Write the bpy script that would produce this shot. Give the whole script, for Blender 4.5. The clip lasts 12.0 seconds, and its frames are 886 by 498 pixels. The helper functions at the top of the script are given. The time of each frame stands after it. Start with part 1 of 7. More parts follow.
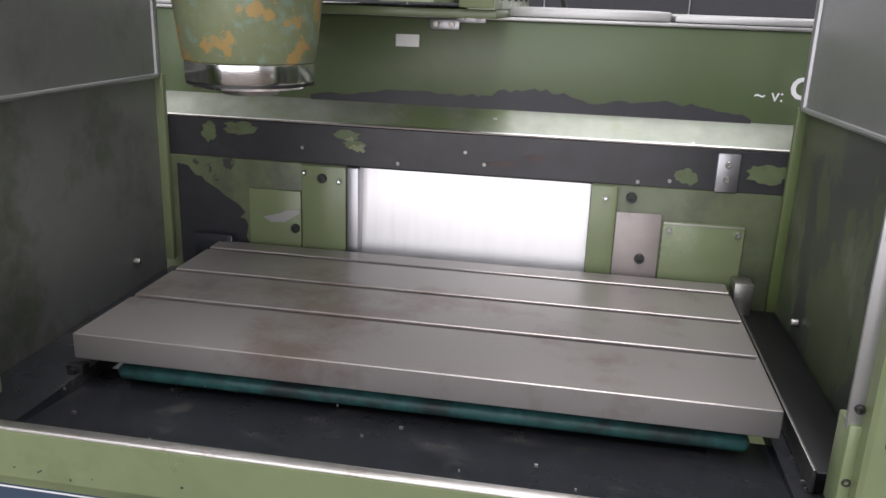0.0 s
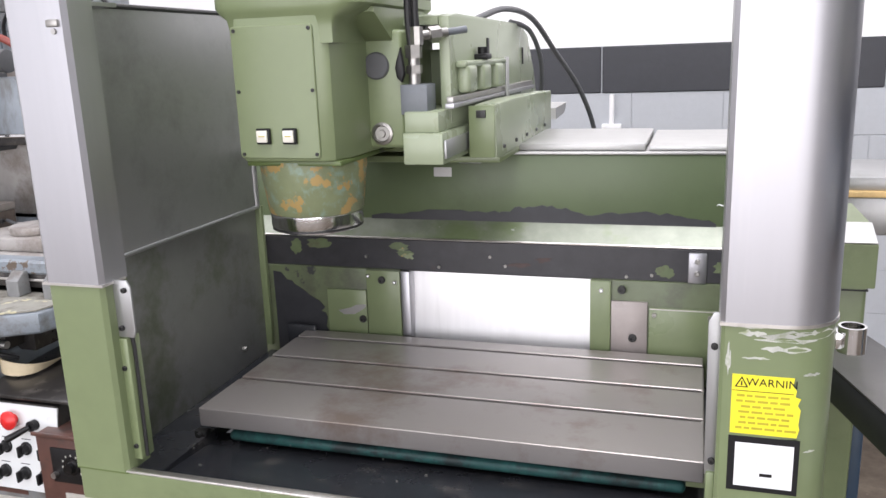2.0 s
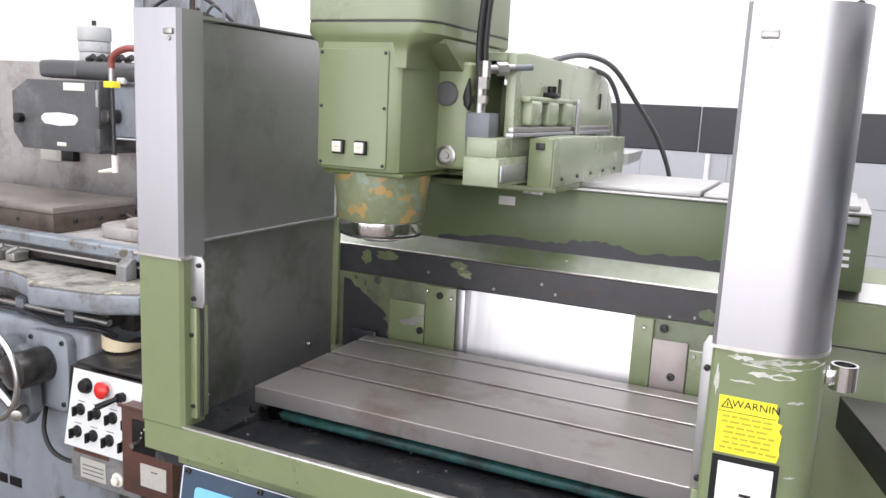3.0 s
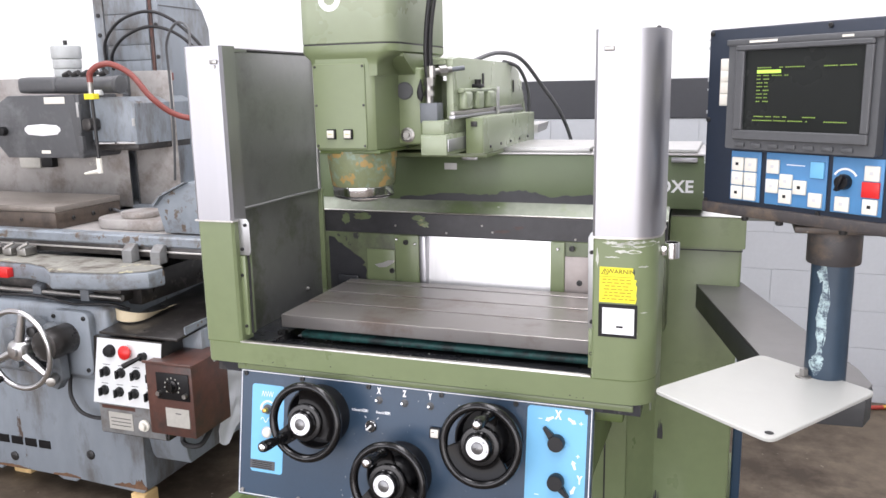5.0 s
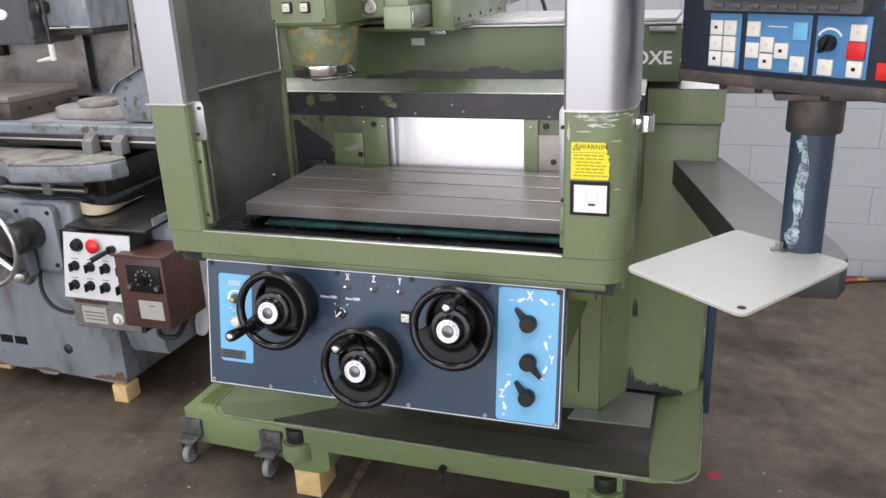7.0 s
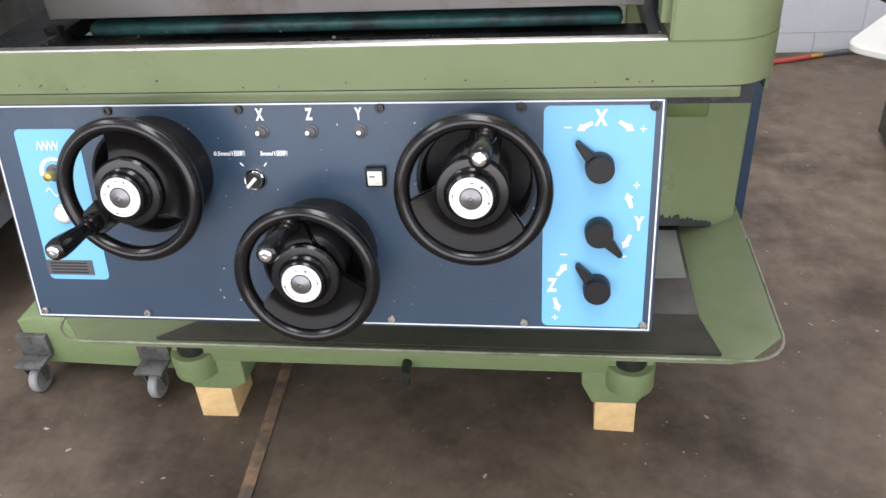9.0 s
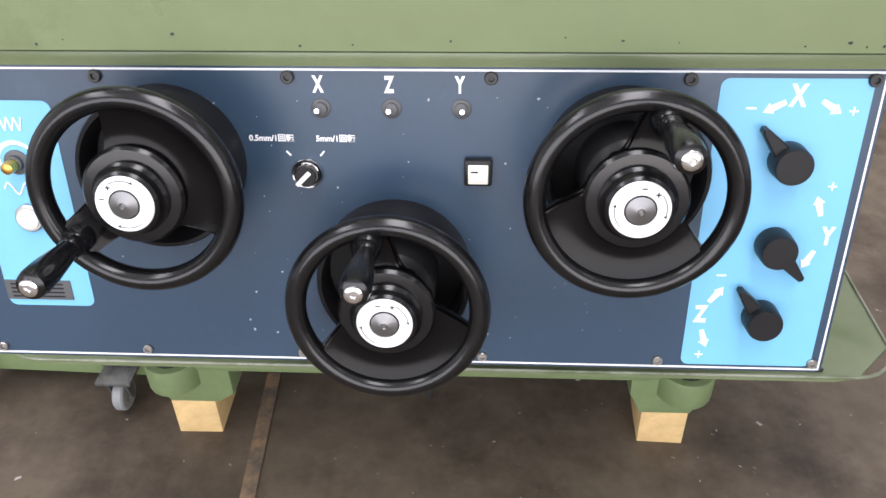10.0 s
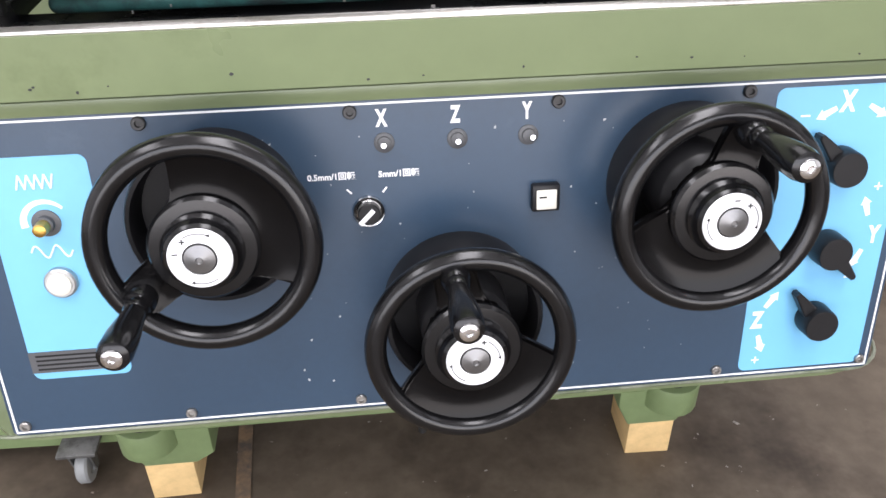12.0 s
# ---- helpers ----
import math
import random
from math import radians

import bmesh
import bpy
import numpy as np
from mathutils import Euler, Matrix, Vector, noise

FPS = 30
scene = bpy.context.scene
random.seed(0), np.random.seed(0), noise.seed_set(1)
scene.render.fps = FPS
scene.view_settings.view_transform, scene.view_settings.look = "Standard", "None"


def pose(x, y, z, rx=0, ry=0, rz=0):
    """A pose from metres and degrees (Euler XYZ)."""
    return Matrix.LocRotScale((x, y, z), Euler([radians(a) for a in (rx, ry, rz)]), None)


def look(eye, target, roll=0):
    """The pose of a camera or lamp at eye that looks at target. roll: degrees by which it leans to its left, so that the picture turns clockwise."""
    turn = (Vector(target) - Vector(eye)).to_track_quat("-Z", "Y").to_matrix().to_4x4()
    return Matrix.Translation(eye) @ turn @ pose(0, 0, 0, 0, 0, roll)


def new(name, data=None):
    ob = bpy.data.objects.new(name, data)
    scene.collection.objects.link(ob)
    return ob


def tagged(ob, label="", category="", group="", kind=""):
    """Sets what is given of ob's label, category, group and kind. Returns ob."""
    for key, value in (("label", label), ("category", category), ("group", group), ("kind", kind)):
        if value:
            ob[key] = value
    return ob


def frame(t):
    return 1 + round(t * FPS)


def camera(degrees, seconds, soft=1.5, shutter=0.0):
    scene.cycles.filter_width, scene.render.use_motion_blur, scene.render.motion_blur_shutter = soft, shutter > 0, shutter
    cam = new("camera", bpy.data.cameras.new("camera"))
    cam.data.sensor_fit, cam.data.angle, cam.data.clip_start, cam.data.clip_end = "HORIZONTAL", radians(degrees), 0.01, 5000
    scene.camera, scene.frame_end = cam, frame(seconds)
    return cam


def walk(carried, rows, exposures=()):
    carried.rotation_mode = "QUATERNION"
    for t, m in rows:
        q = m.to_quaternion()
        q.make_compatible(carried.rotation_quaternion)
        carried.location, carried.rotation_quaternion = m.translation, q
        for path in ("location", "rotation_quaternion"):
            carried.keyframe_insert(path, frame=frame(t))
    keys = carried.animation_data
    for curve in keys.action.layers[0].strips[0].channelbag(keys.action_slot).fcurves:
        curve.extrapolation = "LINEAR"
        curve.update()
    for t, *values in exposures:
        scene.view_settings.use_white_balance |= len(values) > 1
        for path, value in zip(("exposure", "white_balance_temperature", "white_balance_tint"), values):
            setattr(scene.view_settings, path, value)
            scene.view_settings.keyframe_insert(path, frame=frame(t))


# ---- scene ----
cam = camera(57.5, 12.0)
PATH = [
    (0, (0.184, -0.607, 1.539), (-0.136, 1.277, 0.95), 2),
    (0.5, (0.287, -0.71, 1.572), (-0.18, 1.074, 0.796), 1.9),
    (1, (0.322, -0.827, 1.61), (-0.184, 0.979, 0.916), 0.9),
    (1.5, (0.355, -0.864, 1.687), (-0.062, 0.988, 1.059), 0.1),
    (2, (0.4, -0.902, 1.721), (-0.187, 0.951, 1.252), -2.1),
    (2.5, (0.431, -0.968, 1.712), (-0.302, 0.856, 1.345), 2.3),
    (2.7, (0.475, -0.938, 1.682), (-0.381, 0.835, 1.335), 3.1),
    (4.3, (0.694, -1.542, 1.72), (0.036, 0.295, 1.281), -1.4),
    (4.5, (0.697, -1.578, 1.72), (0.003, 0.247, 1.284), -2),
    (5, (0.7, -1.592, 1.717), (0.033, 0.251, 1.32), -1.2),
    (5.5, (0.705, -1.595, 1.72), (0.019, 0.246, 1.345), -0.4),
    (6, (0.715, -1.583, 1.737), (0.042, 0.262, 1.357), -1),
    (6.5, (0.718, -1.541, 1.727), (0.089, 0.302, 1.27), -1.7),
    (7, (0.711, -1.521, 1.686), (0.1, 0.263, 1.019), -2.4),
    (7.5, (0.71, -1.527, 1.661), (0.136, 0.225, 0.887), -2),
    (7.7, (0.706, -1.496, 1.651), (0.163, 0.258, 0.858), -2.1),
    (9.3, (0.202, -0.755, 1.375), (-0.025, 0.869, 0.23), -4.3),
    (9.5, (0.15, -0.706, 1.358), (-0.059, 0.906, 0.192), -4.1),
    (10, (0.088, -0.621, 1.323), (-0.008, 0.99, 0.141), -1.1),
    (10.5, (0.071, -0.633, 1.335), (-0.079, 0.999, 0.188), -2),
    (11, (0.059, -0.649, 1.333), (-0.163, 0.978, 0.192), -2.2),
    (11.5, (0.027, -0.629, 1.314), (-0.107, 0.996, 0.156), -0.7),
    (12, (-0.075, -0.597, 1.315), (0.09, 1.047, 0.187), -0.6),
]
walk(cam, [(t, look(eye, target, roll)) for t, eye, target, roll in PATH],
     ((0, -0.6), (0.5, -0.48), (1, -0.36), (2, -0.2), (2.5, -0.1), (4.5, -0.1), (5.5, -0.1), (6, -0.17), (6.5, -0.32), (7, -0.52), (7.7, -0.6), (9.3, 0.03), (12, 0.1)))


# ---- light ----
world = bpy.data.worlds.new("world")
scene.world = world
world.use_nodes = True
wn = world.node_tree.nodes
sky = wn.new("ShaderNodeTexSky")
sky.sky_type, sky.sun_disc, sky.sun_elevation, sky.sun_rotation = "NISHITA", False, radians(40), radians(160)
world.node_tree.links.new(sky.outputs[0], wn["Background"].inputs[0])
wn["Background"].inputs[1].default_value = 0.12


def opening_lamp(name, m, sx, sy, watts, tint=(1, 0.965, 1.01)):
    """An area lamp for the sky's light in an unseen, added opening of the hall."""
    d = bpy.data.lights.new(name, "AREA")
    d.shape, d.size, d.size_y, d.energy, d.color = "RECTANGLE", sx, sy, watts, tint
    ob = new(name, d)
    ob.matrix_world = m
    return ob


# hall: unseen openings added for light, skylights in the roof, a loading door behind the camera
for sx_, watts_ in ((-3.2, 185), (0.4, 235), (4.2, 40)):
    opening_lamp("unseen_skylight_lamp", pose(sx_, -1.0, 4.93, 0, 0, 0), 1.2, 5.4, watts_)
opening_lamp("unseen_door_lamp", pose(-0.6, -5.9, 1.9, 90, 0, 0), 10.0, 3.4, 470, (0.985, 0.955, 1.035))
opening_lamp("unseen_clerestory_lamp", pose(-0.5, 2.2, 4.93, 0, 0, 0), 8.0, 0.7, 110)

# ---- materials ----


def material(name, col, rough=0.5, metal=0.0, grain=60.0, vary=0.10, bump=0.02, wear=None, wear_at=0.68, wear_scale=7.0,
             dirt=None, dirt_at=0.62, dirt_scale=2.5, stretch=(1, 1, 1), coat=0.0, spec=0.5, rough_vary=0.08, per_object=0.0):
    """A procedural surface: a base colour with grain, worn chips of a second colour, and broad dirt."""
    m = bpy.data.materials.new(name)
    m.use_nodes = True
    t = m.node_tree
    n, l = t.nodes, t.links
    b = n["Principled BSDF"]
    b.inputs["Metallic"].default_value = metal
    b.inputs["Coat Weight"].default_value = coat
    b.inputs["Specular IOR Level"].default_value = spec
    co = n.new("ShaderNodeTexCoord")
    mp = n.new("ShaderNodeMapping")
    mp.inputs["Scale"].default_value = stretch
    l.new(co.outputs["Object"], mp.inputs[0])

    def tex(scale, detail=4.0, rough_=0.6):
        x = n.new("ShaderNodeTexNoise")
        x.inputs["Scale"].default_value, x.inputs["Detail"].default_value, x.inputs["Roughness"].default_value = scale, detail, rough_
        l.new(mp.outputs[0], x.inputs["Vector"])
        return x.outputs["Fac"]

    def ramp(fac, lo, hi):
        x = n.new("ShaderNodeMapRange")
        x.inputs["From Min"].default_value, x.inputs["From Max"].default_value = lo, hi
        l.new(fac, x.inputs["Value"])
        return x.outputs[0]

    def mix(fac, a, c):
        x = n.new("ShaderNodeMix")
        x.data_type = "RGBA"
        l.new(fac, x.inputs["Factor"])
        for s, v in ((x.inputs["A"], a), (x.inputs["B"], c)):
            if isinstance(v, tuple):
                s.default_value = (*v, 1)
            else:
                l.new(v, s)
        return x.outputs["Result"]

    fine, broad = tex(grain), tex(dirt_scale, 5.0, 0.65)
    lo = tuple(c * (1 - vary) for c in col)
    hi = tuple(min(1, c * (1 + vary)) for c in col)
    c = mix(ramp(fine, 0.3, 0.7), lo, hi)
    c = mix(ramp(broad, 0.3, 0.75), c, tuple(x * (1 - vary * 0.9) for x in col))
    if per_object:
        oi = n.new("ShaderNodeObjectInfo")
        c = mix(ramp(oi.outputs["Random"], 0.0, 1.0 / per_object), c, tuple(x * 0.78 for x in col))
    r = n.new("ShaderNodeMapRange")
    r.inputs["To Min"].default_value, r.inputs["To Max"].default_value = max(0.03, rough - rough_vary), min(1, rough + rough_vary)
    l.new(broad, r.inputs["Value"])
    rough_out = r.outputs[0]
    if dirt:
        c = mix(ramp(tex(dirt_scale * 1.7, 6.0, 0.7), dirt_at, dirt_at + 0.16), c, dirt)
    if wear:
        f = ramp(tex(wear_scale, 8.0, 0.62), wear_at, wear_at + 0.02)
        c = mix(f, c, wear)
    l.new(c, b.inputs["Base Color"])
    l.new(rough_out, b.inputs["Roughness"])
    if bump:
        x = n.new("ShaderNodeBump")
        x.inputs["Strength"].default_value, x.inputs["Distance"].default_value = min(1, bump * 8), 0.002
        l.new(fine, x.inputs["Height"])
        l.new(x.outputs[0], b.inputs["Normal"])
    return m


def lit(name, col, strength):
    m = bpy.data.materials.new(name)
    m.use_nodes = True
    b = m.node_tree.nodes["Principled BSDF"]
    b.inputs["Base Color"].default_value = (*col, 1)
    b.inputs["Emission Color"].default_value = (*col, 1)
    b.inputs["Emission Strength"].default_value = strength
    return m


GREEN = material("green_enamel", (0.176, 0.217, 0.112), 0.3, vary=0.07, grain=25, bump=0.006, wear=(0.03, 0.032, 0.03), wear_at=0.735, wear_scale=9, dirt=(0.115, 0.145, 0.068), dirt_at=0.6)
GREEN_DARK = material("green_enamel_old_and_shaded", (0.10, 0.14, 0.045), 0.4, vary=0.12, grain=20, bump=0.01, wear=(0.028, 0.03, 0.032), wear_at=0.64, wear_scale=4.2, dirt=(0.07, 0.095, 0.04))
GREEN_CAST = material("green_casting", (0.185, 0.25, 0.115), 0.42, vary=0.1, grain=45, bump=0.05, dirt=(0.08, 0.1, 0.05), dirt_at=0.58, wear=(0.05, 0.05, 0.045), wear_at=0.72)
# lit copy of the green enamel: glare is put into the paler colour
GREEN_LIT = material("green_enamel_lit", (0.29, 0.335, 0.225), 0.28, vary=0.06, grain=15, bump=0.004, dirt=(0.19, 0.23, 0.13), wear=(0.06, 0.07, 0.05), wear_at=0.76)
BEAM = material("oily_worn_beam", (0.038, 0.038, 0.042), 0.34, vary=0.25, grain=35, bump=0.02, wear=(0.11, 0.14, 0.06), wear_at=0.66, wear_scale=9, dirt=(0.075, 0.04, 0.032), dirt_at=0.6, dirt_scale=4)
FLAKED = material("flaking_enamel", (0.20, 0.23, 0.125), 0.42, vary=0.12, grain=30, bump=0.03, wear=(0.38, 0.26, 0.095), wear_at=0.525, wear_scale=17, dirt=(0.22, 0.31, 0.25), dirt_at=0.51, dirt_scale=22)
STEEL = material("brushed_stainless", (0.43, 0.43, 0.45), 0.4, 1.0, grain=40, vary=0.05, bump=0.006, stretch=(1, 1, 0.06), dirt=(0.5, 0.5, 0.5), rough_vary=0.06)
STEEL_GUARD = material("dull_stainless", (0.40, 0.405, 0.405), 0.38, 0.75, grain=30, vary=0.05, bump=0.004, dirt=(0.30, 0.305, 0.295), dirt_at=0.5, dirt_scale=2.2, rough_vary=0.07)
STEEL_LOW = material("dull_stainless_stained", (0.27, 0.275, 0.265), 0.38, 0.55, grain=30, vary=0.08, bump=0.006, dirt=(0.155, 0.17, 0.125), dirt_at=0.5, dirt_scale=2.6, rough_vary=0.09)
SHEET = material("bright_sheet", (0.76, 0.76, 0.765), 0.3, 0.5, grain=50, vary=0.04, bump=0.004, stretch=(1, 1, 0.05), dirt=(0.6, 0.6, 0.6), dirt_at=0.55, dirt_scale=3, rough_vary=0.08)
GROUND_STEEL = material("ground_iron_table", (0.37, 0.346, 0.328), 0.33, 0.6, grain=5, vary=0.02, bump=0, dirt=(0.25, 0.20, 0.172), dirt_at=0.53, dirt_scale=2.2, rough_vary=0.03)
EDGE_STEEL = material("bare_edge", (0.62, 0.6, 0.57), 0.38, 1.0, grain=60, vary=0.15, bump=0.02, dirt=(0.3, 0.24, 0.2), dirt_at=0.58, dirt_scale=9)
CHROME = material("chrome", (0.8, 0.8, 0.8), 0.14, 1.0, vary=0.03, bump=0)
BOLT = material("bolt_steel", (0.4, 0.39, 0.37), 0.4, 1.0, vary=0.15, bump=0.02)
BOLT_DARK = material("black_screw_and_shade", (0.05, 0.05, 0.05), 0.45, 0.6, vary=0.2, bump=0.02)
PAN = material("oily_pan", (0.03, 0.032, 0.037), 0.26, vary=0.2, grain=20, bump=0.01, dirt=(0.09, 0.085, 0.08), dirt_at=0.55, dirt_scale=5, wear=(0.3, 0.3, 0.3), wear_at=0.76, wear_scale=22, rough_vary=0.12)
TRAY_IN = material("tray_sheet", (0.078, 0.07, 0.066), 0.33, 0.3, vary=0.15, grain=25, bump=0.012, dirt=(0.036, 0.032, 0.03), dirt_at=0.48, dirt_scale=3, wear=(0.2, 0.19, 0.18), wear_at=0.74, wear_scale=14)
TARNISHED = material("tarnished_plate", (0.33, 0.295, 0.28), 0.42, 0.35, vary=0.1, grain=30, bump=0.01, dirt=(0.22, 0.2, 0.19), dirt_at=0.5, dirt_scale=8)
TEAL = material("teal_paint", (0.045, 0.16, 0.15), 0.42, vary=0.35, grain=40, bump=0.04, dirt=(0.028, 0.045, 0.045), dirt_at=0.44, dirt_scale=9)
NAVY = material("navy_panel", (0.027, 0.053, 0.09), 0.34, vary=0.06, grain=120, bump=0.004, dirt=(0.044, 0.074, 0.115), dirt_scale=5, wear=(0.24, 0.26, 0.28), wear_at=0.745, wear_scale=70, rough_vary=0.06)
NAVY_POLE = material("navy_scuffed", (0.028, 0.05, 0.078), 0.42, vary=0.12, grain=60, bump=0.015, dirt=(0.1, 0.085, 0.07), dirt_at=0.62, dirt_scale=6, wear=(0.45, 0.6, 0.62), wear_at=0.70, wear_scale=11, stretch=(1, 1, 0.4))
NAVY_CONSOLE = material("dark_navy_console", (0.018, 0.026, 0.042), 0.42, vary=0.1, grain=90, bump=0.006, dirt=(0.026, 0.034, 0.05), dirt_scale=5, wear=(0.25, 0.25, 0.26), wear_at=0.74, wear_scale=30)
SKY = material("sky_blue_film", (0.165, 0.455, 0.71), 0.38, vary=0.04, grain=30, bump=0.003, dirt=(0.145, 0.41, 0.65))
WEB_BLACK = material("black_web", (0.003, 0.0028, 0.003), 0.16, vary=0.3, grain=30, bump=0.006, spec=0.16, rough_vary=0.05)
BLACK = material("black_enamel", (0.006, 0.006, 0.0065), 0.2, vary=0.3, grain=40, bump=0.006, spec=0.42, rough_vary=0.06)
BLACK_MATT = material("black_plastic", (0.009, 0.009, 0.010), 0.4, spec=0.3, vary=0.2, grain=80, bump=0.01)
RUBBER = material("black_rubber", (0.016, 0.016, 0.017), 0.55, vary=0.2, bump=0.01)
WHITE = material("white_print", (0.8, 0.81, 0.82), 0.45, vary=0.03, bump=0, dirt=(0.68, 0.69, 0.69))
IVORY = material("ivory_plastic", (0.72, 0.7, 0.62), 0.35, vary=0.04, bump=0, dirt=(0.6, 0.58, 0.5))
YELLOW = material("yellow_label", (0.82, 0.72, 0.03), 0.4, vary=0.03, bump=0, dirt=(0.74, 0.62, 0.03))
BRASS = material("worn_brass", (0.62, 0.38, 0.1), 0.35, 1.0, vary=0.2, grain=150, bump=0.03)
RED = material("red_plastic", (0.62, 0.02, 0.02), 0.3, vary=0.06, bump=0)
GREY = material("grey_plastic", (0.078, 0.081, 0.085), 0.45, vary=0.08, grain=90, bump=0.01, dirt=(0.1, 0.1, 0.1))
GREY_BLUE = material("grey_blue_valve", (0.14, 0.155, 0.17), 0.4, vary=0.1, bump=0.01)
ALU = material("aluminium_sheet", (0.5, 0.5, 0.49), 0.45, 1.0, vary=0.06, grain=30, bump=0.01, dirt=(0.55, 0.55, 0.53))
PINE = material("sawn_pine", (0.74, 0.52, 0.24), 0.7, grain=30, vary=0.25, bump=0.06, stretch=(1, 0.1, 1), dirt=(0.5, 0.24, 0.1), dirt_at=0.6, dirt_scale=8)
GLASS_DARK = material("screen_glass", (0.016, 0.018, 0.017), 0.28, vary=0.05, bump=0, spec=0.16)
GLOW = lit("screen_green", (0.42, 0.72, 0.09), 0.55)
GLOW_DIM = lit("screen_yellow_green", (0.2, 0.3, 0.06), 0.22)

# ---- builders ----


def thing(name, at, label, category, group="", kind=""):
    ob = new(name)
    ob.location = at
    ob.empty_display_size = 0.05
    return tagged(ob, label, category, group, kind)


def mesh_of(name, bm, mat, smooth=35.0):
    if smooth:
        for f in bm.faces:
            f.smooth = True
        cut = math.cos(radians(smooth))
        for e in bm.edges:
            if len(e.link_faces) == 2 and e.link_faces[0].normal.dot(e.link_faces[1].normal) < cut:
                e.smooth = False
    me = bpy.data.meshes.new(name)
    bm.to_mesh(me)
    bm.free()
    me.materials.append(mat)
    return me


ORIGIN = Matrix.Identity(4)          # where the assembly that is being built stands


def part(name, bm, mat, parent=None, label="", at=None):
    """Links a bmesh, given in the assembly's places, as one mesh under its thing. at: the pose that carries it, where it is built about the origin."""
    if at:
        at = ORIGIN @ at
    else:
        bm.transform(ORIGIN)
    bmesh.ops.recalc_face_normals(bm, faces=bm.faces)
    ob = new(name, mesh_of(name, bm, mat))
    if parent:
        ob.parent = parent
        m = Matrix.Identity(4)
        p = parent
        while p:
            m = p.matrix_basis @ m
            p = p.parent
        ob.matrix_basis = m.inverted() @ (at or Matrix.Identity(4))
    elif at:
        ob.matrix_basis = at
    if label:
        ob["label"] = label
    return ob


def box(x0, x1, y0, y1, z0, z1, r=0.0, seg=2, bm=None, axes="xyz"):
    """A box with rounded edges."""
    out = bm or bmesh.new()
    b = bmesh.new()
    bmesh.ops.create_cube(b, size=1)
    for v in b.verts:
        v.co = Vector(((x0 + x1) / 2 + v.co.x * (x1 - x0), (y0 + y1) / 2 + v.co.y * (y1 - y0), (z0 + z1) / 2 + v.co.z * (z1 - z0)))
    if r:
        es = [e for e in b.edges if "xyz"[max(range(3), key=lambda k: abs((e.verts[1].co - e.verts[0].co)[k]))] in axes]
        bmesh.ops.bevel(b, geom=es, offset=r, segments=seg, affect="EDGES", profile=0.5)
    return join(out, b)


def join(a, b):
    """Adds bmesh b to a."""
    me = bpy.data.meshes.new("tmp")
    b.to_mesh(me)
    b.free()
    a.from_mesh(me)
    bpy.data.meshes.remove(me)
    return a


def cyl(p0, p1, r0, r1=None, n=24, bm=None, r_edge=0.0):
    """A rod, disc or cone from p0 to p1."""
    out = bm or bmesh.new()
    p0, p1 = Vector(p0), Vector(p1)
    d = p1 - p0
    b = bmesh.new()
    bmesh.ops.create_cone(b, cap_ends=True, segments=n, radius1=r0, radius2=r0 if r1 is None else r1, depth=d.length)
    if r_edge:
        bmesh.ops.bevel(b, geom=[e for e in b.edges if any(len(f.verts) > 4 for f in e.link_faces)], offset=r_edge, segments=2, affect="EDGES", profile=0.5)
    b.transform(Matrix.Translation((p0 + p1) / 2) @ d.to_track_quat("Z", "Y").to_matrix().to_4x4())
    return join(out, b)


def lathe(profile, p0, axis, n=40, bm=None, closed=False):
    """Turns (radius, height) pairs about an axis through p0."""
    out = bm or bmesh.new()
    b = bmesh.new()
    rings = []
    for r, h in profile:
        rings.append([b.verts.new((r * math.cos(2 * math.pi * k / n), r * math.sin(2 * math.pi * k / n), h)) for k in range(n)])
    pairs = list(zip(rings, rings[1:])) + ([(rings[-1], rings[0])] if closed else [])
    for a, c in pairs:
        for k in range(n):
            b.faces.new((a[k], a[(k + 1) % n], c[(k + 1) % n], c[k]))
    if not closed:
        b.faces.new(rings[0][::-1])
        b.faces.new(rings[-1])
    b.transform(Matrix.Translation(Vector(p0)) @ Vector(axis).to_track_quat("Z", "Y").to_matrix().to_4x4())
    return join(out, b)


def prism(outline, axis, d0, d1, r=0.0, seg=2, bm=None):
    """A flat outline drawn out along an axis. Its pairs are the two other coordinates in x, y, z order."""
    out = bm or bmesh.new()
    b = bmesh.new()
    k = "xyz".index(axis)

    def put(a, c, d):
        p = [a, c]
        p.insert(k, d)
        return b.verts.new(p)
    lo = [put(a, c, d0) for a, c in outline]
    hi = [put(a, c, d1) for a, c in outline]
    b.faces.new(lo)
    b.faces.new(hi[::-1])
    for i in range(len(lo)):
        b.faces.new((lo[i], lo[(i + 1) % len(lo)], hi[(i + 1) % len(lo)], hi[i]))
    bmesh.ops.recalc_face_normals(b, faces=b.faces)
    if r:
        bmesh.ops.bevel(b, geom=[e for e in b.edges if any(len(f.verts) == len(outline) for f in e.link_faces)] if len(outline) != 4 else b.edges[:], offset=r, segments=seg, affect="EDGES", profile=0.5)
    return join(out, b)


def round_rect(x0, x1, z0, z1, r, n=5):
    pts = []
    for cx, cz, a0 in ((x1 - r, z1 - r, 0), (x0 + r, z1 - r, 90), (x0 + r, z0 + r, 180), (x1 - r, z0 + r, 270)):
        for k in range(n + 1):
            a = radians(a0 + 90 * k / n)
            pts.append((cx + r * math.cos(a), cz + r * math.sin(a)))
    return pts


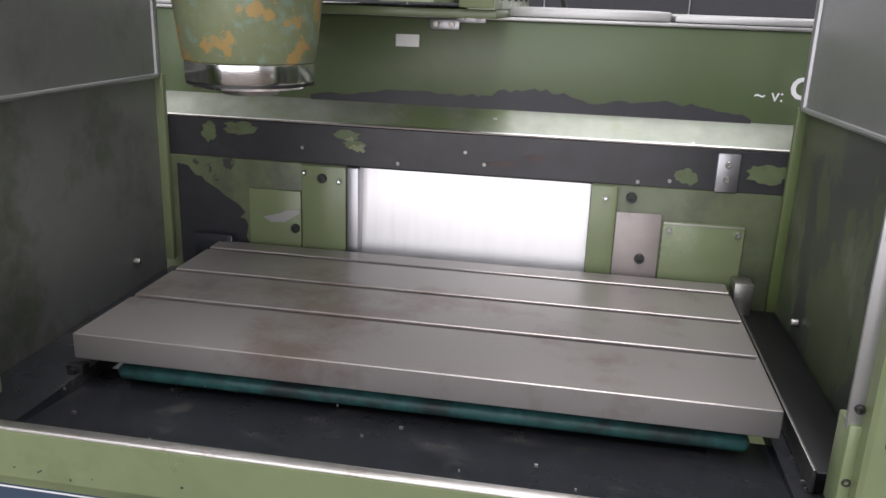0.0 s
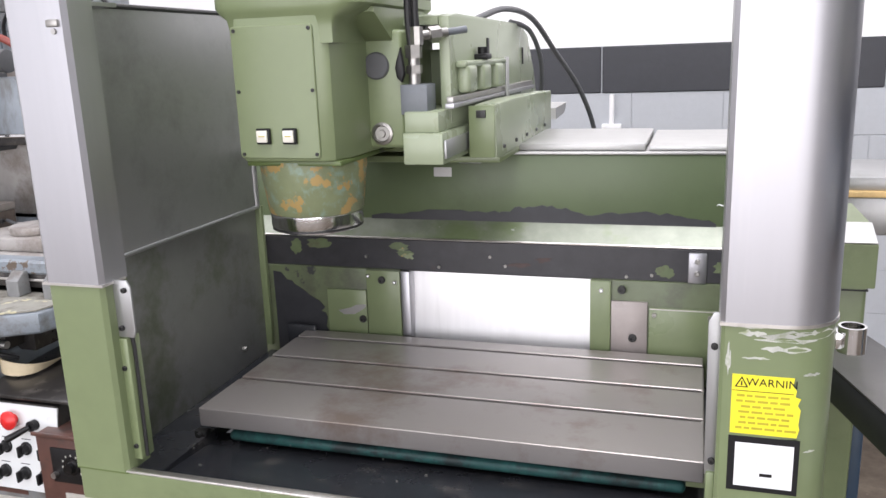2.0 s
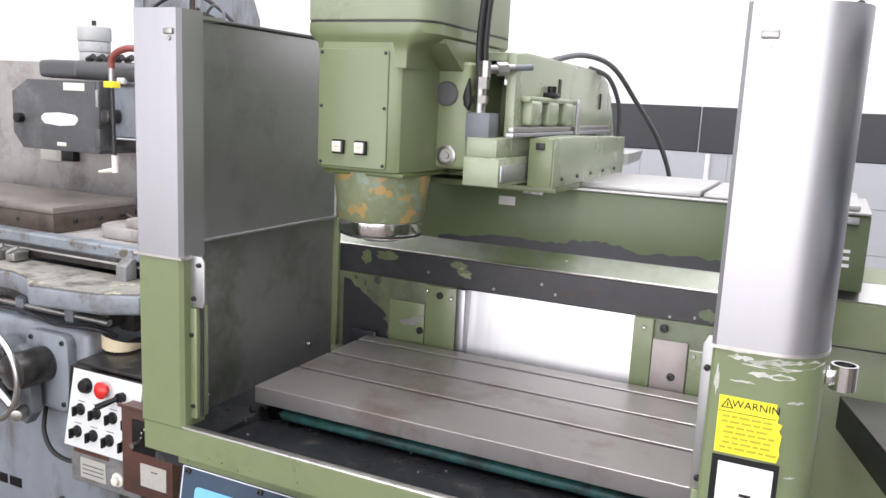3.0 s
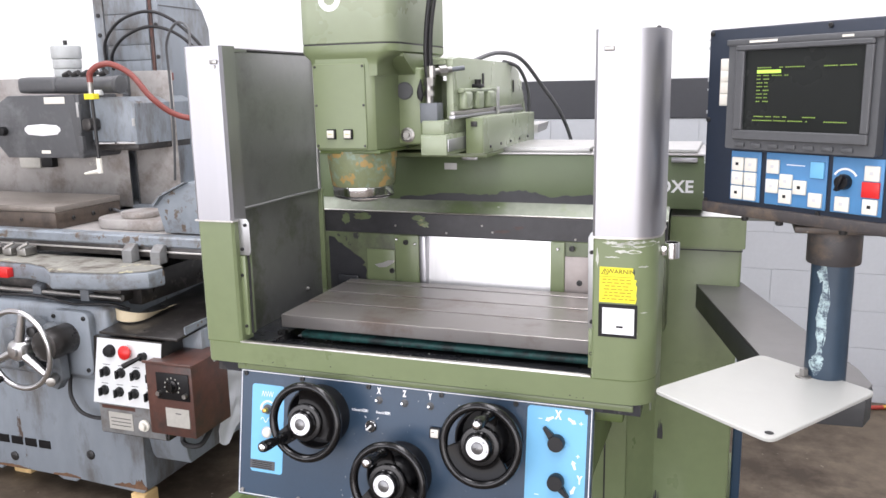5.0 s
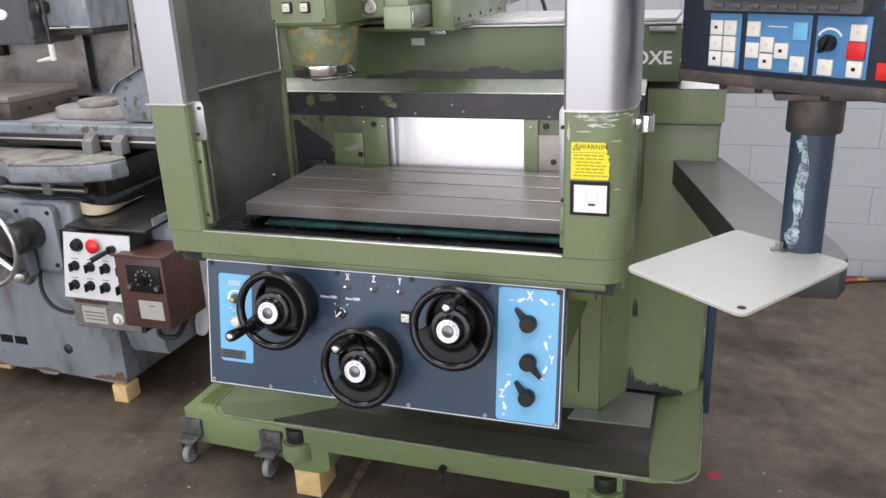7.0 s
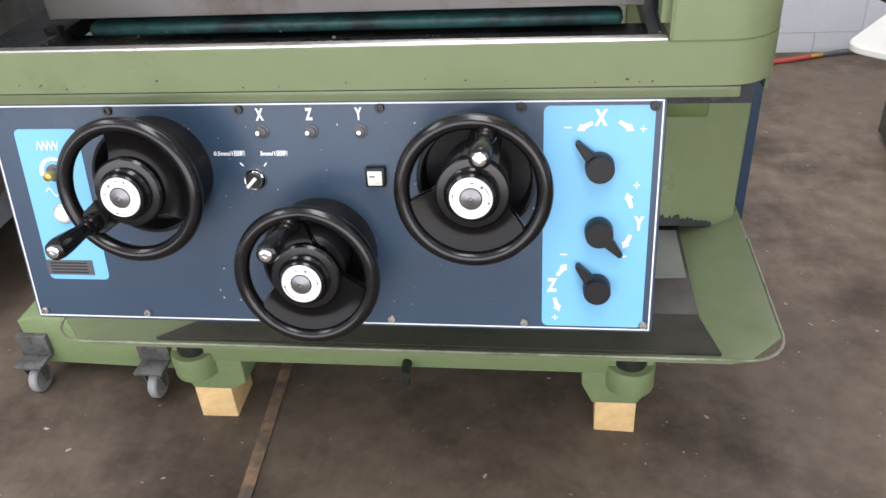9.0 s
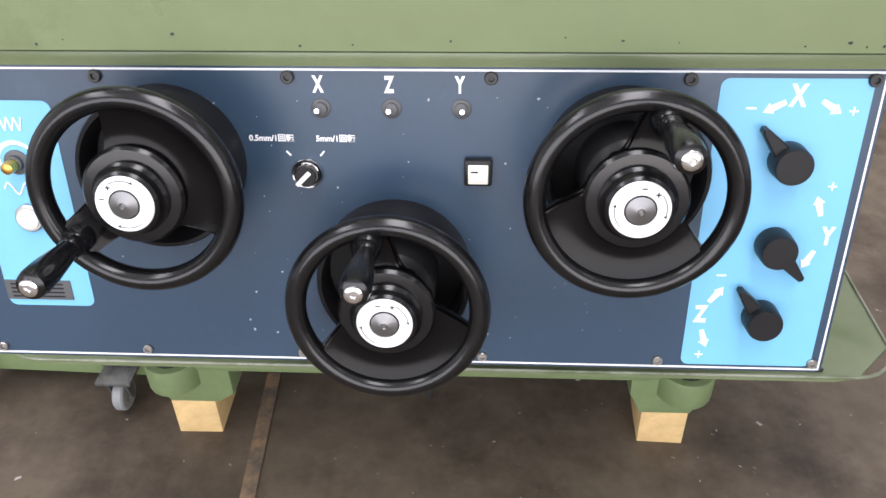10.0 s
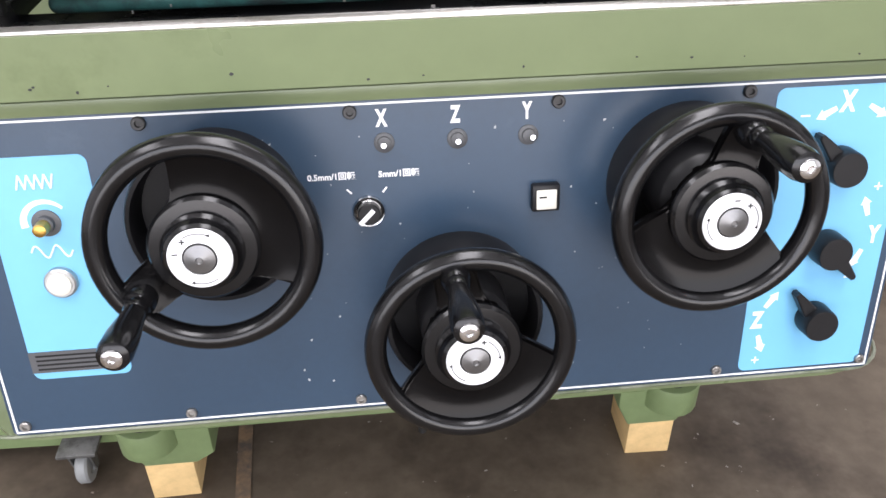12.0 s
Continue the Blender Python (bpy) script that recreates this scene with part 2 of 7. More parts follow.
def smooth_line(pts, n=8):
    """A smooth line through the points."""
    p = [Vector(q) for q in pts]
    out = []
    for i in range(len(p) - 1):
        a, b_, c, d = p[max(i - 1, 0)], p[i], p[i + 1], p[min(i + 2, len(p) - 1)]
        for k in range(n):
            t = k / n
            out.append(0.5 * ((2 * b_) + (c - a) * t + (2 * a - 5 * b_ + 4 * c - d) * t * t + (3 * b_ - a - 3 * c + d) * t ** 3))
    return out + [p[-1]]


def tube(pts, r, n=10, bm=None, steps=8):
    """A cable or hose along points."""
    out = bm or bmesh.new()
    b = bmesh.new()
    line = smooth_line(pts, steps) if len(pts) > 2 else [Vector(q) for q in pts]
    rings = []
    side = None
    for i, q in enumerate(line):
        d = (line[min(i + 1, len(line) - 1)] - line[max(i - 1, 0)]).normalized()
        if side is None:
            side = d.orthogonal().normalized()
        side = (side - d * side.dot(d)).normalized()
        up = d.cross(side)
        rings.append([b.verts.new(q + r * (math.cos(2 * math.pi * k / n) * side + math.sin(2 * math.pi * k / n) * up)) for k in range(n)])
    for a, c in zip(rings, rings[1:]):
        for k in range(n):
            b.faces.new((a[k], a[(k + 1) % n], c[(k + 1) % n], c[k]))
    b.faces.new(rings[0][::-1])
    b.faces.new(rings[-1])
    return join(out, b)


def band(path, z0, z1, thick):
    """An upright sheet that follows a path in plan, its thickness on the left of the way."""
    b = bmesh.new()
    p = [Vector((x, y)) for x, y in path]
    offs = []
    for i, q in enumerate(p):
        a = (p[i] - p[i - 1]).normalized() if i else (p[1] - p[0]).normalized()
        c = (p[i + 1] - p[i]).normalized() if i < len(p) - 1 else a
        d = (a + c).normalized()
        nrm = Vector((-d.y, d.x))
        offs.append(q + nrm * thick / max(0.3, d.dot(a)))
    rows = [[b.verts.new((q.x, q.y, z)) for q in line] for line, z in ((p, z0), (p, z1), (offs, z1), (offs, z0))]
    n = len(p)
    for k in range(4):
        for i in range(n - 1):
            b.faces.new((rows[k][i], rows[k][i + 1], rows[(k + 1) % 4][i + 1], rows[(k + 1) % 4][i]))
    b.faces.new([r_[0] for r_ in rows][::-1])
    b.faces.new([r_[-1] for r_ in rows])
    return b


def arc(cx, cy, r, a0, a1, n=6):
    return [(cx + r * math.cos(radians(a0 + (a1 - a0) * k / n)), cy + r * math.sin(radians(a0 + (a1 - a0) * k / n))) for k in range(n + 1)]


def words(body, size, m, depth=0.0006, spread=1.0, bold=0.0):
    """Letters of the built-in font as a bmesh, standing on the pose m (x along the line, y up the letters)."""
    cu = bpy.data.curves.new("letters", "FONT")
    cu.body, cu.size, cu.extrude, cu.align_x, cu.align_y, cu.space_character = body, size, depth, "CENTER", "CENTER", spread
    cu.resolution_u = 3
    cu.offset = bold
    ob = bpy.data.objects.new("letters", cu)
    scene.collection.objects.link(ob)
    bpy.context.view_layer.update()
    me = bpy.data.meshes.new_from_object(ob.evaluated_get(bpy.context.evaluated_depsgraph_get()))
    bpy.data.objects.remove(ob)
    bpy.data.curves.remove(cu)
    b = bmesh.new()
    b.from_mesh(me)
    bpy.data.meshes.remove(me)
    b.transform(m)
    return b


def screw_at(name, p, axis, r, parent, mat, h=0.004):
    """A socket-head screw."""
    a = Vector(axis).normalized()
    p = Vector(p)
    b = lathe([(r, -0.002), (r, h * 0.75), (r * 0.86, h), (r * 0.5, h), (r * 0.45, h * 0.35), (0.0001, h * 0.35)], p, a, 12)
    return part(name, b, mat, parent)

# ---- the hall ----


def hall():
    floor = part("floor", box(-7, 7, -6.2, 3.2, -0.12, 0), FLOOR, None)
    tagged(floor, "stained brown-grey oily concrete workshop floor", "floor", kind="structure")
    b = box(-7, 7, 3.027, 3.25, 0, 5.0)
    north = tagged(part("wall_north", b, MORTAR), "white painted block wall with a dark grey band", "wall", kind="structure")
    upper = part("upper_wall", box(-7, 7, 3.021, 3.026, 1.729, 5.0), WALL_WHITE, north)
    # courses of painted blocks below the band
    bw, bh = 0.406, 0.2028
    base = bmesh.new()
    box(0.001, bw - 0.0015, 0, 0.0045, 0.001, bh - 0.0015, 0.0012, 1, base)
    bmesh.ops.recalc_face_normals(base, faces=base.faces)
    me = mesh_of("block", base, WALL_BLOCK)
    dark_b = bmesh.new()
    box(0.003, 0.596, 0, 0.0065, 0.003, 0.215, 0.004, 1, dark_b)
    bmesh.ops.recalc_face_normals(dark_b, faces=dark_b.faces)
    me_dark = mesh_of("block", dark_b, WALL_DARK)
    for row in range(8):
        z = 1.515 - (row + 1) * bh
        h = bh if z > 0 else bh + z
        if h < 0.05:
            continue
        for k in range(-9, 11):
            ob = new("block", me)
            ob.parent = north
            ob.location = (k * bw + (row % 2) * bw / 2 + 0.11, 3.0225, max(z, 0))
            ob.scale = (1, 1, h / bh)
    for k in range(-7, 7):
        ob = new("block", me_dark)
        ob.parent = north
        ob.location = (k * 0.6 - 0.03, 3.018 + 0.002 * (k % 2), 1.512)
    for name, dims in (("wall_west", (-7.2, -7, -6.2, 3.25)), ("wall_east", (7, 7.2, -6.2, 3.25))):
        tagged(part(name, box(*dims, 0, 5.0), WALL_WHITE), "plain white painted workshop wall", "wall", kind="structure")
    # unseen south wall with the added loading door's opening
    b = box(-7, -5.7, -6.2, -6.0, 0, 5.0)
    box(4.5, 7, -6.2, -6.0, 0, 5.0, bm=b)
    box(-5.7, 4.5, -6.2, -6.0, 3.7, 5.0, bm=b)
    tagged(part("wall_south", b, WALL_WHITE), "unseen white workshop wall with an added door opening", "wall", kind="structure")
    # unseen roof; its three skylight openings and clerestory slot are added for light
    b = bmesh.new()
    xs = (-7, -3.8, -2.6, 0.0, 1.2, 3.6, 4.8, 7)
    for k in range(0, 7, 2):
        box(xs[k], xs[k + 1], -3.7, 1.7, 5.0, 5.1, bm=b)
    box(-7, 7, -6.2, -3.7, 5.0, 5.1, bm=b)
    box(-7, 7, 2.55, 3.25, 5.0, 5.1, bm=b)
    box(-7, 7, 1.7, 1.85, 5.0, 5.1, bm=b)
    tagged(part("ceiling", b, WALL_WHITE), "unseen white workshop roof with added skylights", "ceiling", kind="structure")
    pipe = thing("conduit_pipe", (0.02, 3.0, 1.1), "white painted conduit pipe clipped to the block wall", "pipe")
    part("pipe", cyl((0.02, 3.0, 0.9), (0.02, 3.0, 1.51), 0.012, n=12), WALL_WHITE, pipe)
    for z in (1.02, 1.36):
        part("clip", box(-0.025, 0.065, 2.985, 3.02, z - 0.012, z + 0.012, 0.003), WALL_WHITE, pipe)
    line = part("painted_line", box(-0.015, 0.015, -1.25, 0.62, 0.0, 0.0025), LINE_PAINT, at=pose(-0.36, 0.30, 0.0016, 0, 0, 3.5))
    tagged(line, "worn faded painted line across the concrete floor", "floor line", kind="structure")
    spot = part("paint_spot", lathe([(0.0001, 0.0016), (0.02, 0.0018), (0.026, 0.0012)], (0.80, 0.97, 0), (0, 0, 1), 14), RED_SPOT)
    tagged(spot, "small red paint spot on the concrete floor", "paint spot", kind="structure")
    hose = thing("air_hose", (1.2, 2.85, 0), "thin red rubber air hose with a brass coupling beside the wall", "hose")
    part("hose_line", tube([(0.74, 2.90, 0.012), (0.86, 2.84, 0.012), (1.0, 2.825, 0.012), (1.29, 2.865, 0.012), (1.50, 2.935, 0.012)], 0.011), RED_HOSE, hose)
    part("coupling", cyl((1.50, 2.935, 0.012), (1.555, 2.955, 0.012), 0.013, n=12, r_edge=0.002), BRASS, hose, "brass coupling")
    part("grey_hose", tube([(1.555, 2.955, 0.012), (1.64, 2.975, 0.016), (1.75, 2.99, 0.014), (2.3, 2.96, 0.012), (3.1, 2.94, 0.012)], 0.012), GREY, hose, "dark grey hose")
    mark = part("chalk_streak", box(0, 0.19, -0.012, 0.012, 0.0, 0.0022), LINE_PAINT, at=pose(1.238, 0.80, 0.0012, 0, 0, -4))
    tagged(mark, "pale worn streak on the concrete floor", "floor mark", kind="structure")


FLOOR = material("oily_concrete", (0.140, 0.112, 0.083), 0.55, vary=0.26, grain=14, bump=0.03, dirt=(0.055, 0.042, 0.031), dirt_at=0.47, dirt_scale=0.9, wear=(0.28, 0.25, 0.215), wear_at=0.675, wear_scale=32, rough_vary=0.2, spec=0.2)
WALL_WHITE = material("white_wall_paint", (0.86, 0.86, 0.86), 0.6, vary=0.02, grain=40, bump=0.01)
WALL_BLOCK = material("grey_white_block", (0.455, 0.475, 0.50), 0.55, vary=0.04, grain=45, bump=0.05, dirt=(0.42, 0.44, 0.46), per_object=0.06)
WALL_DARK = material("dark_band_paint", (0.038, 0.04, 0.047), 0.5, vary=0.1, grain=30, bump=0.06, wear=(0.2, 0.2, 0.2), wear_at=0.75, wear_scale=12)
MORTAR = material("painted_mortar", (0.45, 0.47, 0.495), 0.7, vary=0.05, grain=60, bump=0.04)
LINE_PAINT = material("faded_line", (0.30, 0.20, 0.12), 0.6, vary=0.2, grain=60, bump=0.02, dirt=(0.11, 0.09, 0.075), dirt_at=0.42, dirt_scale=7)
RED_SPOT = material("red_spot", (0.35, 0.03, 0.05), 0.5, vary=0.1, bump=0.01)
RED_HOSE = material("red_hose", (0.36, 0.05, 0.035), 0.45, vary=0.15, grain=50, bump=0.01, dirt=(0.22, 0.05, 0.04), dirt_scale=8)
hall()


def floor_chips():
    """Swarf and grit scattered over the floor."""
    random.seed(5)
    b = bmesh.new()
    for k in range(260):
        x, y = random.uniform(-2.2, 2.4), random.uniform(-0.9, 1.4)
        s = random.choice((0.002, 0.003, 0.0035, 0.005, 0.007))
        a = random.uniform(0, 3.14)
        c, d = s * math.cos(a), s * math.sin(a)
        p = [b.verts.new((x + u * c - v * d * 0.5, y + u * d + v * c * 0.5, 0.0012)) for u, v in ((-1, -1), (1, -1), (1.1, 0.8), (-0.6, 1))]
        t = b.verts.new((x, y, 0.0012 + s * 0.5))
        b.faces.new(p[::-1])
        for i in range(4):
            b.faces.new((p[i], p[(i + 1) % 4], t))
    ob = part("floor_grit", b, GRIT)
    tagged(ob, "scattered pale grit and metal chips on the floor", "grit", kind="stuff")


GRIT = material("pale_grit", (0.34, 0.31, 0.27), 0.6, vary=0.3, grain=200, bump=0.01)
floor_chips()


def neighbour_base():
    """The near corner of the next machine's base, past the aisle."""
    g = thing("machine_base", (1.85, 1.62, 0), "dark green oily machine base casting on the floor", "machine base")
    part("casting", prism([(1.53, 0.03), (1.53, 0.20), (1.58, 0.27), (2.18, 0.27), (2.18, 0.03)], "y", 1.40, 2.1, 0.012), BASE_GREEN, g)
    part("plinth", box(1.56, 2.16, 1.43, 2.08, 0.0, 0.03, 0.003), BASE_GREEN, g)
    part("edge_strip", tube([(1.532, 1.41, 0.204), (1.532, 2.08, 0.204)], 0.006, 6), EDGE_STEEL, g, "bare worn edge")
    for y in (1.47, 1.62, 1.77):
        screw_at("bolt", (1.53, y, 0.12), (-1, 0, 0), 0.012, g, BOLT_DARK, 0.009)


BASE_GREEN = material("dark_oily_green", (0.045, 0.055, 0.035), 0.4, vary=0.2, grain=30, bump=0.02, dirt=(0.03, 0.028, 0.025), dirt_at=0.5, dirt_scale=6)
neighbour_base()

# ---- the milling machine ----
mill = thing("milling_machine", (0.0, 0.6, 0.0), "green milling machine with steel guards and navy control panel on blocks", "milling machine")
FRONT = 0.04          # the front plane of guards and apron
LX0, LX1, RX0, RX1 = -0.530, -0.427, 0.437, 0.567


RIM_WORN = material("worn_green_rim", (0.27, 0.29, 0.22), 0.4, 0.2, vary=0.2, grain=40, bump=0.02, dirt=(0.12, 0.15, 0.08), dirt_at=0.5, dirt_scale=5)
PATCH_BLACK = material("flaked_black", (0.028, 0.029, 0.032), 0.5, vary=0.2, grain=40, bump=0.03)


def mill_base():
    # drip tray: floor, sloping walls and a turned lip
    lip_z, y0, x0, x1, y1 = 0.42, 0.29, -0.70, 0.742, 1.25

    def ring(gx, gy, z, c):
        return [(x0 + gx + c, y0 + gy, z), (x1 - gx - c, y0 + gy, z), (x1 - gx, y0 + gy + c, z), (x1 - gx, y1, z), (x0 + gx, y1, z), (x0 + gx, y0 + gy + c, z)]
    b = bmesh.new()
    rings = [[b.verts.new(p) for p in ring(*r)] for r in ((0.16, 0.26, 0.33, 0.05), (0.0, 0.0, lip_z - 0.008, 0.075), (0.0, 0.0, lip_z, 0.075), (0.008, 0.008, lip_z, 0.07), (0.13, 0.20, 0.36, 0.05))]
    for a, c in zip(rings, rings[1:]):
        for k in range(6):
            b.faces.new((a[k], a[(k + 1) % 6], c[(k + 1) % 6], c[k]))
    b.faces.new(rings[-1])
    b.faces.new(rings[0][::-1])
    bmesh.ops.bevel(b, geom=[e for e in b.edges if abs(e.verts[0].co.z - e.verts[1].co.z) > 0.02 and e.verts[0].co.y < 0.7], offset=0.03, segments=3, affect="EDGES")
    part("drip_tray", b, GREEN, mill, "green sheet drip tray with a bare rim")
    b = bmesh.new()
    v = [b.verts.new(p) for p in ((-0.47, 0.305, 0.4185), (0.62, 0.305, 0.4185), (0.607, 0.48, 0.372), (-0.36, 0.48, 0.372))]
    w = [b.verts.new(q.co + Vector((0, 0, 0.006))) for q in v]
    b.faces.new(w)
    b.faces.new(v[::-1])
    for k in range(4):
        b.faces.new((v[k], v[(k + 1) % 4], w[(k + 1) % 4], w[k]))
    part("tray_liner", b, TRAY_IN, mill, "dull grey oily tray liner")
    part("tray_floor", box(-0.36, 0.61, 0.48, 1.2, 0.36, 0.378, 0.002), TRAY_IN, mill)
    part("tray_cover", prism([(0.36, 0.595), (0.60, 0.605), (0.60, 0.79), (0.45, 0.79), (0.45, 0.655), (0.375, 0.655)], "z", 0.379, 0.386), STEEL_GUARD, mill, "pale worn cover plate")
    rim = [(-0.699, 0.7)] + arc(-0.623, 0.367, 0.076, 180, 270, 6) + arc(0.665, 0.367, 0.076, -90, 0, 6) + [(0.741, 0.7)]
    part("tray_rim", tube([(x, y, lip_z + 0.001) for x, y in rim], 0.003, 6, steps=1), RIM_WORN, mill, "bare worn rim")
    # base casting, feet with jacking bosses
    part("base_beam", box(-0.51, 0.48, 0.5, 1.15, 0.185, 0.325, 0.015), GREEN_CAST, mill)
    for x in (-0.495, 0.457):
        s = 1 if x > 0 else -1
        for y in (0.515, 1.16):
            b = prism([(x - 0.075, 0.30), (x - 0.075, 0.15), (x - 0.05, 0.097), (x + 0.05, 0.097), (x + 0.08, 0.15), (x + 0.08, 0.30)] if s > 0 else
                      [(x - 0.08, 0.30), (x - 0.08, 0.15), (x - 0.05, 0.097), (x + 0.05, 0.097), (x + 0.085, 0.12), (x + 0.085, 0.30)], "y", y - 0.01, y + 0.1, 0.006)
            cyl((x + 0.03 * s, y + 0.005, 0.15), (x + 0.03 * s, y + 0.005, 0.215), 0.055, n=20, bm=b, r_edge=0.004)
            foot = part("foot", b, GREEN_CAST, mill)
            part("jack_screw", cyl((x + 0.03 * s, y, 0.215), (x + 0.03 * s, y, 0.262), 0.036, n=16, r_edge=0.003), BOLT_DARK, foot)
    b = cyl((-0.01, 0.5, 0.205), (-0.01, 0.455, 0.205), 0.012, n=12)
    cyl((-0.01, 0.475, 0.205), (-0.01, 0.475, 0.165), 0.008, n=10, bm=b)
    part("drain_tap", b, BOLT_DARK, mill)
    # bed under the table, right column body
    part("bed", box(-0.43, 0.444, 0.66, 1.2, 0.36, 1.0, 0.006), GREEN, mill)
    part("bed_flank", prism([(0.4445, 0.664), (0.511, 0.80), (0.4445, 0.80)], "z", 0.38, 1.0), GREEN, mill)
    part("bed_seam", box(0.379, 0.3835, 0.6588, 0.662, 0.44, 1.0), RUBBER, mill, "dark seam")
    part("column_body", prism([(0.46, 0.39), (0.728, 0.39), (0.735, 1.17), (0.735, 1.33), (0.46, 1.33)], "y", 0.80, 1.2, 0.008), GREEN, mill)
    part("column_body", prism([(-0.46, 0.39), (-0.66, 0.39), (-0.66, 1.33), (-0.46, 1.33)], "y", 0.80, 1.2, 0.008), GREEN, mill)
    part("cover_seam", box(0.46, 0.7365, 0.7985, 1.0, 1.236, 1.239), RUBBER, mill)
    random.seed(17)
    for x0, x1, z, h in ((0.513, 0.535, 0.40, 0.09), (0.525, 0.575, 0.40, 0.035), (0.57, 0.64, 0.40, 0.026), (0.63, 0.68, 0.40, 0.012), (0.520, 0.536, 0.65, 0.07)):
        top = [(x0 + (x1 - x0) * k / 14, z + h * random.uniform(0.35, 1) * math.sin(math.pi * (k + 1) / 16) ** 0.5) for k in range(15)]
        part("bare_patch", prism([(x0, z - 0.006)] + top + [(x1, z - 0.006)], "y", 0.7975 - h * 0.01, 0.801), PATCH_BLACK, mill, "black patch where paint flaked")
    rear = part("rear_box", box(0.742, 0.93, 1.21, 1.55, 1.26, 1.352, 0.004), STEEL_GUARD, mill, "grey sheet box on the machine's rear")
    part("batten", box(0.742, 0.928, 1.205, 1.55, 1.3525, 1.368, 0.002), PINE, rear, "wooden batten")
    part("box_top", box(0.744, 0.926, 1.215, 1.55, 1.3685, 1.40, 0.003), STEEL_GUARD, rear)
    part("side_strip", box(0.738, 0.765, 0.86, 0.92, 0.30, 1.09, 0.004), NAVY, mill, "navy painted flat side strip")


mill_base()


GUARD_WORN = material("worn_green_guard", (0.085, 0.105, 0.06), 0.4, vary=0.15, grain=20, bump=0.012, stretch=(1, 1, 0.5), wear=(0.06, 0.066, 0.056), wear_at=0.52, wear_scale=8, dirt=(0.17, 0.18, 0.15), dirt_at=0.54, dirt_scale=4)
COLUMN_WORN = material("worn_black_green_column", (0.115, 0.14, 0.075), 0.4, vary=0.15, grain=25, bump=0.02, wear=(0.035, 0.035, 0.038), wear_at=0.60, wear_scale=9, dirt=(0.075, 0.085, 0.055), dirt_at=0.5, dirt_scale=5)


def mill_guards():
    # apron round the front, green, with a worn bare lip
    path = [(LX0, 0.15), (LX0, FRONT + 0.012), (LX0 + 0.012, FRONT)] + arc(RX1 - 0.06, FRONT + 0.06, 0.06, -90, 0, 7) + [(RX1, 0.2)]
    b = band(path, 1.049, 1.102, 0.016)
    bmesh.ops.bevel(b, geom=[e for e in b.edges if abs(e.verts[0].co.z - e.verts[1].co.z) < 1e-4 and e.calc_face_angle(0) > 1], offset=0.0065, segments=3, affect="EDGES")
    part("apron", b, GREEN, mill)
    part("bare_lip", box(-0.436, 0.436, FRONT + 0.001, FRONT + 0.0155, 1.1, 1.1062, 0.003), EDGE_STEEL, mill, "bare worn metal lip")
    # darker green puts the overhang's shade into the underside's colour
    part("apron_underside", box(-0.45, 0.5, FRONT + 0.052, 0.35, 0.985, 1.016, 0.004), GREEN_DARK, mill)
    part("apron_valance", box(-0.452, 0.525, FRONT + 0.013, FRONT + 0.019, 1.0285, 1.0425, 0.002), GREEN, mill)
    random.seed(14)
    for k in range(16):
        x, z, r = random.uniform(-0.40, 0.48), 1.051 + abs(random.gauss(0, 0.008)), random.uniform(0.0006, 0.0016)
        n = 7
        ring = [(x + r * (1.6 if k % 3 else 1) * random.uniform(0.6, 1.1) * math.cos(i * 6.283 / n), min(1.097, z) + r * random.uniform(0.6, 1.1) * math.sin(i * 6.283 / n)) for i in range(n)]
        part("paint_chip", prism(ring, "y", FRONT - 0.0006, FRONT + 0.001), PATCH_BLACK, mill)
    # left post: lower green, upper stainless
    for z0, z1, mat, nm in ((1.102, 1.406, GREEN, "lower_post"), (1.4065, 1.818, STEEL, "upper_post")):
        o = 0.0 if nm == "lower_post" else 0.0015
        p = [(LX0 - o, 0.16), (LX0 - o, FRONT + 0.008 - o), (LX0 + 0.008, FRONT - o), (LX1 + o - 0.006, FRONT - o), (LX1 + o, FRONT + 0.006), (LX1 + o, FRONT + 0.055)]
        part(nm, band(p, z0, z1, 0.004), mat, mill, "brushed stainless upper post" if o else "green lower post")
        p = [(RX0 - o, FRONT + 0.06), (RX0 - o, FRONT + 0.004 - o), (RX0 + 0.004, FRONT - o)] + arc(RX1 - 0.062, FRONT + 0.062, 0.062 + o, -90, 0, 8) + [(RX1 + o, 0.2)]
        part(nm, band(p, z0, z1, 0.004), mat, mill, "brushed stainless rounded upper post" if o else "scuffed green rounded lower post")
    part("post_cap", box(LX0 + 0.004, LX1 - 0.004, FRONT + 0.004, 0.155, 1.806, 1.812), STEEL, mill)
    part("post_cap", prism([(RX0 + 0.004, FRONT + 0.004), (RX1 - 0.06, FRONT + 0.004), (RX1 - 0.02, FRONT + 0.03), (RX1 - 0.004, FRONT + 0.07), (RX1 - 0.004, 0.2), (RX0 + 0.004, 0.2)], "z", 1.806, 1.812), STEEL, mill)
    part("post_seam", band([(RX0 - 0.002, FRONT + 0.05), (RX0 - 0.002, FRONT - 0.003)] + arc(RX1 - 0.062, FRONT + 0.062, 0.065, -90, 0, 8) + [(RX1 + 0.003, 0.2)], 1.4045, 1.4085, 0.004), EDGE_STEEL, mill, "bare metal seam")
    part("post_seam", band([(LX0 - 0.003, 0.16), (LX0 - 0.003, FRONT - 0.003), (LX1 + 0.003, FRONT - 0.003), (LX1 + 0.003, FRONT + 0.05)], 1.4045, 1.408, 0.004), EDGE_STEEL, mill, "bare metal seam")
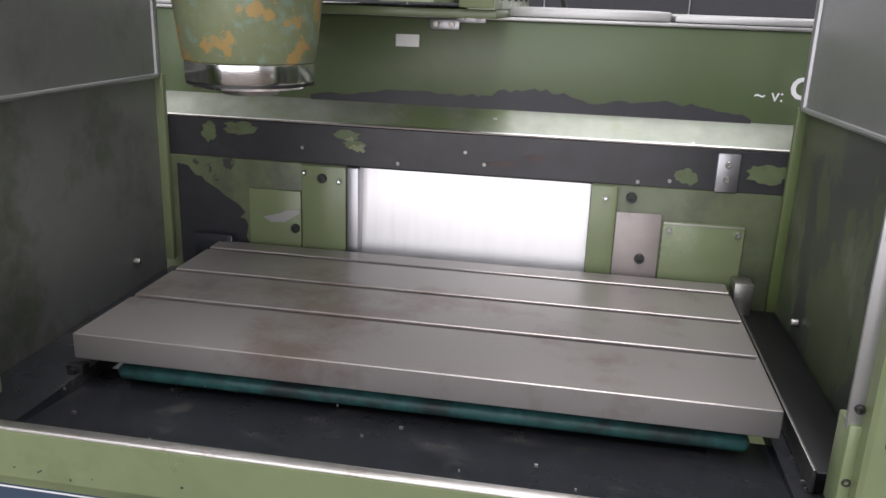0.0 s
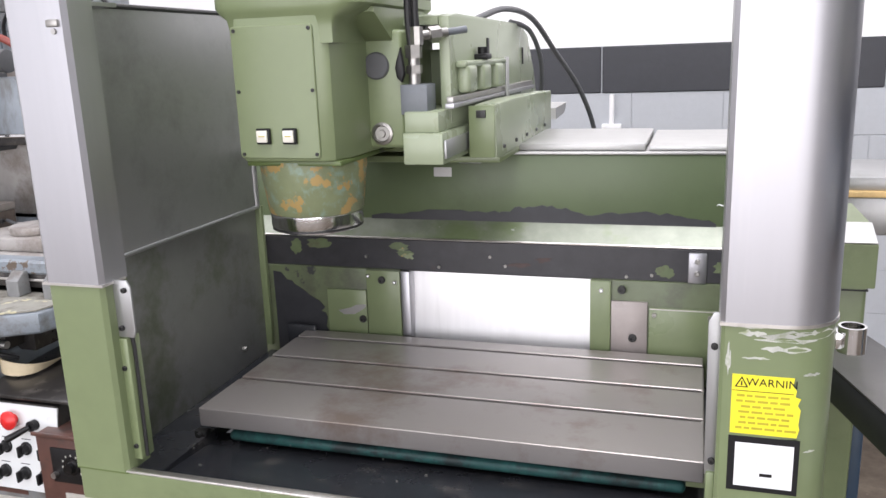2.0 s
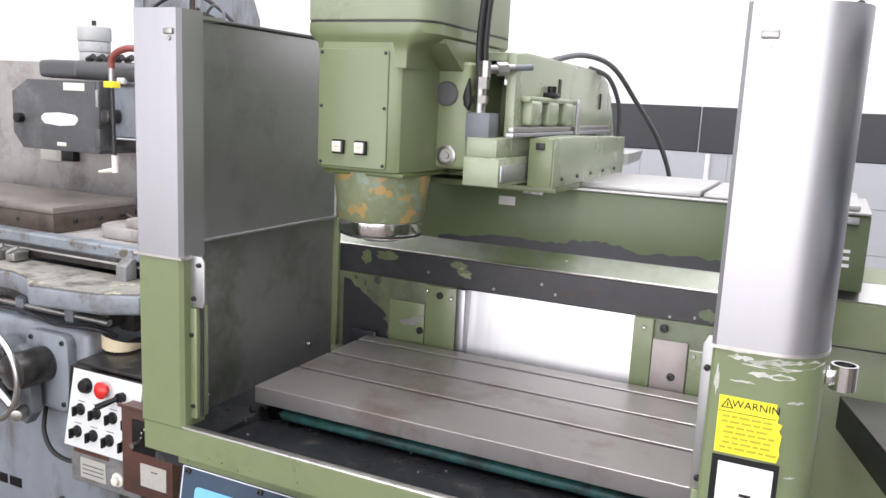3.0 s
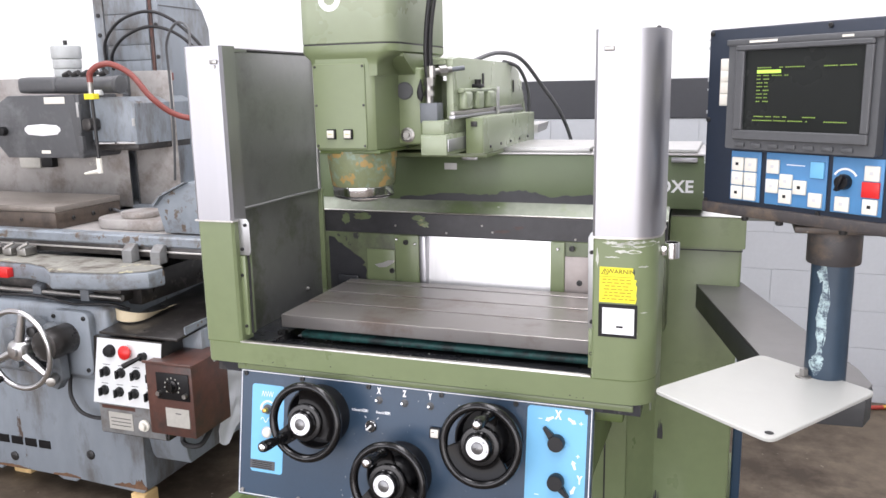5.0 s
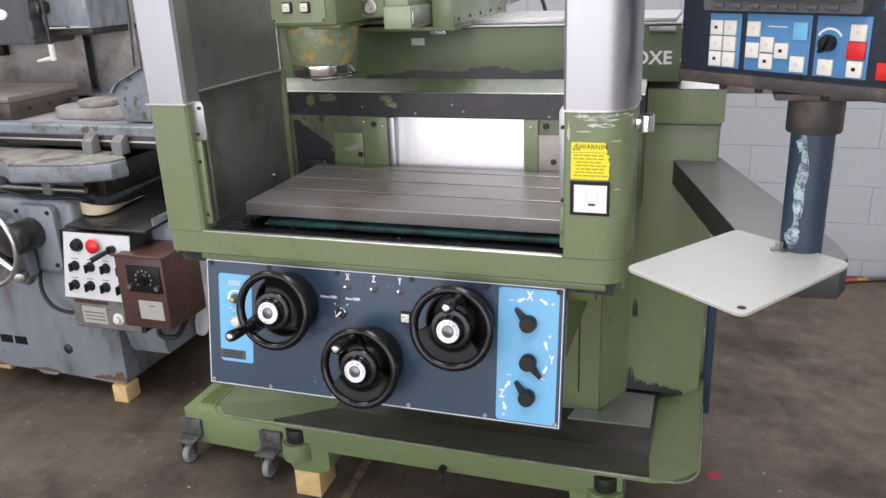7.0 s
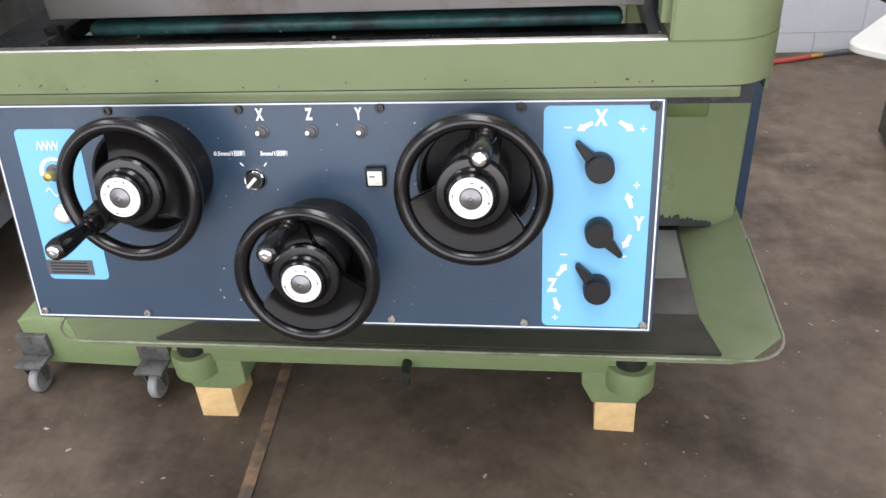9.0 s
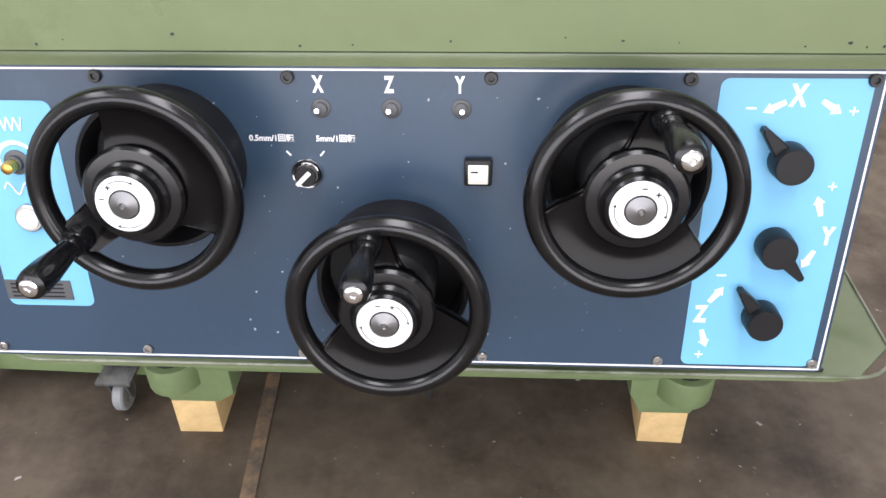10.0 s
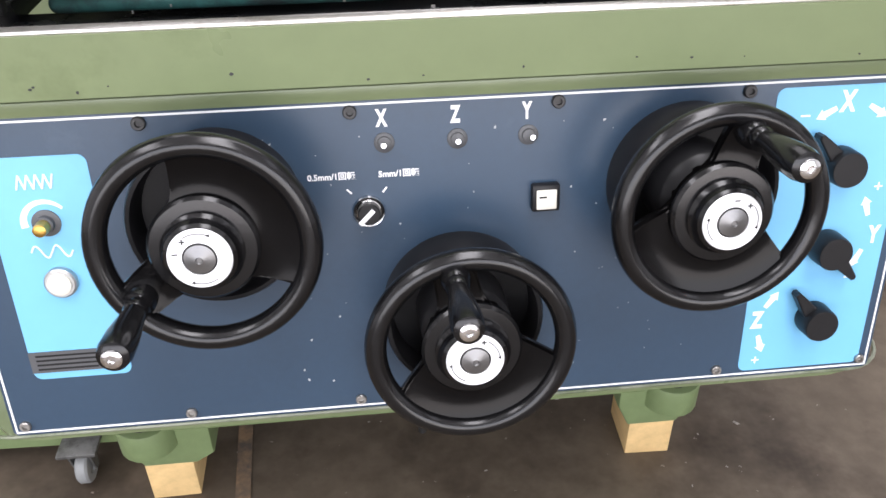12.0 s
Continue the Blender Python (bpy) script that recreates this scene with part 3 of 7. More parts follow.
    for path in ([(LX0 - 0.0006, 0.15), (LX0 - 0.0006, FRONT + 0.008), (LX0 + 0.008, FRONT - 0.0006), (LX1, FRONT - 0.0006)],
                 [(RX0, FRONT - 0.0006)] + arc(RX1 - 0.062, FRONT + 0.062, 0.0626, -90, 0, 8) + [(RX1 + 0.0006, 0.2)]):
        part("base_seam", band(path, 1.1012, 1.1032, 0.003), GREEN_DARK, mill)
    # inner angles that carried the door
    part("door_angle", prism([(LX1 - 0.004, 1.32), (LX1 + 0.026, 1.32), (LX1 + 0.03, 1.33), (LX1 + 0.03, 1.40), (LX1 + 0.024, 1.41), (LX1 - 0.004, 1.41)], "y", FRONT + 0.022, FRONT + 0.026, 0.001), STEEL_GUARD, mill, "bare steel angle")
    part("door_stop", box(LX1 - 0.002, LX1 + 0.014, FRONT + 0.02, FRONT + 0.05, 1.117, 1.318, 0.002), GREEN, mill)
    part("edge_strip", tube([(LX1 + 0.016, FRONT + 0.03, 1.12), (LX1 + 0.018, FRONT + 0.03, 1.30), (LX1 + 0.012, FRONT + 0.03, 1.318)], 0.003, 6), RUBBER, mill)
    part("door_angle", prism([(RX0 + 0.002, 1.20), (RX0 - 0.012, 1.20), (RX0 - 0.014, 1.40), (RX0 - 0.008, 1.412), (RX0 + 0.002, 1.412)], "y", FRONT + 0.022, FRONT + 0.026, 0.001), STEEL_GUARD, mill, "bare steel angle")
    part("door_stop", box(RX0 - 0.010, RX0 + 0.002, FRONT + 0.018, FRONT + 0.05, 1.117, 1.205, 0.002), GREEN, mill)
    for x, z in ((LX1 + 0.008, 1.335), (LX1 + 0.004, 1.27), (LX1 + 0.006, 1.14), (LX1 + 0.02, 1.395), (RX0 - 0.004, 1.22), (RX0 - 0.006, 1.37), (RX0 - 0.004, 1.15)):
        screw_at("screw", (x, FRONT + 0.021, z), (0, -1, 0), 0.0042, mill, BOLT_DARK)
    # side guards: plain lower sheet and an upper sheet that overlaps it
    for s, xa, xb, low in ((-1, -0.536, -0.548, STEEL_LOW), (1, 0.556, 0.512, GUARD_WORN)):
        y0, y1 = 0.075, 0.69
        if s < 0:
            pl, pu = [(xa, y0), (xb, y1)], [(xa + 0.005, y0), (xb + 0.006, y1)]
        else:
            pl, pu = [(xb, y1), (xa, y0)], [(xb - 0.006, y1), (xa - 0.005, y0)]
        part("lower_side_guard", band(pl, 1.03, 1.412, 0.004), low, mill, "stained dull steel side guard" if s < 0 else "worn green side guard")
        part("upper_side_guard", band(pu, 1.402, 1.818, 0.004), STEEL_GUARD, mill, "dull brushed steel side guard")
        k = 1 if s < 0 else -1
        part("guard_fold", tube([(xa + 0.007 * k, y0, 1.404), (xb + 0.008 * k, y1, 1.400)], 0.004, 8), STEEL_GUARD, mill)
        part("guard_rim", tube([(xa + 0.004 * k, y0, 1.818), (xb + 0.004 * k, y1, 1.818)], 0.005, 8), BOLT_DARK, mill)
        part("guard_edge", cyl((xb + 0.006 * k, y1, 1.402), (xb + 0.006 * k, y1, 1.818), 0.007, n=10), STEEL_GUARD, mill)
        part("guard_angle", box(xb + 0.003 * k - 0.012, xb + 0.003 * k + 0.012, y1, y1 + 0.012, 1.07, 1.402, 0.002), GREEN if s < 0 else GREEN_DARK, mill)
        for y, z in ((0.58, 1.10), (0.22, 1.085)):
            x = xa + (xb - xa) * (y - y0) / (y1 - y0)
            screw_at("screw", (x + 0.004 * k, y, z), (k, 0, 0), 0.006, mill, BOLT, 0.008)
    # latches and the clamp on the posts
    for x in (LX1 - 0.017, RX0 + 0.028):
        b = box(x - 0.012, x + 0.008, FRONT - 0.006, FRONT, 1.776, 1.786, 0.002)
        cyl((x - 0.002, FRONT, 1.770), (x - 0.002, FRONT - 0.004, 1.770), 0.004, n=10, bm=b)
        part("latch", b, BOLT, mill)
    b = lathe([(0.013, -0.016), (0.016, -0.016), (0.016, 0.016), (0.013, 0.016)], (0.588, 0.115, 1.372), (0, 0, 1), 20, closed=True)
    box(0.567, 0.576, 0.10, 0.13, 1.362, 1.382, 0.002, 2, b)
    part("pipe_clamp", b, CHROME, mill, "bright pipe clamp")


mill_guards()


def mill_labels():
    y = FRONT - 0.0008
    # torn yellow warning label
    edge = [(0.4385, 1.268), (0.4385, 1.3425), (0.506, 1.342), (0.505, 1.332), (0.509, 1.327), (0.508, 1.319), (0.514, 1.317), (0.511, 1.309), (0.5145, 1.303), (0.513, 1.285), (0.5145, 1.279), (0.512, 1.268)]
    lab = part("warning_label", prism(edge, "y", y, FRONT + 0.0005), YELLOW, mill, "torn yellow warning label")
    m = pose(0.482, y - 0.0002, 1.3335, 90)
    part("label_word", words("WARNIN", 0.0135, m, 0.0002, 1.02), BLACK_MATT, lab)
    tri = [(0.4415, 1.327), (0.4565, 1.327), (0.449, 1.3405)]
    b = prism(tri, "y", y - 0.0005, y)
    part("label_sign", b, BLACK_MATT, lab)
    part("label_sign", prism([(0.4438, 1.3283), (0.4542, 1.3283), (0.449, 1.3378)], "y", y - 0.0009, y - 0.0006), YELLOW, lab)
    part("label_sign", box(0.4482, 0.4498, y - 0.0013, y - 0.001, 1.3295, 1.335), BLACK_MATT, lab)
    part("label_rule", box(0.439, 0.506, y - 0.0005, y, 1.3222, 1.3228), BLACK_MATT, lab)
    random.seed(4)
    for k in range(7):
        z = 1.3165 - k * 0.0068
        x = 0.4425 + random.uniform(0, 0.008)
        while x < 0.503 - random.uniform(0, 0.006):
            w = random.uniform(0.006, 0.013)
            part("label_line", box(x, x + w, y - 0.0004, y, z - 0.0015, z + 0.0015), INK, lab)
            x += w + 0.0022
    pic = part("picture_label", box(0.4375, 0.5165, y, FRONT + 0.0005, 1.1935, 1.2645), BLACK_MATT, mill, "black-edged white picture label")
    part("picture", box(0.4455, 0.5105, y - 0.0005, y, 1.2, 1.2565), WHITE, pic)
    part("pictogram", box(0.474, 0.488, y - 0.001, y - 0.0006, 1.2145, 1.2185), BLACK_MATT, pic)
    b = box(0.467, 0.497, y - 0.0008, y - 0.0006, 1.2205, 1.2212)
    box(0.47, 0.4708, y - 0.0008, y - 0.0006, 1.222, 1.246, bm=b)
    box(0.492, 0.4928, y - 0.0008, y - 0.0006, 1.222, 1.243, bm=b)
    box(0.449, 0.463, y - 0.0008, y - 0.0006, 1.232, 1.2328, bm=b)
    box(0.449, 0.506, y - 0.0008, y - 0.0006, 1.2055, 1.206, bm=b)
    part("pictogram", b, PALE_INK, pic)


PALE_INK = material("pale_ink", (0.6, 0.6, 0.6), 0.6, vary=0.1, bump=0)
INK = material("faint_ink", (0.46, 0.39, 0.03), 0.85, vary=0.1, bump=0)
ORIGIN = pose(0.013, 0, 0.003)
mill_labels()
ORIGIN = Matrix.Identity(4)


def post_scratches():
    """Bare scraped paint on the right post, just under its seam."""
    random.seed(31)
    for x, z, ln, h in ((0.468, 1.394, 0.105, 0.012), (0.445, 1.396, 0.03, 0.006), (0.462, 1.389, 0.07, 0.004), (0.47, 1.378, 0.055, 0.007), (0.435, 1.404, 0.05, 0.003), (0.505, 1.398, 0.03, 0.006), (0.518, 1.347, 0.022, 0.004), (0.432, 1.36, 0.006, 0.03), (0.45, 1.366, 0.03, 0.003), (0.525, 1.25, 0.016, 0.002), (0.516, 1.205, 0.004, 0.004)):
        n = 9
        x += 0.011
        up = [(x + ln * k / n, z + h * random.uniform(0.2, 1.0) * math.sin(math.pi * (k + 0.6) / (n + 1.2))) for k in range(n + 1)]
        dn = [(x + ln * k / n, z - h * random.uniform(0.1, 0.7) * math.sin(math.pi * (k + 0.6) / (n + 1.2))) for k in range(n, -1, -1)]
        b = prism(up + dn, "y", FRONT - 0.0006, FRONT + 0.001)
        cx, cy, r = RX1 - 0.062, FRONT + 0.062, 0.062
        for v in b.verts:
            if v.co.x > cx:
                a = (v.co.x - cx) / r
                d = r + (FRONT - v.co.y)
                v.co.x, v.co.y = cx + d * math.sin(a), cy - d * math.cos(a)
        part("scratch", b, SCRAPED, mill)


SCRAPED = material("scraped_paint", (0.55, 0.56, 0.52), 0.45, 0.4, vary=0.15, grain=90, bump=0.03, dirt=(0.3, 0.34, 0.2), dirt_at=0.5, dirt_scale=30)
post_scratches()


def mill_table():
    z1, z0, x0, x1 = 1.113, 1.078, -0.444, 0.430
    ys = (0.258, 0.397, 0.409, 0.519, 0.531, 0.640, 0.652, 0.695)
    table = part("table", box(x0 + 0.001, x1 - 0.001, 0.3, 0.695, z0, 1.094, 0.002), GROUND_STEEL, mill, "oily ground cast iron table with three slots")
    for k in range(0, 8, 2):
        part("table_strip", box(x0, x1, ys[k], ys[k + 1], 1.0945 if k else z0, z1, 0.0013, 1), GROUND_STEEL, table)
    for k in (1, 3, 5):
        # brighter steel strip draws the highlight that runs along each slot
        part("slot_edge", box(x0 + 0.001, x1 - 0.001, ys[k] + 0.0005, ys[k] + 0.0048, 1.1, z1 - 0.0022, 0.0008, 1), EDGE_STEEL, table, "slot edge with its highlight in the colour")
        # near-black floor: the depth's shade is put into its colour
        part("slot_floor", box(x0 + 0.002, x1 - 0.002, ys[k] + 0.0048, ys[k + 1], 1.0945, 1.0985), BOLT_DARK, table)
    for x in (-0.445, 0.4265):
        part("end_cap", box(x, x + 0.005, 0.27, 0.65, 1.076, 1.11, 0.002), GROUND_STEEL, table)
    part("saddle", box(-0.40, 0.365, 0.31, 0.66, 1.035, 1.078, 0.004), BLACK_MATT, mill)
    part("saddle_front", box(-0.398, 0.405, 0.274, 0.312, 1.044, 1.064, 0.009, 3), TEAL, mill, "oily teal painted saddle front")
    # chip pan round the table
    part("chip_pan", prism([(0.0565, 1.080), (0.10, 1.050), (0.33, 1.03), (0.33, 1.02), (0.0565, 1.02)], "x", -0.51, 0.54), PAN, mill, "oily black chip pan")
    part("pan_side", prism([(-0.535, 0.11), (-0.545, 0.70), (-0.44, 0.70), (-0.44, 0.11)], "z", 1.03, 1.054), PAN, mill)
    part("pan_side", prism([(0.435, 0.11), (0.548, 0.11), (0.51, 0.70), (0.435, 0.70)], "z", 1.03, 1.048), PAN, mill)
    part("way_cover", box(0.455, 0.512, 0.2, 0.69, 1.05, 1.075, 0.003), BLACK_MATT, mill)
    part("cover_edge", box(0.452, 0.456, 0.2, 0.69, 1.05, 1.0775, 0.001), BOLT, mill)
    part("stop_block", box(0.438, 0.468, 0.66, 0.70, 1.06, 1.127, 0.003), BOLT, mill)
    part("corner_bracket", box(-0.49, -0.418, 0.688, 0.70, 1.05, 1.125, 0.003), PAN, mill)
    b = box(-0.462, -0.438, 0.262, 0.28, 1.05, 1.064, 0.002)
    cyl((-0.45, 0.262, 1.057), (-0.45, 0.255, 1.057), 0.005, n=10, bm=b)
    part("way_wiper", b, BOLT_DARK, mill)
    random.seed(8)
    for k in range(14):
        x, y = random.uniform(-0.5, 0.5), random.uniform(0.12, 0.28)
        s = random.uniform(0.0015, 0.005)
        part("chip", box(x, x + s, y, y + s * 0.6, 1.0595 - 0.062 * max(0, y - 0.1), 1.0615 - 0.062 * max(0, y - 0.1) + 0.001), EDGE_STEEL, mill)


mill_table()


def mill_bridge():
    # columns below the beam, with cover plates
    part("left_column", box(-0.615, -0.219, 0.74, 1.1, 1.0, 1.25, 0.004), COLUMN_WORN, mill)
    part("right_column", box(0.197, 0.53, 0.74, 1.1, 1.0, 1.25, 0.004), COLUMN_WORN, mill)
    part("column_edge", box(-0.2185, -0.198, 0.735, 0.80, 1.0, 1.248, 0.002), STEEL, mill)
    for x0, x1, z1, mat, lab in ((-0.398, -0.302, 1.20, GREEN, "green cover plate"), (-0.300, -0.220, 1.248, GREEN, "green cover plate"), (0.198, 0.24, 1.248, GREEN, "green cover plate"), (0.241, 0.314, 1.207, TARNISHED, "tarnished bare steel cover plate"), (0.317, 0.445, 1.196, GREEN, "green cover plate")):
        plate = part("cover_plate", box(x0, x1, 0.733, 0.74, 1.05, z1, 0.0015), mat, mill, lab)
        if x1 - x0 > 0.1:
            part("plate_edge", box(x0 + 0.001, x1 - 0.001, 0.7322, 0.7345, z1 - 0.003, z1 - 0.0006), EDGE_STEEL, plate)
            for x in (x0 + 0.01, x1 - 0.01):
                screw_at("screw", (x, 0.733, z1 - 0.014), (0, -1, 0), 0.005, plate, BOLT)
    for x, z in ((-0.312, 1.133), (-0.262, 1.227), (0.285, 1.13), (0.262, 1.232)):
        screw_at("screw", (x, 0.733, z), (0, -1, 0), 0.0085, mill, BOLT_DARK, 0.006)
    for x, z in ((-0.230, 1.224), (0.221, 1.230), (-0.292, 1.236)):
        screw_at("screw", (x, 0.731, z), (0, -1, 0), 0.005, mill, CHROME, 0.006)
    part("worn_patch", prism([(-0.372, 1.150), (-0.342, 1.158), (-0.328, 1.165), (-0.304, 1.168), (-0.304, 1.161), (-0.317, 1.152), (-0.332, 1.143), (-0.358, 1.141)], "y", 0.7318, 0.7335), ALU, mill, "scraped bare patch")
    # bright sheet that closes the gap behind the table
    part("way_shutter", prism([(0.752, 1.0), (0.774, 1.262), (0.779, 1.262), (0.757, 1.0)], "x", -0.198, 0.198), SHEET, mill, "bright brushed steel way shutter")
    # beam: dark worn front, sloping ledge, green face, pale top covers
    part("beam_front", prism([(0.748, 1.247), (0.744, 1.251), (0.744, 1.3165), (0.748, 1.3195), (0.80, 1.352), (0.90, 1.352), (0.90, 1.247)], "x", -0.618, 0.53), BEAM, mill, "dark oily beam front with flaking green paint")
    part("beam_ledge", prism([(0.7455, 1.3190), (0.747, 1.3218), (0.789, 1.3560), (0.793, 1.3525)], "x", -0.617, 0.53), LEDGE, mill, "worn sloping ledge, part bare metal")
    part("ledge_edge", tube([(-0.615, 0.7462, 1.3205), (0.53, 0.7462, 1.3205)], 0.0026, 6), EDGE_STEEL, mill)
    part("beam_end", prism([(0.796, 1.24), (0.796, 1.326), (0.87, 1.352), (1.1, 1.352), (1.1, 1.24)], "x", 0.532, 0.737, 0.003), GREEN, mill)
    part("end_top", prism([(0.798, 1.3275), (0.868, 1.3545), (0.868, 1.3565), (0.797, 1.330)], "x", 0.534, 0.735), ALU, mill, "pale scuffed ledge top")
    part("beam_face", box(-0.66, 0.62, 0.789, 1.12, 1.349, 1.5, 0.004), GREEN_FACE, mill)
    part("beam_top", box(-0.66, 0.62, 0.785, 1.13, 1.5, 1.506, 0.002), ALU, mill, "bare aluminium top strip")
    for x0, x1, z in ((0.03, 0.30, 1.522), (0.305, 0.60, 1.518), (-0.655, -0.28, 1.518)):
        part("top_cover", box(x0, x1, 0.80, 1.12, 1.5065, z, 0.004), ALU, mill, "aluminium slide cover")
    part("corner_bracket", box(0.390, 0.425, 0.738, 0.745, 1.250, 1.312, 0.002), STEEL, mill)
    for z in (1.270, 1.295):
        screw_at("screw", (0.407, 0.738, z), (0, -1, 0), 0.0055, mill, BOLT)
    random.seed(41)
    for x0, x1, z0, z1 in ((-0.49, -0.455, 1.275, 1.316), (-0.452, -0.375, 1.290, 1.317), (-0.245, -0.195, 1.292, 1.314), (-0.232, -0.185, 1.278, 1.296), (0.325, 0.365, 1.255, 1.285), (0.43, 0.51, 1.265, 1.300)):
        mx, mz, n = (x0 + x1) / 2, (z0 + z1) / 2, 22
        ring = [(mx + (x1 - x0) / 2 * random.uniform(0.6, 1.05) * math.cos(k * 6.283 / n), mz + (z1 - z0) / 2 * random.uniform(0.6, 1.05) * math.sin(k * 6.283 / n)) for k in range(n)]
        part("paint_remnant", prism(ring, "y", 0.7432, 0.7445), GREEN_DULL, mill, "remnant of green paint")
    for x, z, rx, rz in ((-0.200, 1.281, 0.016, 0.008), (-0.214, 1.296, 0.008, 0.005), (0.10, 1.285, 0.022, 0.007), (0.05, 1.272, 0.03, 0.006)):
        ring = [(x + rx * random.uniform(0.4, 1.1) * math.cos(k * 6.283 / 18), z + rz * random.uniform(0.4, 1.1) * math.sin(k * 6.283 / 18)) for k in range(18)]
        part("primer_patch", prism(ring, "y", 0.7424, 0.7440), FLAKED if x < 0 else RUST_STAIN, mill, "ochre primer patch" if x < 0 else "rust brown stain")
    ring = [(-0.535, 1.04), (-0.535, 1.235)] + [(-0.515 + 0.12 * k / 9 * (1 if k % 3 else 0.8), 1.236 - 0.010 * k + random.uniform(-0.012, 0.008)) for k in range(10)]
    ring += [(-0.402 - random.uniform(0, 0.008), 1.14 - 0.011 * k) for k in range(10)]
    part("bare_patch", prism(ring, "y", 0.7386, 0.7405), PATCH, mill, "black patch where paint flaked")
    for x, z in ((-0.015, 1.287), (-0.30, 1.277), (0.018, 1.268), (0.27, 1.257), (0.32, 1.262), (-0.13, 1.26)):
        screw_at("screw", (x, 0.744, z), (0, -1, 0), 0.0035, mill, BOLT)
    # black flaked patches along the foot of the green face
    random.seed(12)
    for x0, x1, h in ((-0.30, 0.12, 0.020), (-0.02, 0.20, 0.034), (0.14, 0.44, 0.024), (-0.16, -0.02, 0.014)):
        top = [(x0 + (x1 - x0) * k / 22, 1.358 + h * (0.25 + 0.75 * math.sin(math.pi * k / 22)) + random.uniform(-0.004, 0.004)) for k in range(23)]
        part("bare_patch", prism([(x0, 1.353)] + top + [(x1, 1.353)], "y", 0.7882 - h * 0.012, 0.790), PATCH, mill, "black patch where paint flaked")
    for x, z in ((-0.064, 1.493), (-0.020, 1.505)):
        b = box(x - 0.025, x + 0.025, 0.779, 0.786, z - 0.011, z + 0.006, 0.002)
        br = part("stop_bracket", b, STEEL, mill)
        for dx in (-0.014, 0.012):
            screw_at("screw", (x + dx, 0.779, z - 0.002), (0, -1, 0), 0.0055, br, BOLT)
    part("name_plate", box(-0.148, -0.108, 0.7872, 0.7895, 1.452, 1.472), ALU, mill)
    part("stop_bracket", box(0.53, 0.60, 0.780, 0.787, 1.482, 1.496, 0.002), STEEL, mill)
    part("model_letters", words("OXE", 0.048, pose(0.542, 0.7885, 1.412, 90), 0.0006, 1.05, 0.0012), WHITE, mill, "white model letters")
    part("chalk_mark", words("~ v:", 0.03, pose(0.462, 0.7885, 1.401, 90), 0.0003), WHITE, mill, "scratched pale scribble")


GREEN_DULL = material("dull_green_paint", (0.12, 0.155, 0.075), 0.42, vary=0.15, grain=40, bump=0.02, dirt=(0.09, 0.075, 0.05), dirt_at=0.55, dirt_scale=9)
LEDGE = material("worn_ledge", (0.25, 0.275, 0.22), 0.32, 0.3, vary=0.2, grain=25, bump=0.02, dirt=(0.17, 0.215, 0.11), dirt_at=0.5, dirt_scale=2.6, wear=(0.46, 0.47, 0.45), wear_at=0.66, wear_scale=22)
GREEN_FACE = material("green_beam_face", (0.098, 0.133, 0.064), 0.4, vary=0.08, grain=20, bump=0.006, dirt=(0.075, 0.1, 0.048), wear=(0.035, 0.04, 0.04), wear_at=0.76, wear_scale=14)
PATCH = material("bare_black_patch", (0.03, 0.031, 0.036), 0.5, vary=0.2, grain=40, bump=0.03)
RUST_STAIN = material("rust_stain", (0.06, 0.036, 0.032), 0.45, vary=0.3, grain=60, bump=0.02)
ORIGIN = pose(0.006, -0.024, 0.010)
mill_bridge()
ORIGIN = Matrix.Identity(4)


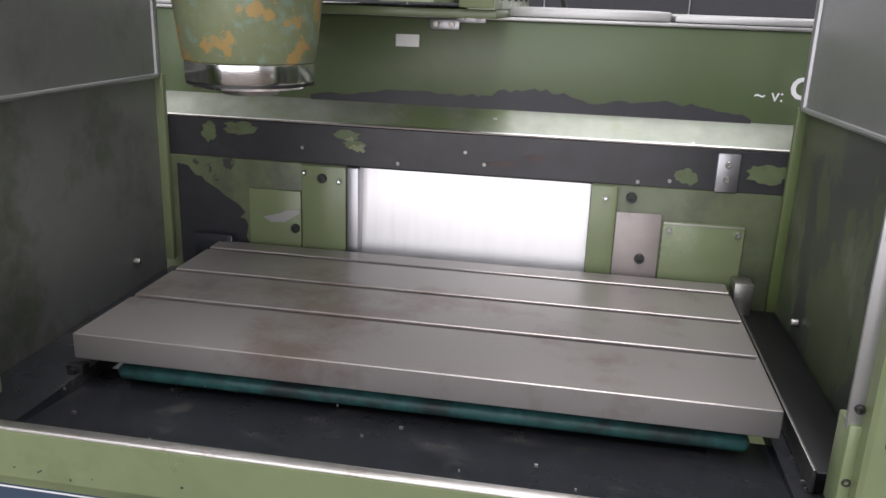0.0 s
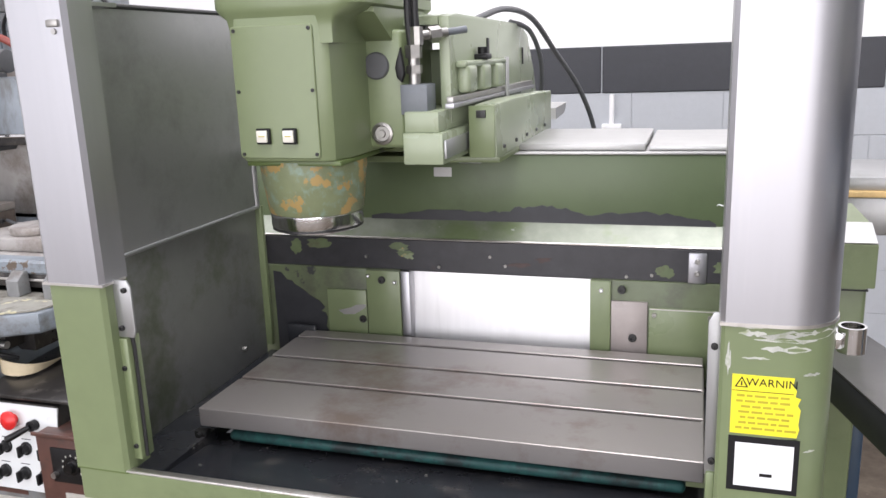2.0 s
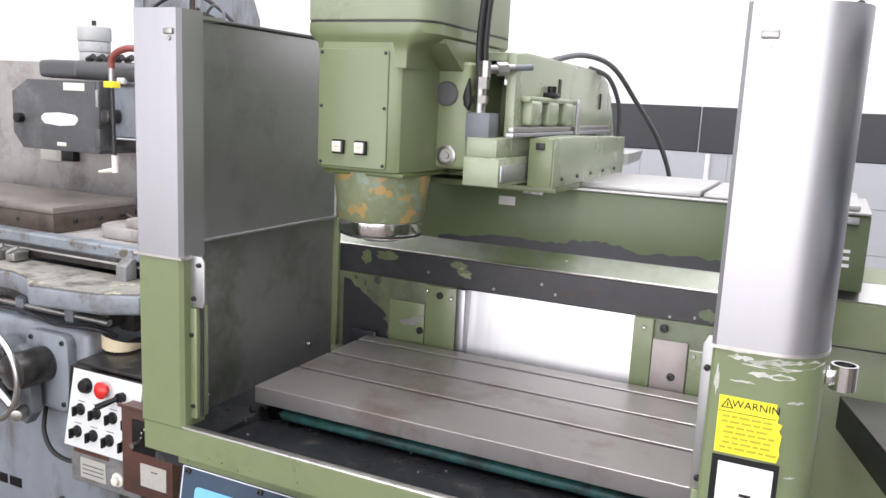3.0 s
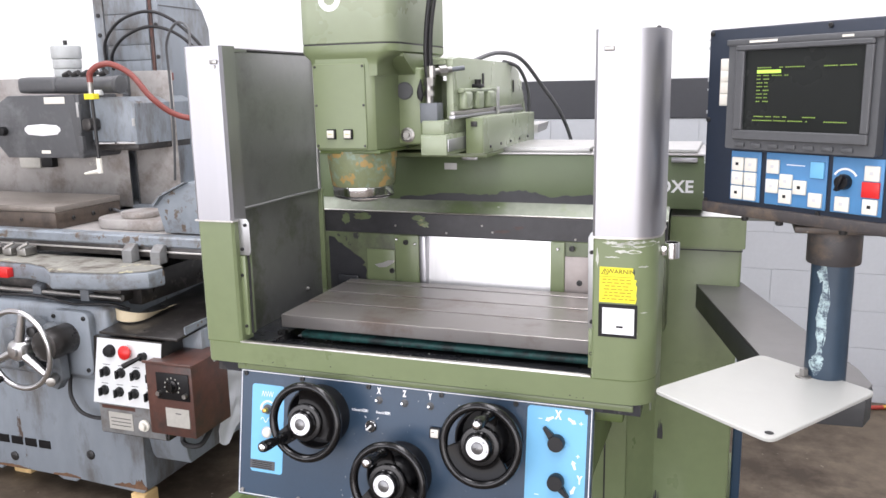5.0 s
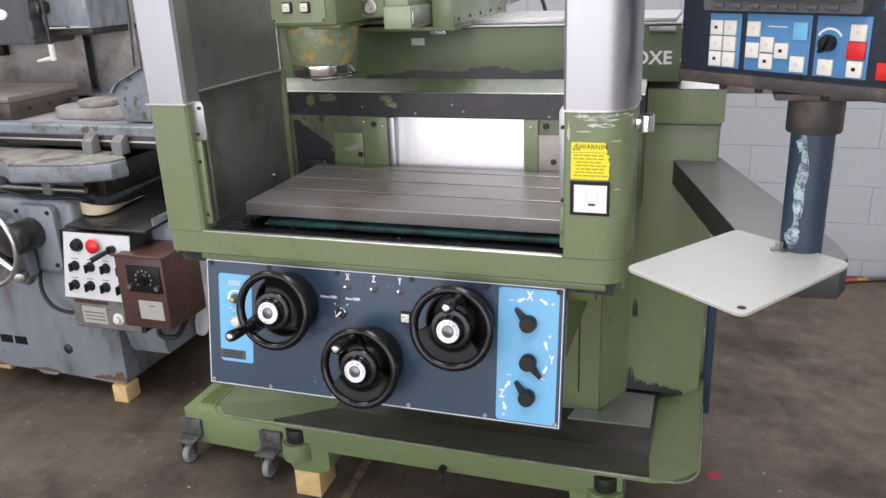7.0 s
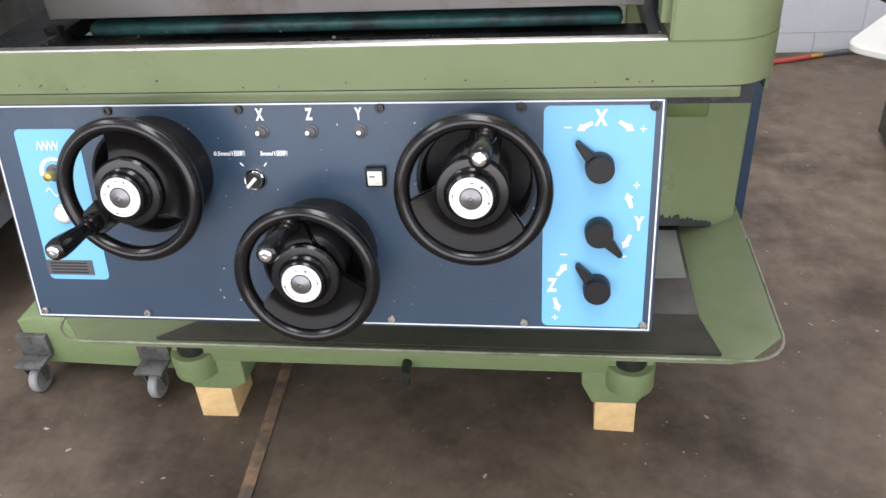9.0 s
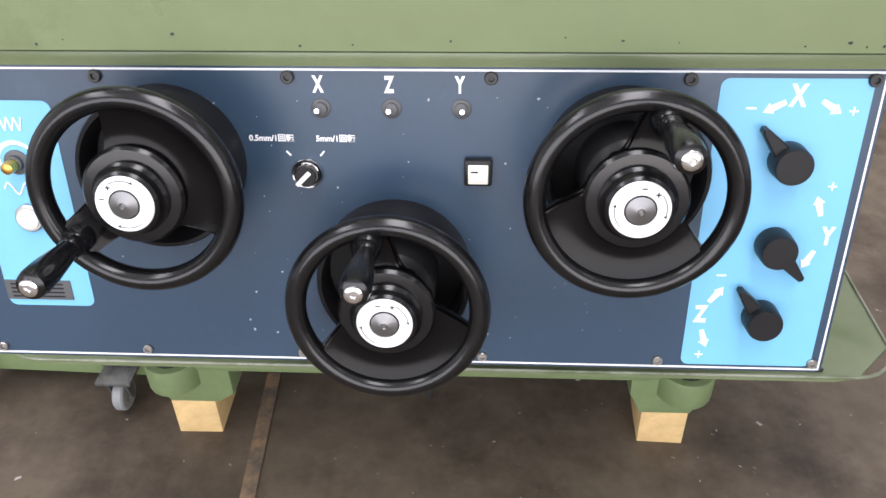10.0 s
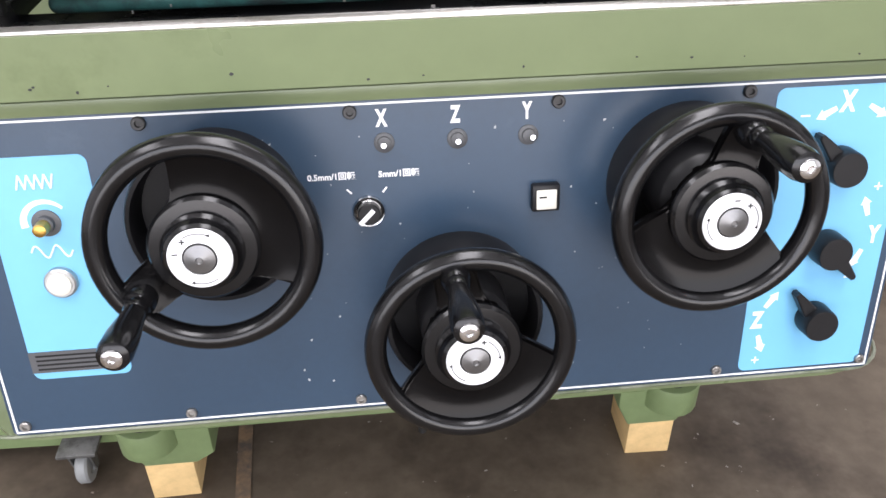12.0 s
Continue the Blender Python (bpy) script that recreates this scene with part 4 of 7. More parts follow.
def mill_head():
    x0, x1, yf = -0.333, -0.179, 0.30
    # lower head: plate in front, chamfered right flank
    plan = [(x0, yf + 0.01), (x0 + 0.01, yf), (x1, yf), (x1 + 0.016, yf + 0.012), (x1 + 0.026, yf + 0.06), (x1 + 0.03, 0.60), (x0, 0.60)]
    part("head_body", prism(plan, "z", 1.556, 1.84, 0.004), GREEN, mill)
    part("head_foot", box(x0 + 0.004, x1 + 0.024, yf + 0.012, 0.59, 1.547, 1.556, 0.002), GREEN_DARK, mill)
    plate = part("front_plate", prism(round_rect(x0 + 0.003, x1 - 0.004, 1.562, 1.776, 0.006), "y", yf - 0.004, yf + 0.002, 0.0012, 1), GREEN, mill)
    for x in (x0 + 0.010, x1 - 0.010):
        for z in (1.569, 1.672, 1.769):
            screw_at("screw", (x, yf - 0.004, z), (0, -1, 0), 0.0032, plate, BOLT_DARK, 0.002)
    for x in (-0.282, -0.234):
        s = part("push_button", box(x - 0.0125, x + 0.0125, yf - 0.011, yf - 0.004, 1.586, 1.612, 0.002), BLACK_MATT, mill, "square push button with a pale cap")
        part("cap", box(x - 0.0095, x + 0.0095, yf - 0.016, yf - 0.011, 1.5895, 1.609, 0.0015), IVORY, s)
        part("cap_mark", box(x - 0.005, x + 0.006, yf - 0.0164, yf - 0.016, 1.599, 1.6005), INK, s)
    # upper head, wider, with rounded front corners, above a shoulder that draws in to the plate
    ox0, ox1 = x0 - 0.032, x1 + 0.078
    plan = arc(ox0 + 0.03, yf - 0.006 + 0.03, 0.03, 180, 270, 5) + arc(ox1 - 0.045, yf - 0.006 + 0.045, 0.045, -90, 0, 6) + [(ox1, 0.66), (ox0, 0.66)]
    # paler green carries the light from above in its colour
    part("upper_head", prism(plan, "z", 1.826, 2.36, 0.003), GREEN_LIT, mill, "glossy green upper head with bright light in its colour")
    part("head_seam", prism([(a * 0.995 + (ox0 + ox1) / 2 * 0.005, c + 0.002) for a, c in plan], "z", 1.8225, 1.8262), BOLT_DARK, mill)
    b = bmesh.new()
    rings = []
    for z, u in ((1.8222, 0.0), (1.805, 0.0), (1.795, 0.25), (1.786, 0.7), (1.770, 0.95), (1.745, 1.0)):
        ring = []
        for a, c in plan:
            a1 = min(max(a, x0 - 0.001), x1 + 0.027)
            ring.append(b.verts.new((a + (a1 - a) * u, c + 0.010 * u, z)))
        rings.append(ring)
    for p_, q_ in zip(rings, rings[1:]):
        for k in range(len(plan)):
            b.faces.new((p_[k], p_[(k + 1) % len(plan)], q_[(k + 1) % len(plan)], q_[k]))
    b.faces.new(rings[0])
    b.faces.new(rings[-1][::-1])
    part("head_shoulder", b, GREEN, mill)
    part("head_emblem", lathe([(0.016, 0), (0.024, 0.001), (0.031, 0)], (-0.272, yf - 0.0062, 1.935), (0, -1, 0), 28, closed=True), WHITE, mill, "white ring emblem")
    # spindle nose
    cx, cy = -0.250, 0.405
    part("spindle_taper", lathe([(0.0825, 1.457), (0.0845, 1.460), (0.0945, 1.535), (0.0945, 1.552)], (cx, cy, 0), (0, 0, 1), 48), FLAKED, mill, "spindle housing with flaking orange and teal paint")
    part("spindle_ring", lathe([(0.04, 1.424), (0.074, 1.424), (0.0765, 1.427), (0.0765, 1.430), (0.081, 1.431), (0.0825, 1.435), (0.0825, 1.455), (0.081, 1.457)], (cx, cy, 0), (0, 0, 1), 48), CHROME, mill, "bright ground spindle ring")
    part("spindle_groove", lathe([(0.080, 1.4275), (0.0816, 1.4275), (0.0816, 1.4315), (0.080, 1.4315)], (cx, cy, 0), (0, 0, 1), 48, closed=True), BOLT_DARK, mill)
    part("spindle_end", lathe([(0.001, 1.414), (0.036, 1.414), (0.040, 1.425)], (cx, cy, 0), (0, 0, 1), 32), BOLT, mill)
    # flank boss with plugs under an overhanging lip
    boss = part("flank_boss", box(-0.185, -0.086, 0.44, 0.62, 1.562, 1.765, 0.008, 3), GREEN, mill)
    part("plug", lathe([(0.0235, 0), (0.0235, 0.003), (0.021, 0.005), (0.001, 0.005)], (-0.134, 0.44, 1.705), (0, -1, 0), 28), GREY, boss)
    part("plug", lathe([(0.0200, 0), (0.0200, 0.004), (0.015, 0.006), (0.013, 0.003), (0.007, 0.003), (0.006, 0.007), (0.001, 0.007)], (-0.129, 0.44, 1.588), (0, -1, 0), 28), BOLT, boss)
    part("flank_lip", prism([(0.36, 1.80), (0.36, 1.792), (0.445, 1.744), (0.62, 1.744), (0.62, 1.80)], "x", -0.156, -0.1025), GREEN, mill)
    # valve block with fittings and hoses
    part("valve_block", box(-0.091, -0.042, 0.435, 0.485, 1.620, 1.672, 0.002), GREY_BLUE, mill, "grey-blue valve block")
    part("valve_collar", cyl((-0.066, 0.455, 1.6195), (-0.066, 0.455, 1.604), 0.013, n=18), SKY, mill, "blue valve collar")
    b = cyl((-0.068, 0.45, 1.672), (-0.068, 0.45, 1.735), 0.0105, n=14)
    cyl((-0.068, 0.45, 1.690), (-0.068, 0.45, 1.704), 0.0145, n=6, bm=b)
    cyl((-0.068, 0.45, 1.716), (-0.068, 0.45, 1.738), 0.015, n=6, bm=b)
    cyl((-0.062, 0.45, 1.752), (-0.020, 0.49, 1.758), 0.0085, n=12, bm=b)
    cyl((-0.045, 0.466, 1.7545), (-0.03, 0.48, 1.7565), 0.013, n=6, bm=b)
    cyl((-0.062, 0.45, 1.738), (-0.062, 0.45, 1.768), 0.012, n=8, bm=b)
    part("pipe_fitting", b, BOLT, mill, "steel hose fitting")
    part("blue_hose_end", cyl((-0.020, 0.49, 1.758), (0.008, 0.515, 1.762), 0.0065, n=12), GREY_BLUE, mill)
    part("fitting_lever", prism([(-0.094, 1.712), (-0.086, 1.735), (-0.083, 1.715), (-0.080, 1.69), (-0.086, 1.676), (-0.094, 1.684), (-0.097, 1.70)], "y", 0.428, 0.442, 0.003), BLACK_MATT, mill)
    for dx, r in ((-0.006, 0.0068), (0.007, 0.0058)):
        part("hydraulic_hose", tube([(-0.066 + dx, 0.45, 1.735), (-0.068 + dx, 0.445, 1.80), (-0.062 + dx, 0.45, 1.90), (-0.045 + dx * 1.5, 0.48, 2.06), (-0.04 + dx * 2, 0.54, 2.26), (-0.07 + dx, 0.60, 2.42), (-0.14, 0.60, 2.41), (-0.15, 0.59, 2.35)], r), RUBBER, mill)


def mill_ram():
    # ram behind the head: side cover with ribs, its green paled for glare, bright rail, lower way
    part("ram", box(-0.30, -0.04, 0.60, 1.34, 1.535, 1.73, 0.006), GREEN, mill)
    cov = part("ram_cover", prism([(0.50, 1.60), (0.50, 1.786), (0.56, 1.792), (1.12, 1.786), (1.20, 1.76), (1.27, 1.68), (1.32, 1.59)], "x", -0.038, -0.018, 0.003), GREEN_LIT, mill, "green ram cover with glare in its colour")
    part("cover_top", prism([(0.50, 1.7865), (0.56, 1.7925), (1.12, 1.7865), (1.20, 1.7605), (1.20, 1.750), (1.12, 1.772), (0.56, 1.778), (0.50, 1.772)], "x", -0.30, -0.0385), GREEN_LIT, cov)
    part("rail", box(-0.018, -0.002, 0.46, 1.20, 1.628, 1.637, 0.001), STEEL, mill, "bright steel rail")
    part("rail_backing", box(-0.018, -0.006, 0.47, 1.20, 1.6375, 1.648, 0.001), BOLT, mill)
    for y in (0.54, 0.65, 0.76):
        part("rib", box(-0.019, 0.006, y, y + 0.062, 1.650, 1.700, 0.008, 3), GREEN_LIT, cov)
    part("rib_rail", box(-0.018, 0.002, 0.53, 0.86, 1.696, 1.708, 0.004), GREEN_LIT, cov)
    b = box(-0.02, 0.008, 0.665, 0.705, 1.708, 1.719, 0.003)
    cyl((-0.006, 0.685, 1.719), (-0.006, 0.685, 1.732), 0.010, n=12, bm=b)
    part("clamp_knob", b, BLACK_MATT, mill)
    part("slot", box(-0.019, -0.0155, 0.765, 0.780, 1.712, 1.750), BLACK_MATT, mill)
    part("slot", box(-0.019, -0.0155, 1.12, 1.13, 1.69, 1.73), BLACK_MATT, mill)
    part("strap", box(-0.002, 0.002, 0.86, 0.885, 1.615, 1.71, 0.001), ALU, mill)
    part("lower_way", box(-0.085, -0.012, 0.42, 0.98, 1.535, 1.590, 0.003), GREEN_LIT, mill)
    part("way_face", box(-0.0118, -0.0075, 0.425, 0.72, 1.545, 1.577, 0.001), STEEL_GUARD, mill)
    part("way_top", box(-0.082, -0.02, 0.425, 0.95, 1.5902, 1.626, 0.002), GREEN_LIT, mill)
    # fixed carriage on the beam
    car = part("carriage_cover", prism([(0.565, 1.528), (0.565, 1.628), (0.72, 1.630), (1.16, 1.622), (1.16, 1.528)], "x", 0.006, 0.048, 0.003), GREEN_LIT, mill, "green carriage cover with glare in its colour")
    part("carriage_front", box(-0.004, 0.046, 0.558, 0.5645, 1.530, 1.626, 0.002), GREEN, car)
    for y in (0.62, 0.73, 0.84, 0.95, 1.06):
        screw_at("screw", (0.048, y, 1.545), (1, 0, 0), 0.0042, car, BOLT_DARK)
    part("carriage_clip", box(0.012, 0.03, 0.553, 0.558, 1.604, 1.618, 0.001), BOLT_DARK, car)
    part("carriage_foot", box(-0.30, 0.045, 0.60, 1.15, 1.515, 1.5275, 0.002), GREEN, mill)
    part("drip_lip", prism([(1.16, 1.55), (1.16, 1.578), (1.34, 1.582), (1.30, 1.556)], "x", 0.0, 0.06), ALU, mill)
    part("cable", tube([(-0.03, 0.72, 1.785), (-0.02, 0.95, 1.815), (0.0, 1.16, 1.80), (0.03, 1.32, 1.72), (0.09, 1.42, 1.60), (0.13, 1.46, 1.45), (0.15, 1.44, 1.2)], 0.0068), GREY, mill)
    part("cable", tube([(-0.03, 1.05, 1.79), (0.0, 1.13, 1.77), (0.015, 1.20, 1.70), (0.01, 1.24, 1.62)], 0.006), GREY, mill)


mill_head()
mill_ram()

# ---- control panel with handwheels ----
PM = pose(0, 0, 0.715, -9.8)          # the panel's own pose: x along it, z up it, y into it
PW, PH = 0.443, 0.32


def on_panel(b):
    b.transform(PM)
    return b


def handwheel(x, w, turn, face):
    """A black two-spoke handwheel on a drum; turn: where its crank handle stands, in degrees from straight up, clockwise."""
    m = PM @ pose(x, 0, w, 90)          # z of this pose points out of the panel
    wheel = new("handwheel")
    wheel.empty_display_size = 0.05
    wheel.parent = mill
    wheel.matrix_basis = mill.matrix_basis.inverted() @ m
    wheel["label"] = "black enamelled handwheel with a crank handle"

    def add(name, b, mat, label=""):
        bmesh.ops.recalc_face_normals(b, faces=b.faces)
        ob = new(name, mesh_of(name, b, mat))
        ob.parent = wheel
        if label:
            ob["label"] = label
        return ob
    add("drum", lathe([(0.074, 0), (0.074, 0.038), (0.0725, 0.041), (0.069, 0.041), (0.067, 0.037), (0.066, 0.008), (0.043, 0.006), (0.042, 0.05), (0.040, 0.053), (0.03, 0.062)], (0, 0, 0), (0, 0, 1), 48), BLACK_MATT, "black drum behind the wheel")
    R = 0.0845
    ring = [(R + 0.0098 * math.cos(radians(a)), 0.084 + 0.0105 * math.sin(radians(a))) for a in range(0, 360, 30)]
    add("rim", lathe(ring, (0, 0, 0), (0, 0, 1), 64, closed=True), BLACK)
    # web: a dished disc with a crescent opening on each side of the handle's arm
    b = bmesh.new()
    n, rows = 120, 8
    ends = []
    for j in range(n):
        a = (j * 360 / n - turn) % 360
        a = min(a, 360 - a)
        ends.append(min(R - 0.003, 0.0415 + 0.045 * min(1.3, abs(a - 63) / 51) ** 6))
    grid = {}
    for k in range(rows + 1):
        for j in range(n):
            r = 0.024 + (ends[j] - 0.024) * k / rows
            a = radians(j * 360 / n)
            h = 0.088 - 0.006 * math.sin(math.pi * (r - 0.024) / (R - 0.028))
            grid[k, j] = (b.verts.new((r * math.sin(a), r * math.cos(a), h)), b.verts.new((r * math.sin(a), r * math.cos(a), h - 0.012)))
    for k in range(rows):
        for j in range(n):
            q = [grid[k, j], grid[k, (j + 1) % n], grid[k + 1, (j + 1) % n], grid[k + 1, j]]
            b.faces.new([v[0] for v in q])
            b.faces.new([v[1] for v in q][::-1])
            if k == rows - 1:
                b.faces.new((q[3][0], q[2][0], q[2][1], q[3][1]))
    edge = [e for k in (0, 1) for e in b.edges if all(v in {grid[rows, j][k] for j in range(n)} for v in e.verts)]
    bmesh.ops.bevel(b, geom=edge, offset=0.0035, segments=2, affect="EDGES")
    add("web", b, WEB_BLACK)
    add("hub_ring", lathe([(0.040, 0.08), (0.0445, 0.085), (0.0445, 0.0885), (0.042, 0.0915), (0.032, 0.0925)], (0, 0, 0), (0, 0, 1), 48), BLACK)
    add("hub", lathe([(0.033, 0.04), (0.033, 0.096), (0.0305, 0.0985), (0.0295, 0.101), (0.0285, 0.1055), (0.026, 0.1075), (0.001, 0.1075)], (0, 0, 0), (0, 0, 1), 48), BLACK)
    add("dial_ring", lathe([(0.0135, 0.1077), (0.0135, 0.1092), (0.0242, 0.1092), (0.0252, 0.1077)], (0, 0, 0), (0, 0, 1), 48, closed=True), WHITE, "white direction ring")
    for a0, a1, rr in ((25, 80, 0.0212), (200, 255, 0.0212)):
        add("arrow", tube([(rr * math.sin(radians(a0 + (a1 - a0) * k / 6 + face)), rr * math.cos(radians(a0 + (a1 - a0) * k / 6 + face)), 0.1093) for k in range(7)], 0.0004, 4, steps=2), BLACK_MATT)
        a = radians(a1 + face)
        add("arrow_tip", lathe([(0.0018, 0), (0.0018, 0.0005), (0.0001, 0.0005)], (rr * math.sin(a), rr * math.cos(a), 0.1091), (0, 0, 1), 3), BLACK_MATT)
    a = radians(18 + face)
    add("plus", box(-0.0022, 0.0022, -0.0005, 0.0005, 0, 0.0005, bm=box(-0.0005, 0.0005, -0.0022, 0.0022, 0, 0.0005)), BLACK_MATT).matrix_basis = Matrix.Translation((0.019 * math.sin(a), 0.019 * math.cos(a), 0.1091))
    a = radians(-20 + face)
    add("minus", box(-0.0022, 0.0022, -0.0005, 0.0005, 0, 0.0005), BLACK_MATT).matrix_basis = Matrix.Translation((0.019 * math.sin(a), 0.019 * math.cos(a), 0.1091))
    add("centre_cone", lathe([(0.0125, 0.1078), (0.0122, 0.110), (0.003, 0.1125), (0.002, 0.111), (0.0001, 0.111)], (0, 0, 0), (0, 0, 1), 32), GREY_CONE, "grey turned centre")
    a = radians(turn)
    hx, hy = 0.0705 * math.sin(a), 0.0705 * math.cos(a)
    boss = lathe([(0.0125, 0.07), (0.0125, 0.094), (0.0095, 0.099)], (hx, hy, 0), (0, 0, 1), 24)
    g = add("crank_handle", lathe([(0.0085, 0.0970), (0.0105, 0.1030), (0.0105, 0.1065), (0.0085, 0.1100), (0.0105, 0.1265), (0.0128, 0.1500), (0.0132, 0.1675), (0.0118, 0.1750), (0.008, 0.1772)], (hx, hy, 0), (0, 0, 1), 28, boss), BLACK)
    cap = lathe([(0.0076, 0.1770), (0.0076, 0.1787), (0.006, 0.1797), (0.003, 0.1797), (0.0025, 0.1782), (0.0001, 0.1782)], (hx, hy, 0), (0, 0, 1), 20)
    bmesh.ops.recalc_face_normals(cap, faces=cap.faces)
    ob = new("handle_cap", mesh_of("handle_cap", cap, CHROME))
    ob.parent = wheel
    return wheel


GREY_CONE = material("grey_turned", (0.2, 0.2, 0.2), 0.35, 0.8, vary=0.1, bump=0.01)
SPECK = material("chipped_to_primer", (0.42, 0.44, 0.45), 0.5, vary=0.2, bump=0)
PALE_BOX = material("pale_grey_sheet", (0.42, 0.45, 0.48), 0.4, vary=0.08, grain=30, bump=0.01, dirt=(0.3, 0.31, 0.32), dirt_scale=6)


def control_panel():
    part("panel_housing", on_panel(box(-PW + 0.02, PW - 0.02, 0.02, 0.16, 0.01, PH + 0.0, 0.004)), PALE_BOX, mill, "pale grey sheet housing")
    b = box(-0.40, 0.40, 0.12, 0.67, 0.72, 1.01, 0.01)
    part("panel_support", b, GREEN_DARK, mill)
    panel = part("control_panel", on_panel(prism(round_rect(-PW, PW, 0, PH, 0.006), "y", 0, 0.014, 0.001, 1)), NAVY, mill, "navy control panel with a white outline")
    b = bmesh.new()
    i = 0.0035
    for x0, x1, z0, z1 in ((-PW + i, PW - i, PH - i - 0.0018, PH - i), (-PW + i, PW - i, i, i + 0.0018), (-PW + i, -PW + i + 0.0018, i, PH - i), (PW - i - 0.0018, PW - i, i, PH - i)):
        box(x0, x1, -0.0008, 0.0004, z0, z1, bm=b)
    part("white_outline", on_panel(b), WHITE, panel)
    for x in (-0.427, -0.268, -0.09, 0.094, 0.27, 0.429):
        screw_at("screw", PM @ Vector((x, 0, 0.309)), PM.to_3x3() @ Vector((0, -1, 0)), 0.0062, panel, BOLT_DARK, 0.004)
    for x in (-0.429, -0.269, -0.10, 0.09, 0.273, 0.431):
        screw_at("screw", PM @ Vector((x, 0, 0.012)), PM.to_3x3() @ Vector((0, -1, 0)), 0.0055, panel, BOLT, 0.004)
    out = PM.to_3x3() @ Vector((0, -1, 0))

    def at(x, w, d=0.0):
        return PM @ Vector((x, -d, w))

    def letters(s, x, w, size, mat=WHITE, d=0.0004, bold=0.0, narrow=1.0):
        return part("letter", words(s, size, PM @ pose(x, -d, w, 90) @ Matrix.Diagonal((narrow, 1, 1, 1)), 0.0003, 1.0, bold), mat, panel)
    # blue fields
    part("blue_field", on_panel(prism(round_rect(0.297, 0.430, 0.008, 0.310, 0.008), "y", -0.0006, 0.0004)), SKY, panel, "sky blue field")
    part("blue_field", on_panel(prism(round_rect(-0.408, -0.317, 0.064, 0.285, 0.008), "y", -0.0006, 0.0004)), SKY, panel, "sky blue field")
    # left field: speed potentiometer, lamp, dark plate
    pot = part("potentiometer", lathe([(0.0125, 0), (0.0125, 0.002), (0.008, 0.003), (0.008, 0.008), (0.006, 0.009)], at(-0.362, 0.224), out, 24), GREY, panel, "bare potentiometer with a brass spindle")
    part("spindle", lathe([(0.0062, 0.008), (0.0065, 0.012), (0.0058, 0.02), (0.004, 0.021)], at(-0.362, 0.224), out, 14), BRASS, pot)
    part("scale_arc", on_panel(prism([(-0.362 + 0.022 * math.sin(radians(a)), 0.224 + 0.022 * math.cos(radians(a))) for a in range(-100, 51, 10)] + [(-0.362 + (0.0185 + 0.00003 * a) * math.sin(radians(a)), 0.224 + (0.018 + 0.00002 * a) * math.cos(radians(a))) for a in range(50, -101, -10)], "y", -0.0013, -0.0006)), WHITE, panel)
    zig = [(-0.3800 + k * 0.0036, -0.001, 0.2625 + (0.0065 if k % 2 else -0.0065)) for k in range(10)]
    b = bmesh.new()
    for p, q in zip(zig, zig[1:]):
        tube([p, q], 0.0009, 5, b)
    part("speed_sign", on_panel(b), WHITE, panel)
    part("wave_sign", on_panel(tube([(-0.381 + k * 0.0036, -0.001, 0.1965 + 0.006 * math.sin(k * 1.26)) for k in range(11)], 0.0009, 5, steps=3)), WHITE, panel)
    lamp = part("lamp", lathe([(0.0145, 0), (0.0145, 0.006), (0.0128, 0.0075), (0.011, 0.0075)], at(-0.361, 0.1665), out, 28), ALU, panel, "round lamp with a pale lens")
    part("lens", lathe([(0.011, 0.006), (0.0105, 0.0095), (0.006, 0.0115), (0.0001, 0.012)], at(-0.361, 0.1665), out, 28), IVORY, lamp)
    part("dark_plate", on_panel(box(-0.408, -0.338, -0.0018, -0.0004, 0.0715, 0.094)), GREY, panel, "dark lettered plate")
    for k in range(4):
        part("plate_bar", on_panel(box(-0.402, -0.346, -0.0021, -0.0017, 0.0745 + k * 0.0048, 0.0763 + k * 0.0048)), BLACK_MATT, panel)
    # axis switches
    for s, x in (("X", -0.0615), ("Z", 0.0035), ("Y", 0.0675)):
        letters(s, x - 0.0015, 0.3015, 0.0205, bold=0.0009, narrow=0.58)
        sw = part("toggle_switch", lathe([(0.0092, 0), (0.0092, 0.0012), (0.0075, 0.0022), (0.0062, 0.0022), (0.0062, 0.005), (0.0045, 0.006)], at(x, 0.280), out, 24), GREY, panel, "small toggle switch")
        part("toggle", cyl(at(x, 0.280, 0.004), at(x - 0.001 if s != "Y" else x + 0.001, 0.282, 0.017), 0.0014, 0.0023, 12), CHROME, sw)
    # step selector and its words
    sel = part("selector_switch", lathe([(0.0152, 0), (0.0152, 0.003), (0.0142, 0.0045), (0.0115, 0.0035), (0.0105, 0.004), (0.009, 0.005)], at(-0.079, 0.2165), out, 28), CHROME, panel, "chromed selector switch with a white pointer")
    part("knob", lathe([(0.0105, 0.003), (0.0105, 0.011), (0.0095, 0.012)], at(-0.079, 0.2165), out, 24), BLACK_MATT, sel)
    part("pointer", box(-0.0022, 0.0022, -0.013, -0.0105, -0.0125, 0.006, 0.0006), WHITE, sel, at=PM @ pose(-0.079, 0, 0.2165) @ pose(0, 0, 0, 0, 45, 0))
    letters("0.5mm/1\u56de\u8ee2", -0.1105, 0.2505, 0.0077, bold=0.0002)
    letters("5mm/1\u56de\u8ee2", -0.050, 0.2505, 0.0077, bold=0.0002)
    for x, a in ((-0.0955, -45), (-0.0635, 40)):
        part("tick", box(-0.0008, 0.0008, -0.0009, -0.0003, -0.003, 0.003), WHITE, panel, at=PM @ pose(x, 0, 0.236) @ pose(0, 0, 0, 0, a, 0))
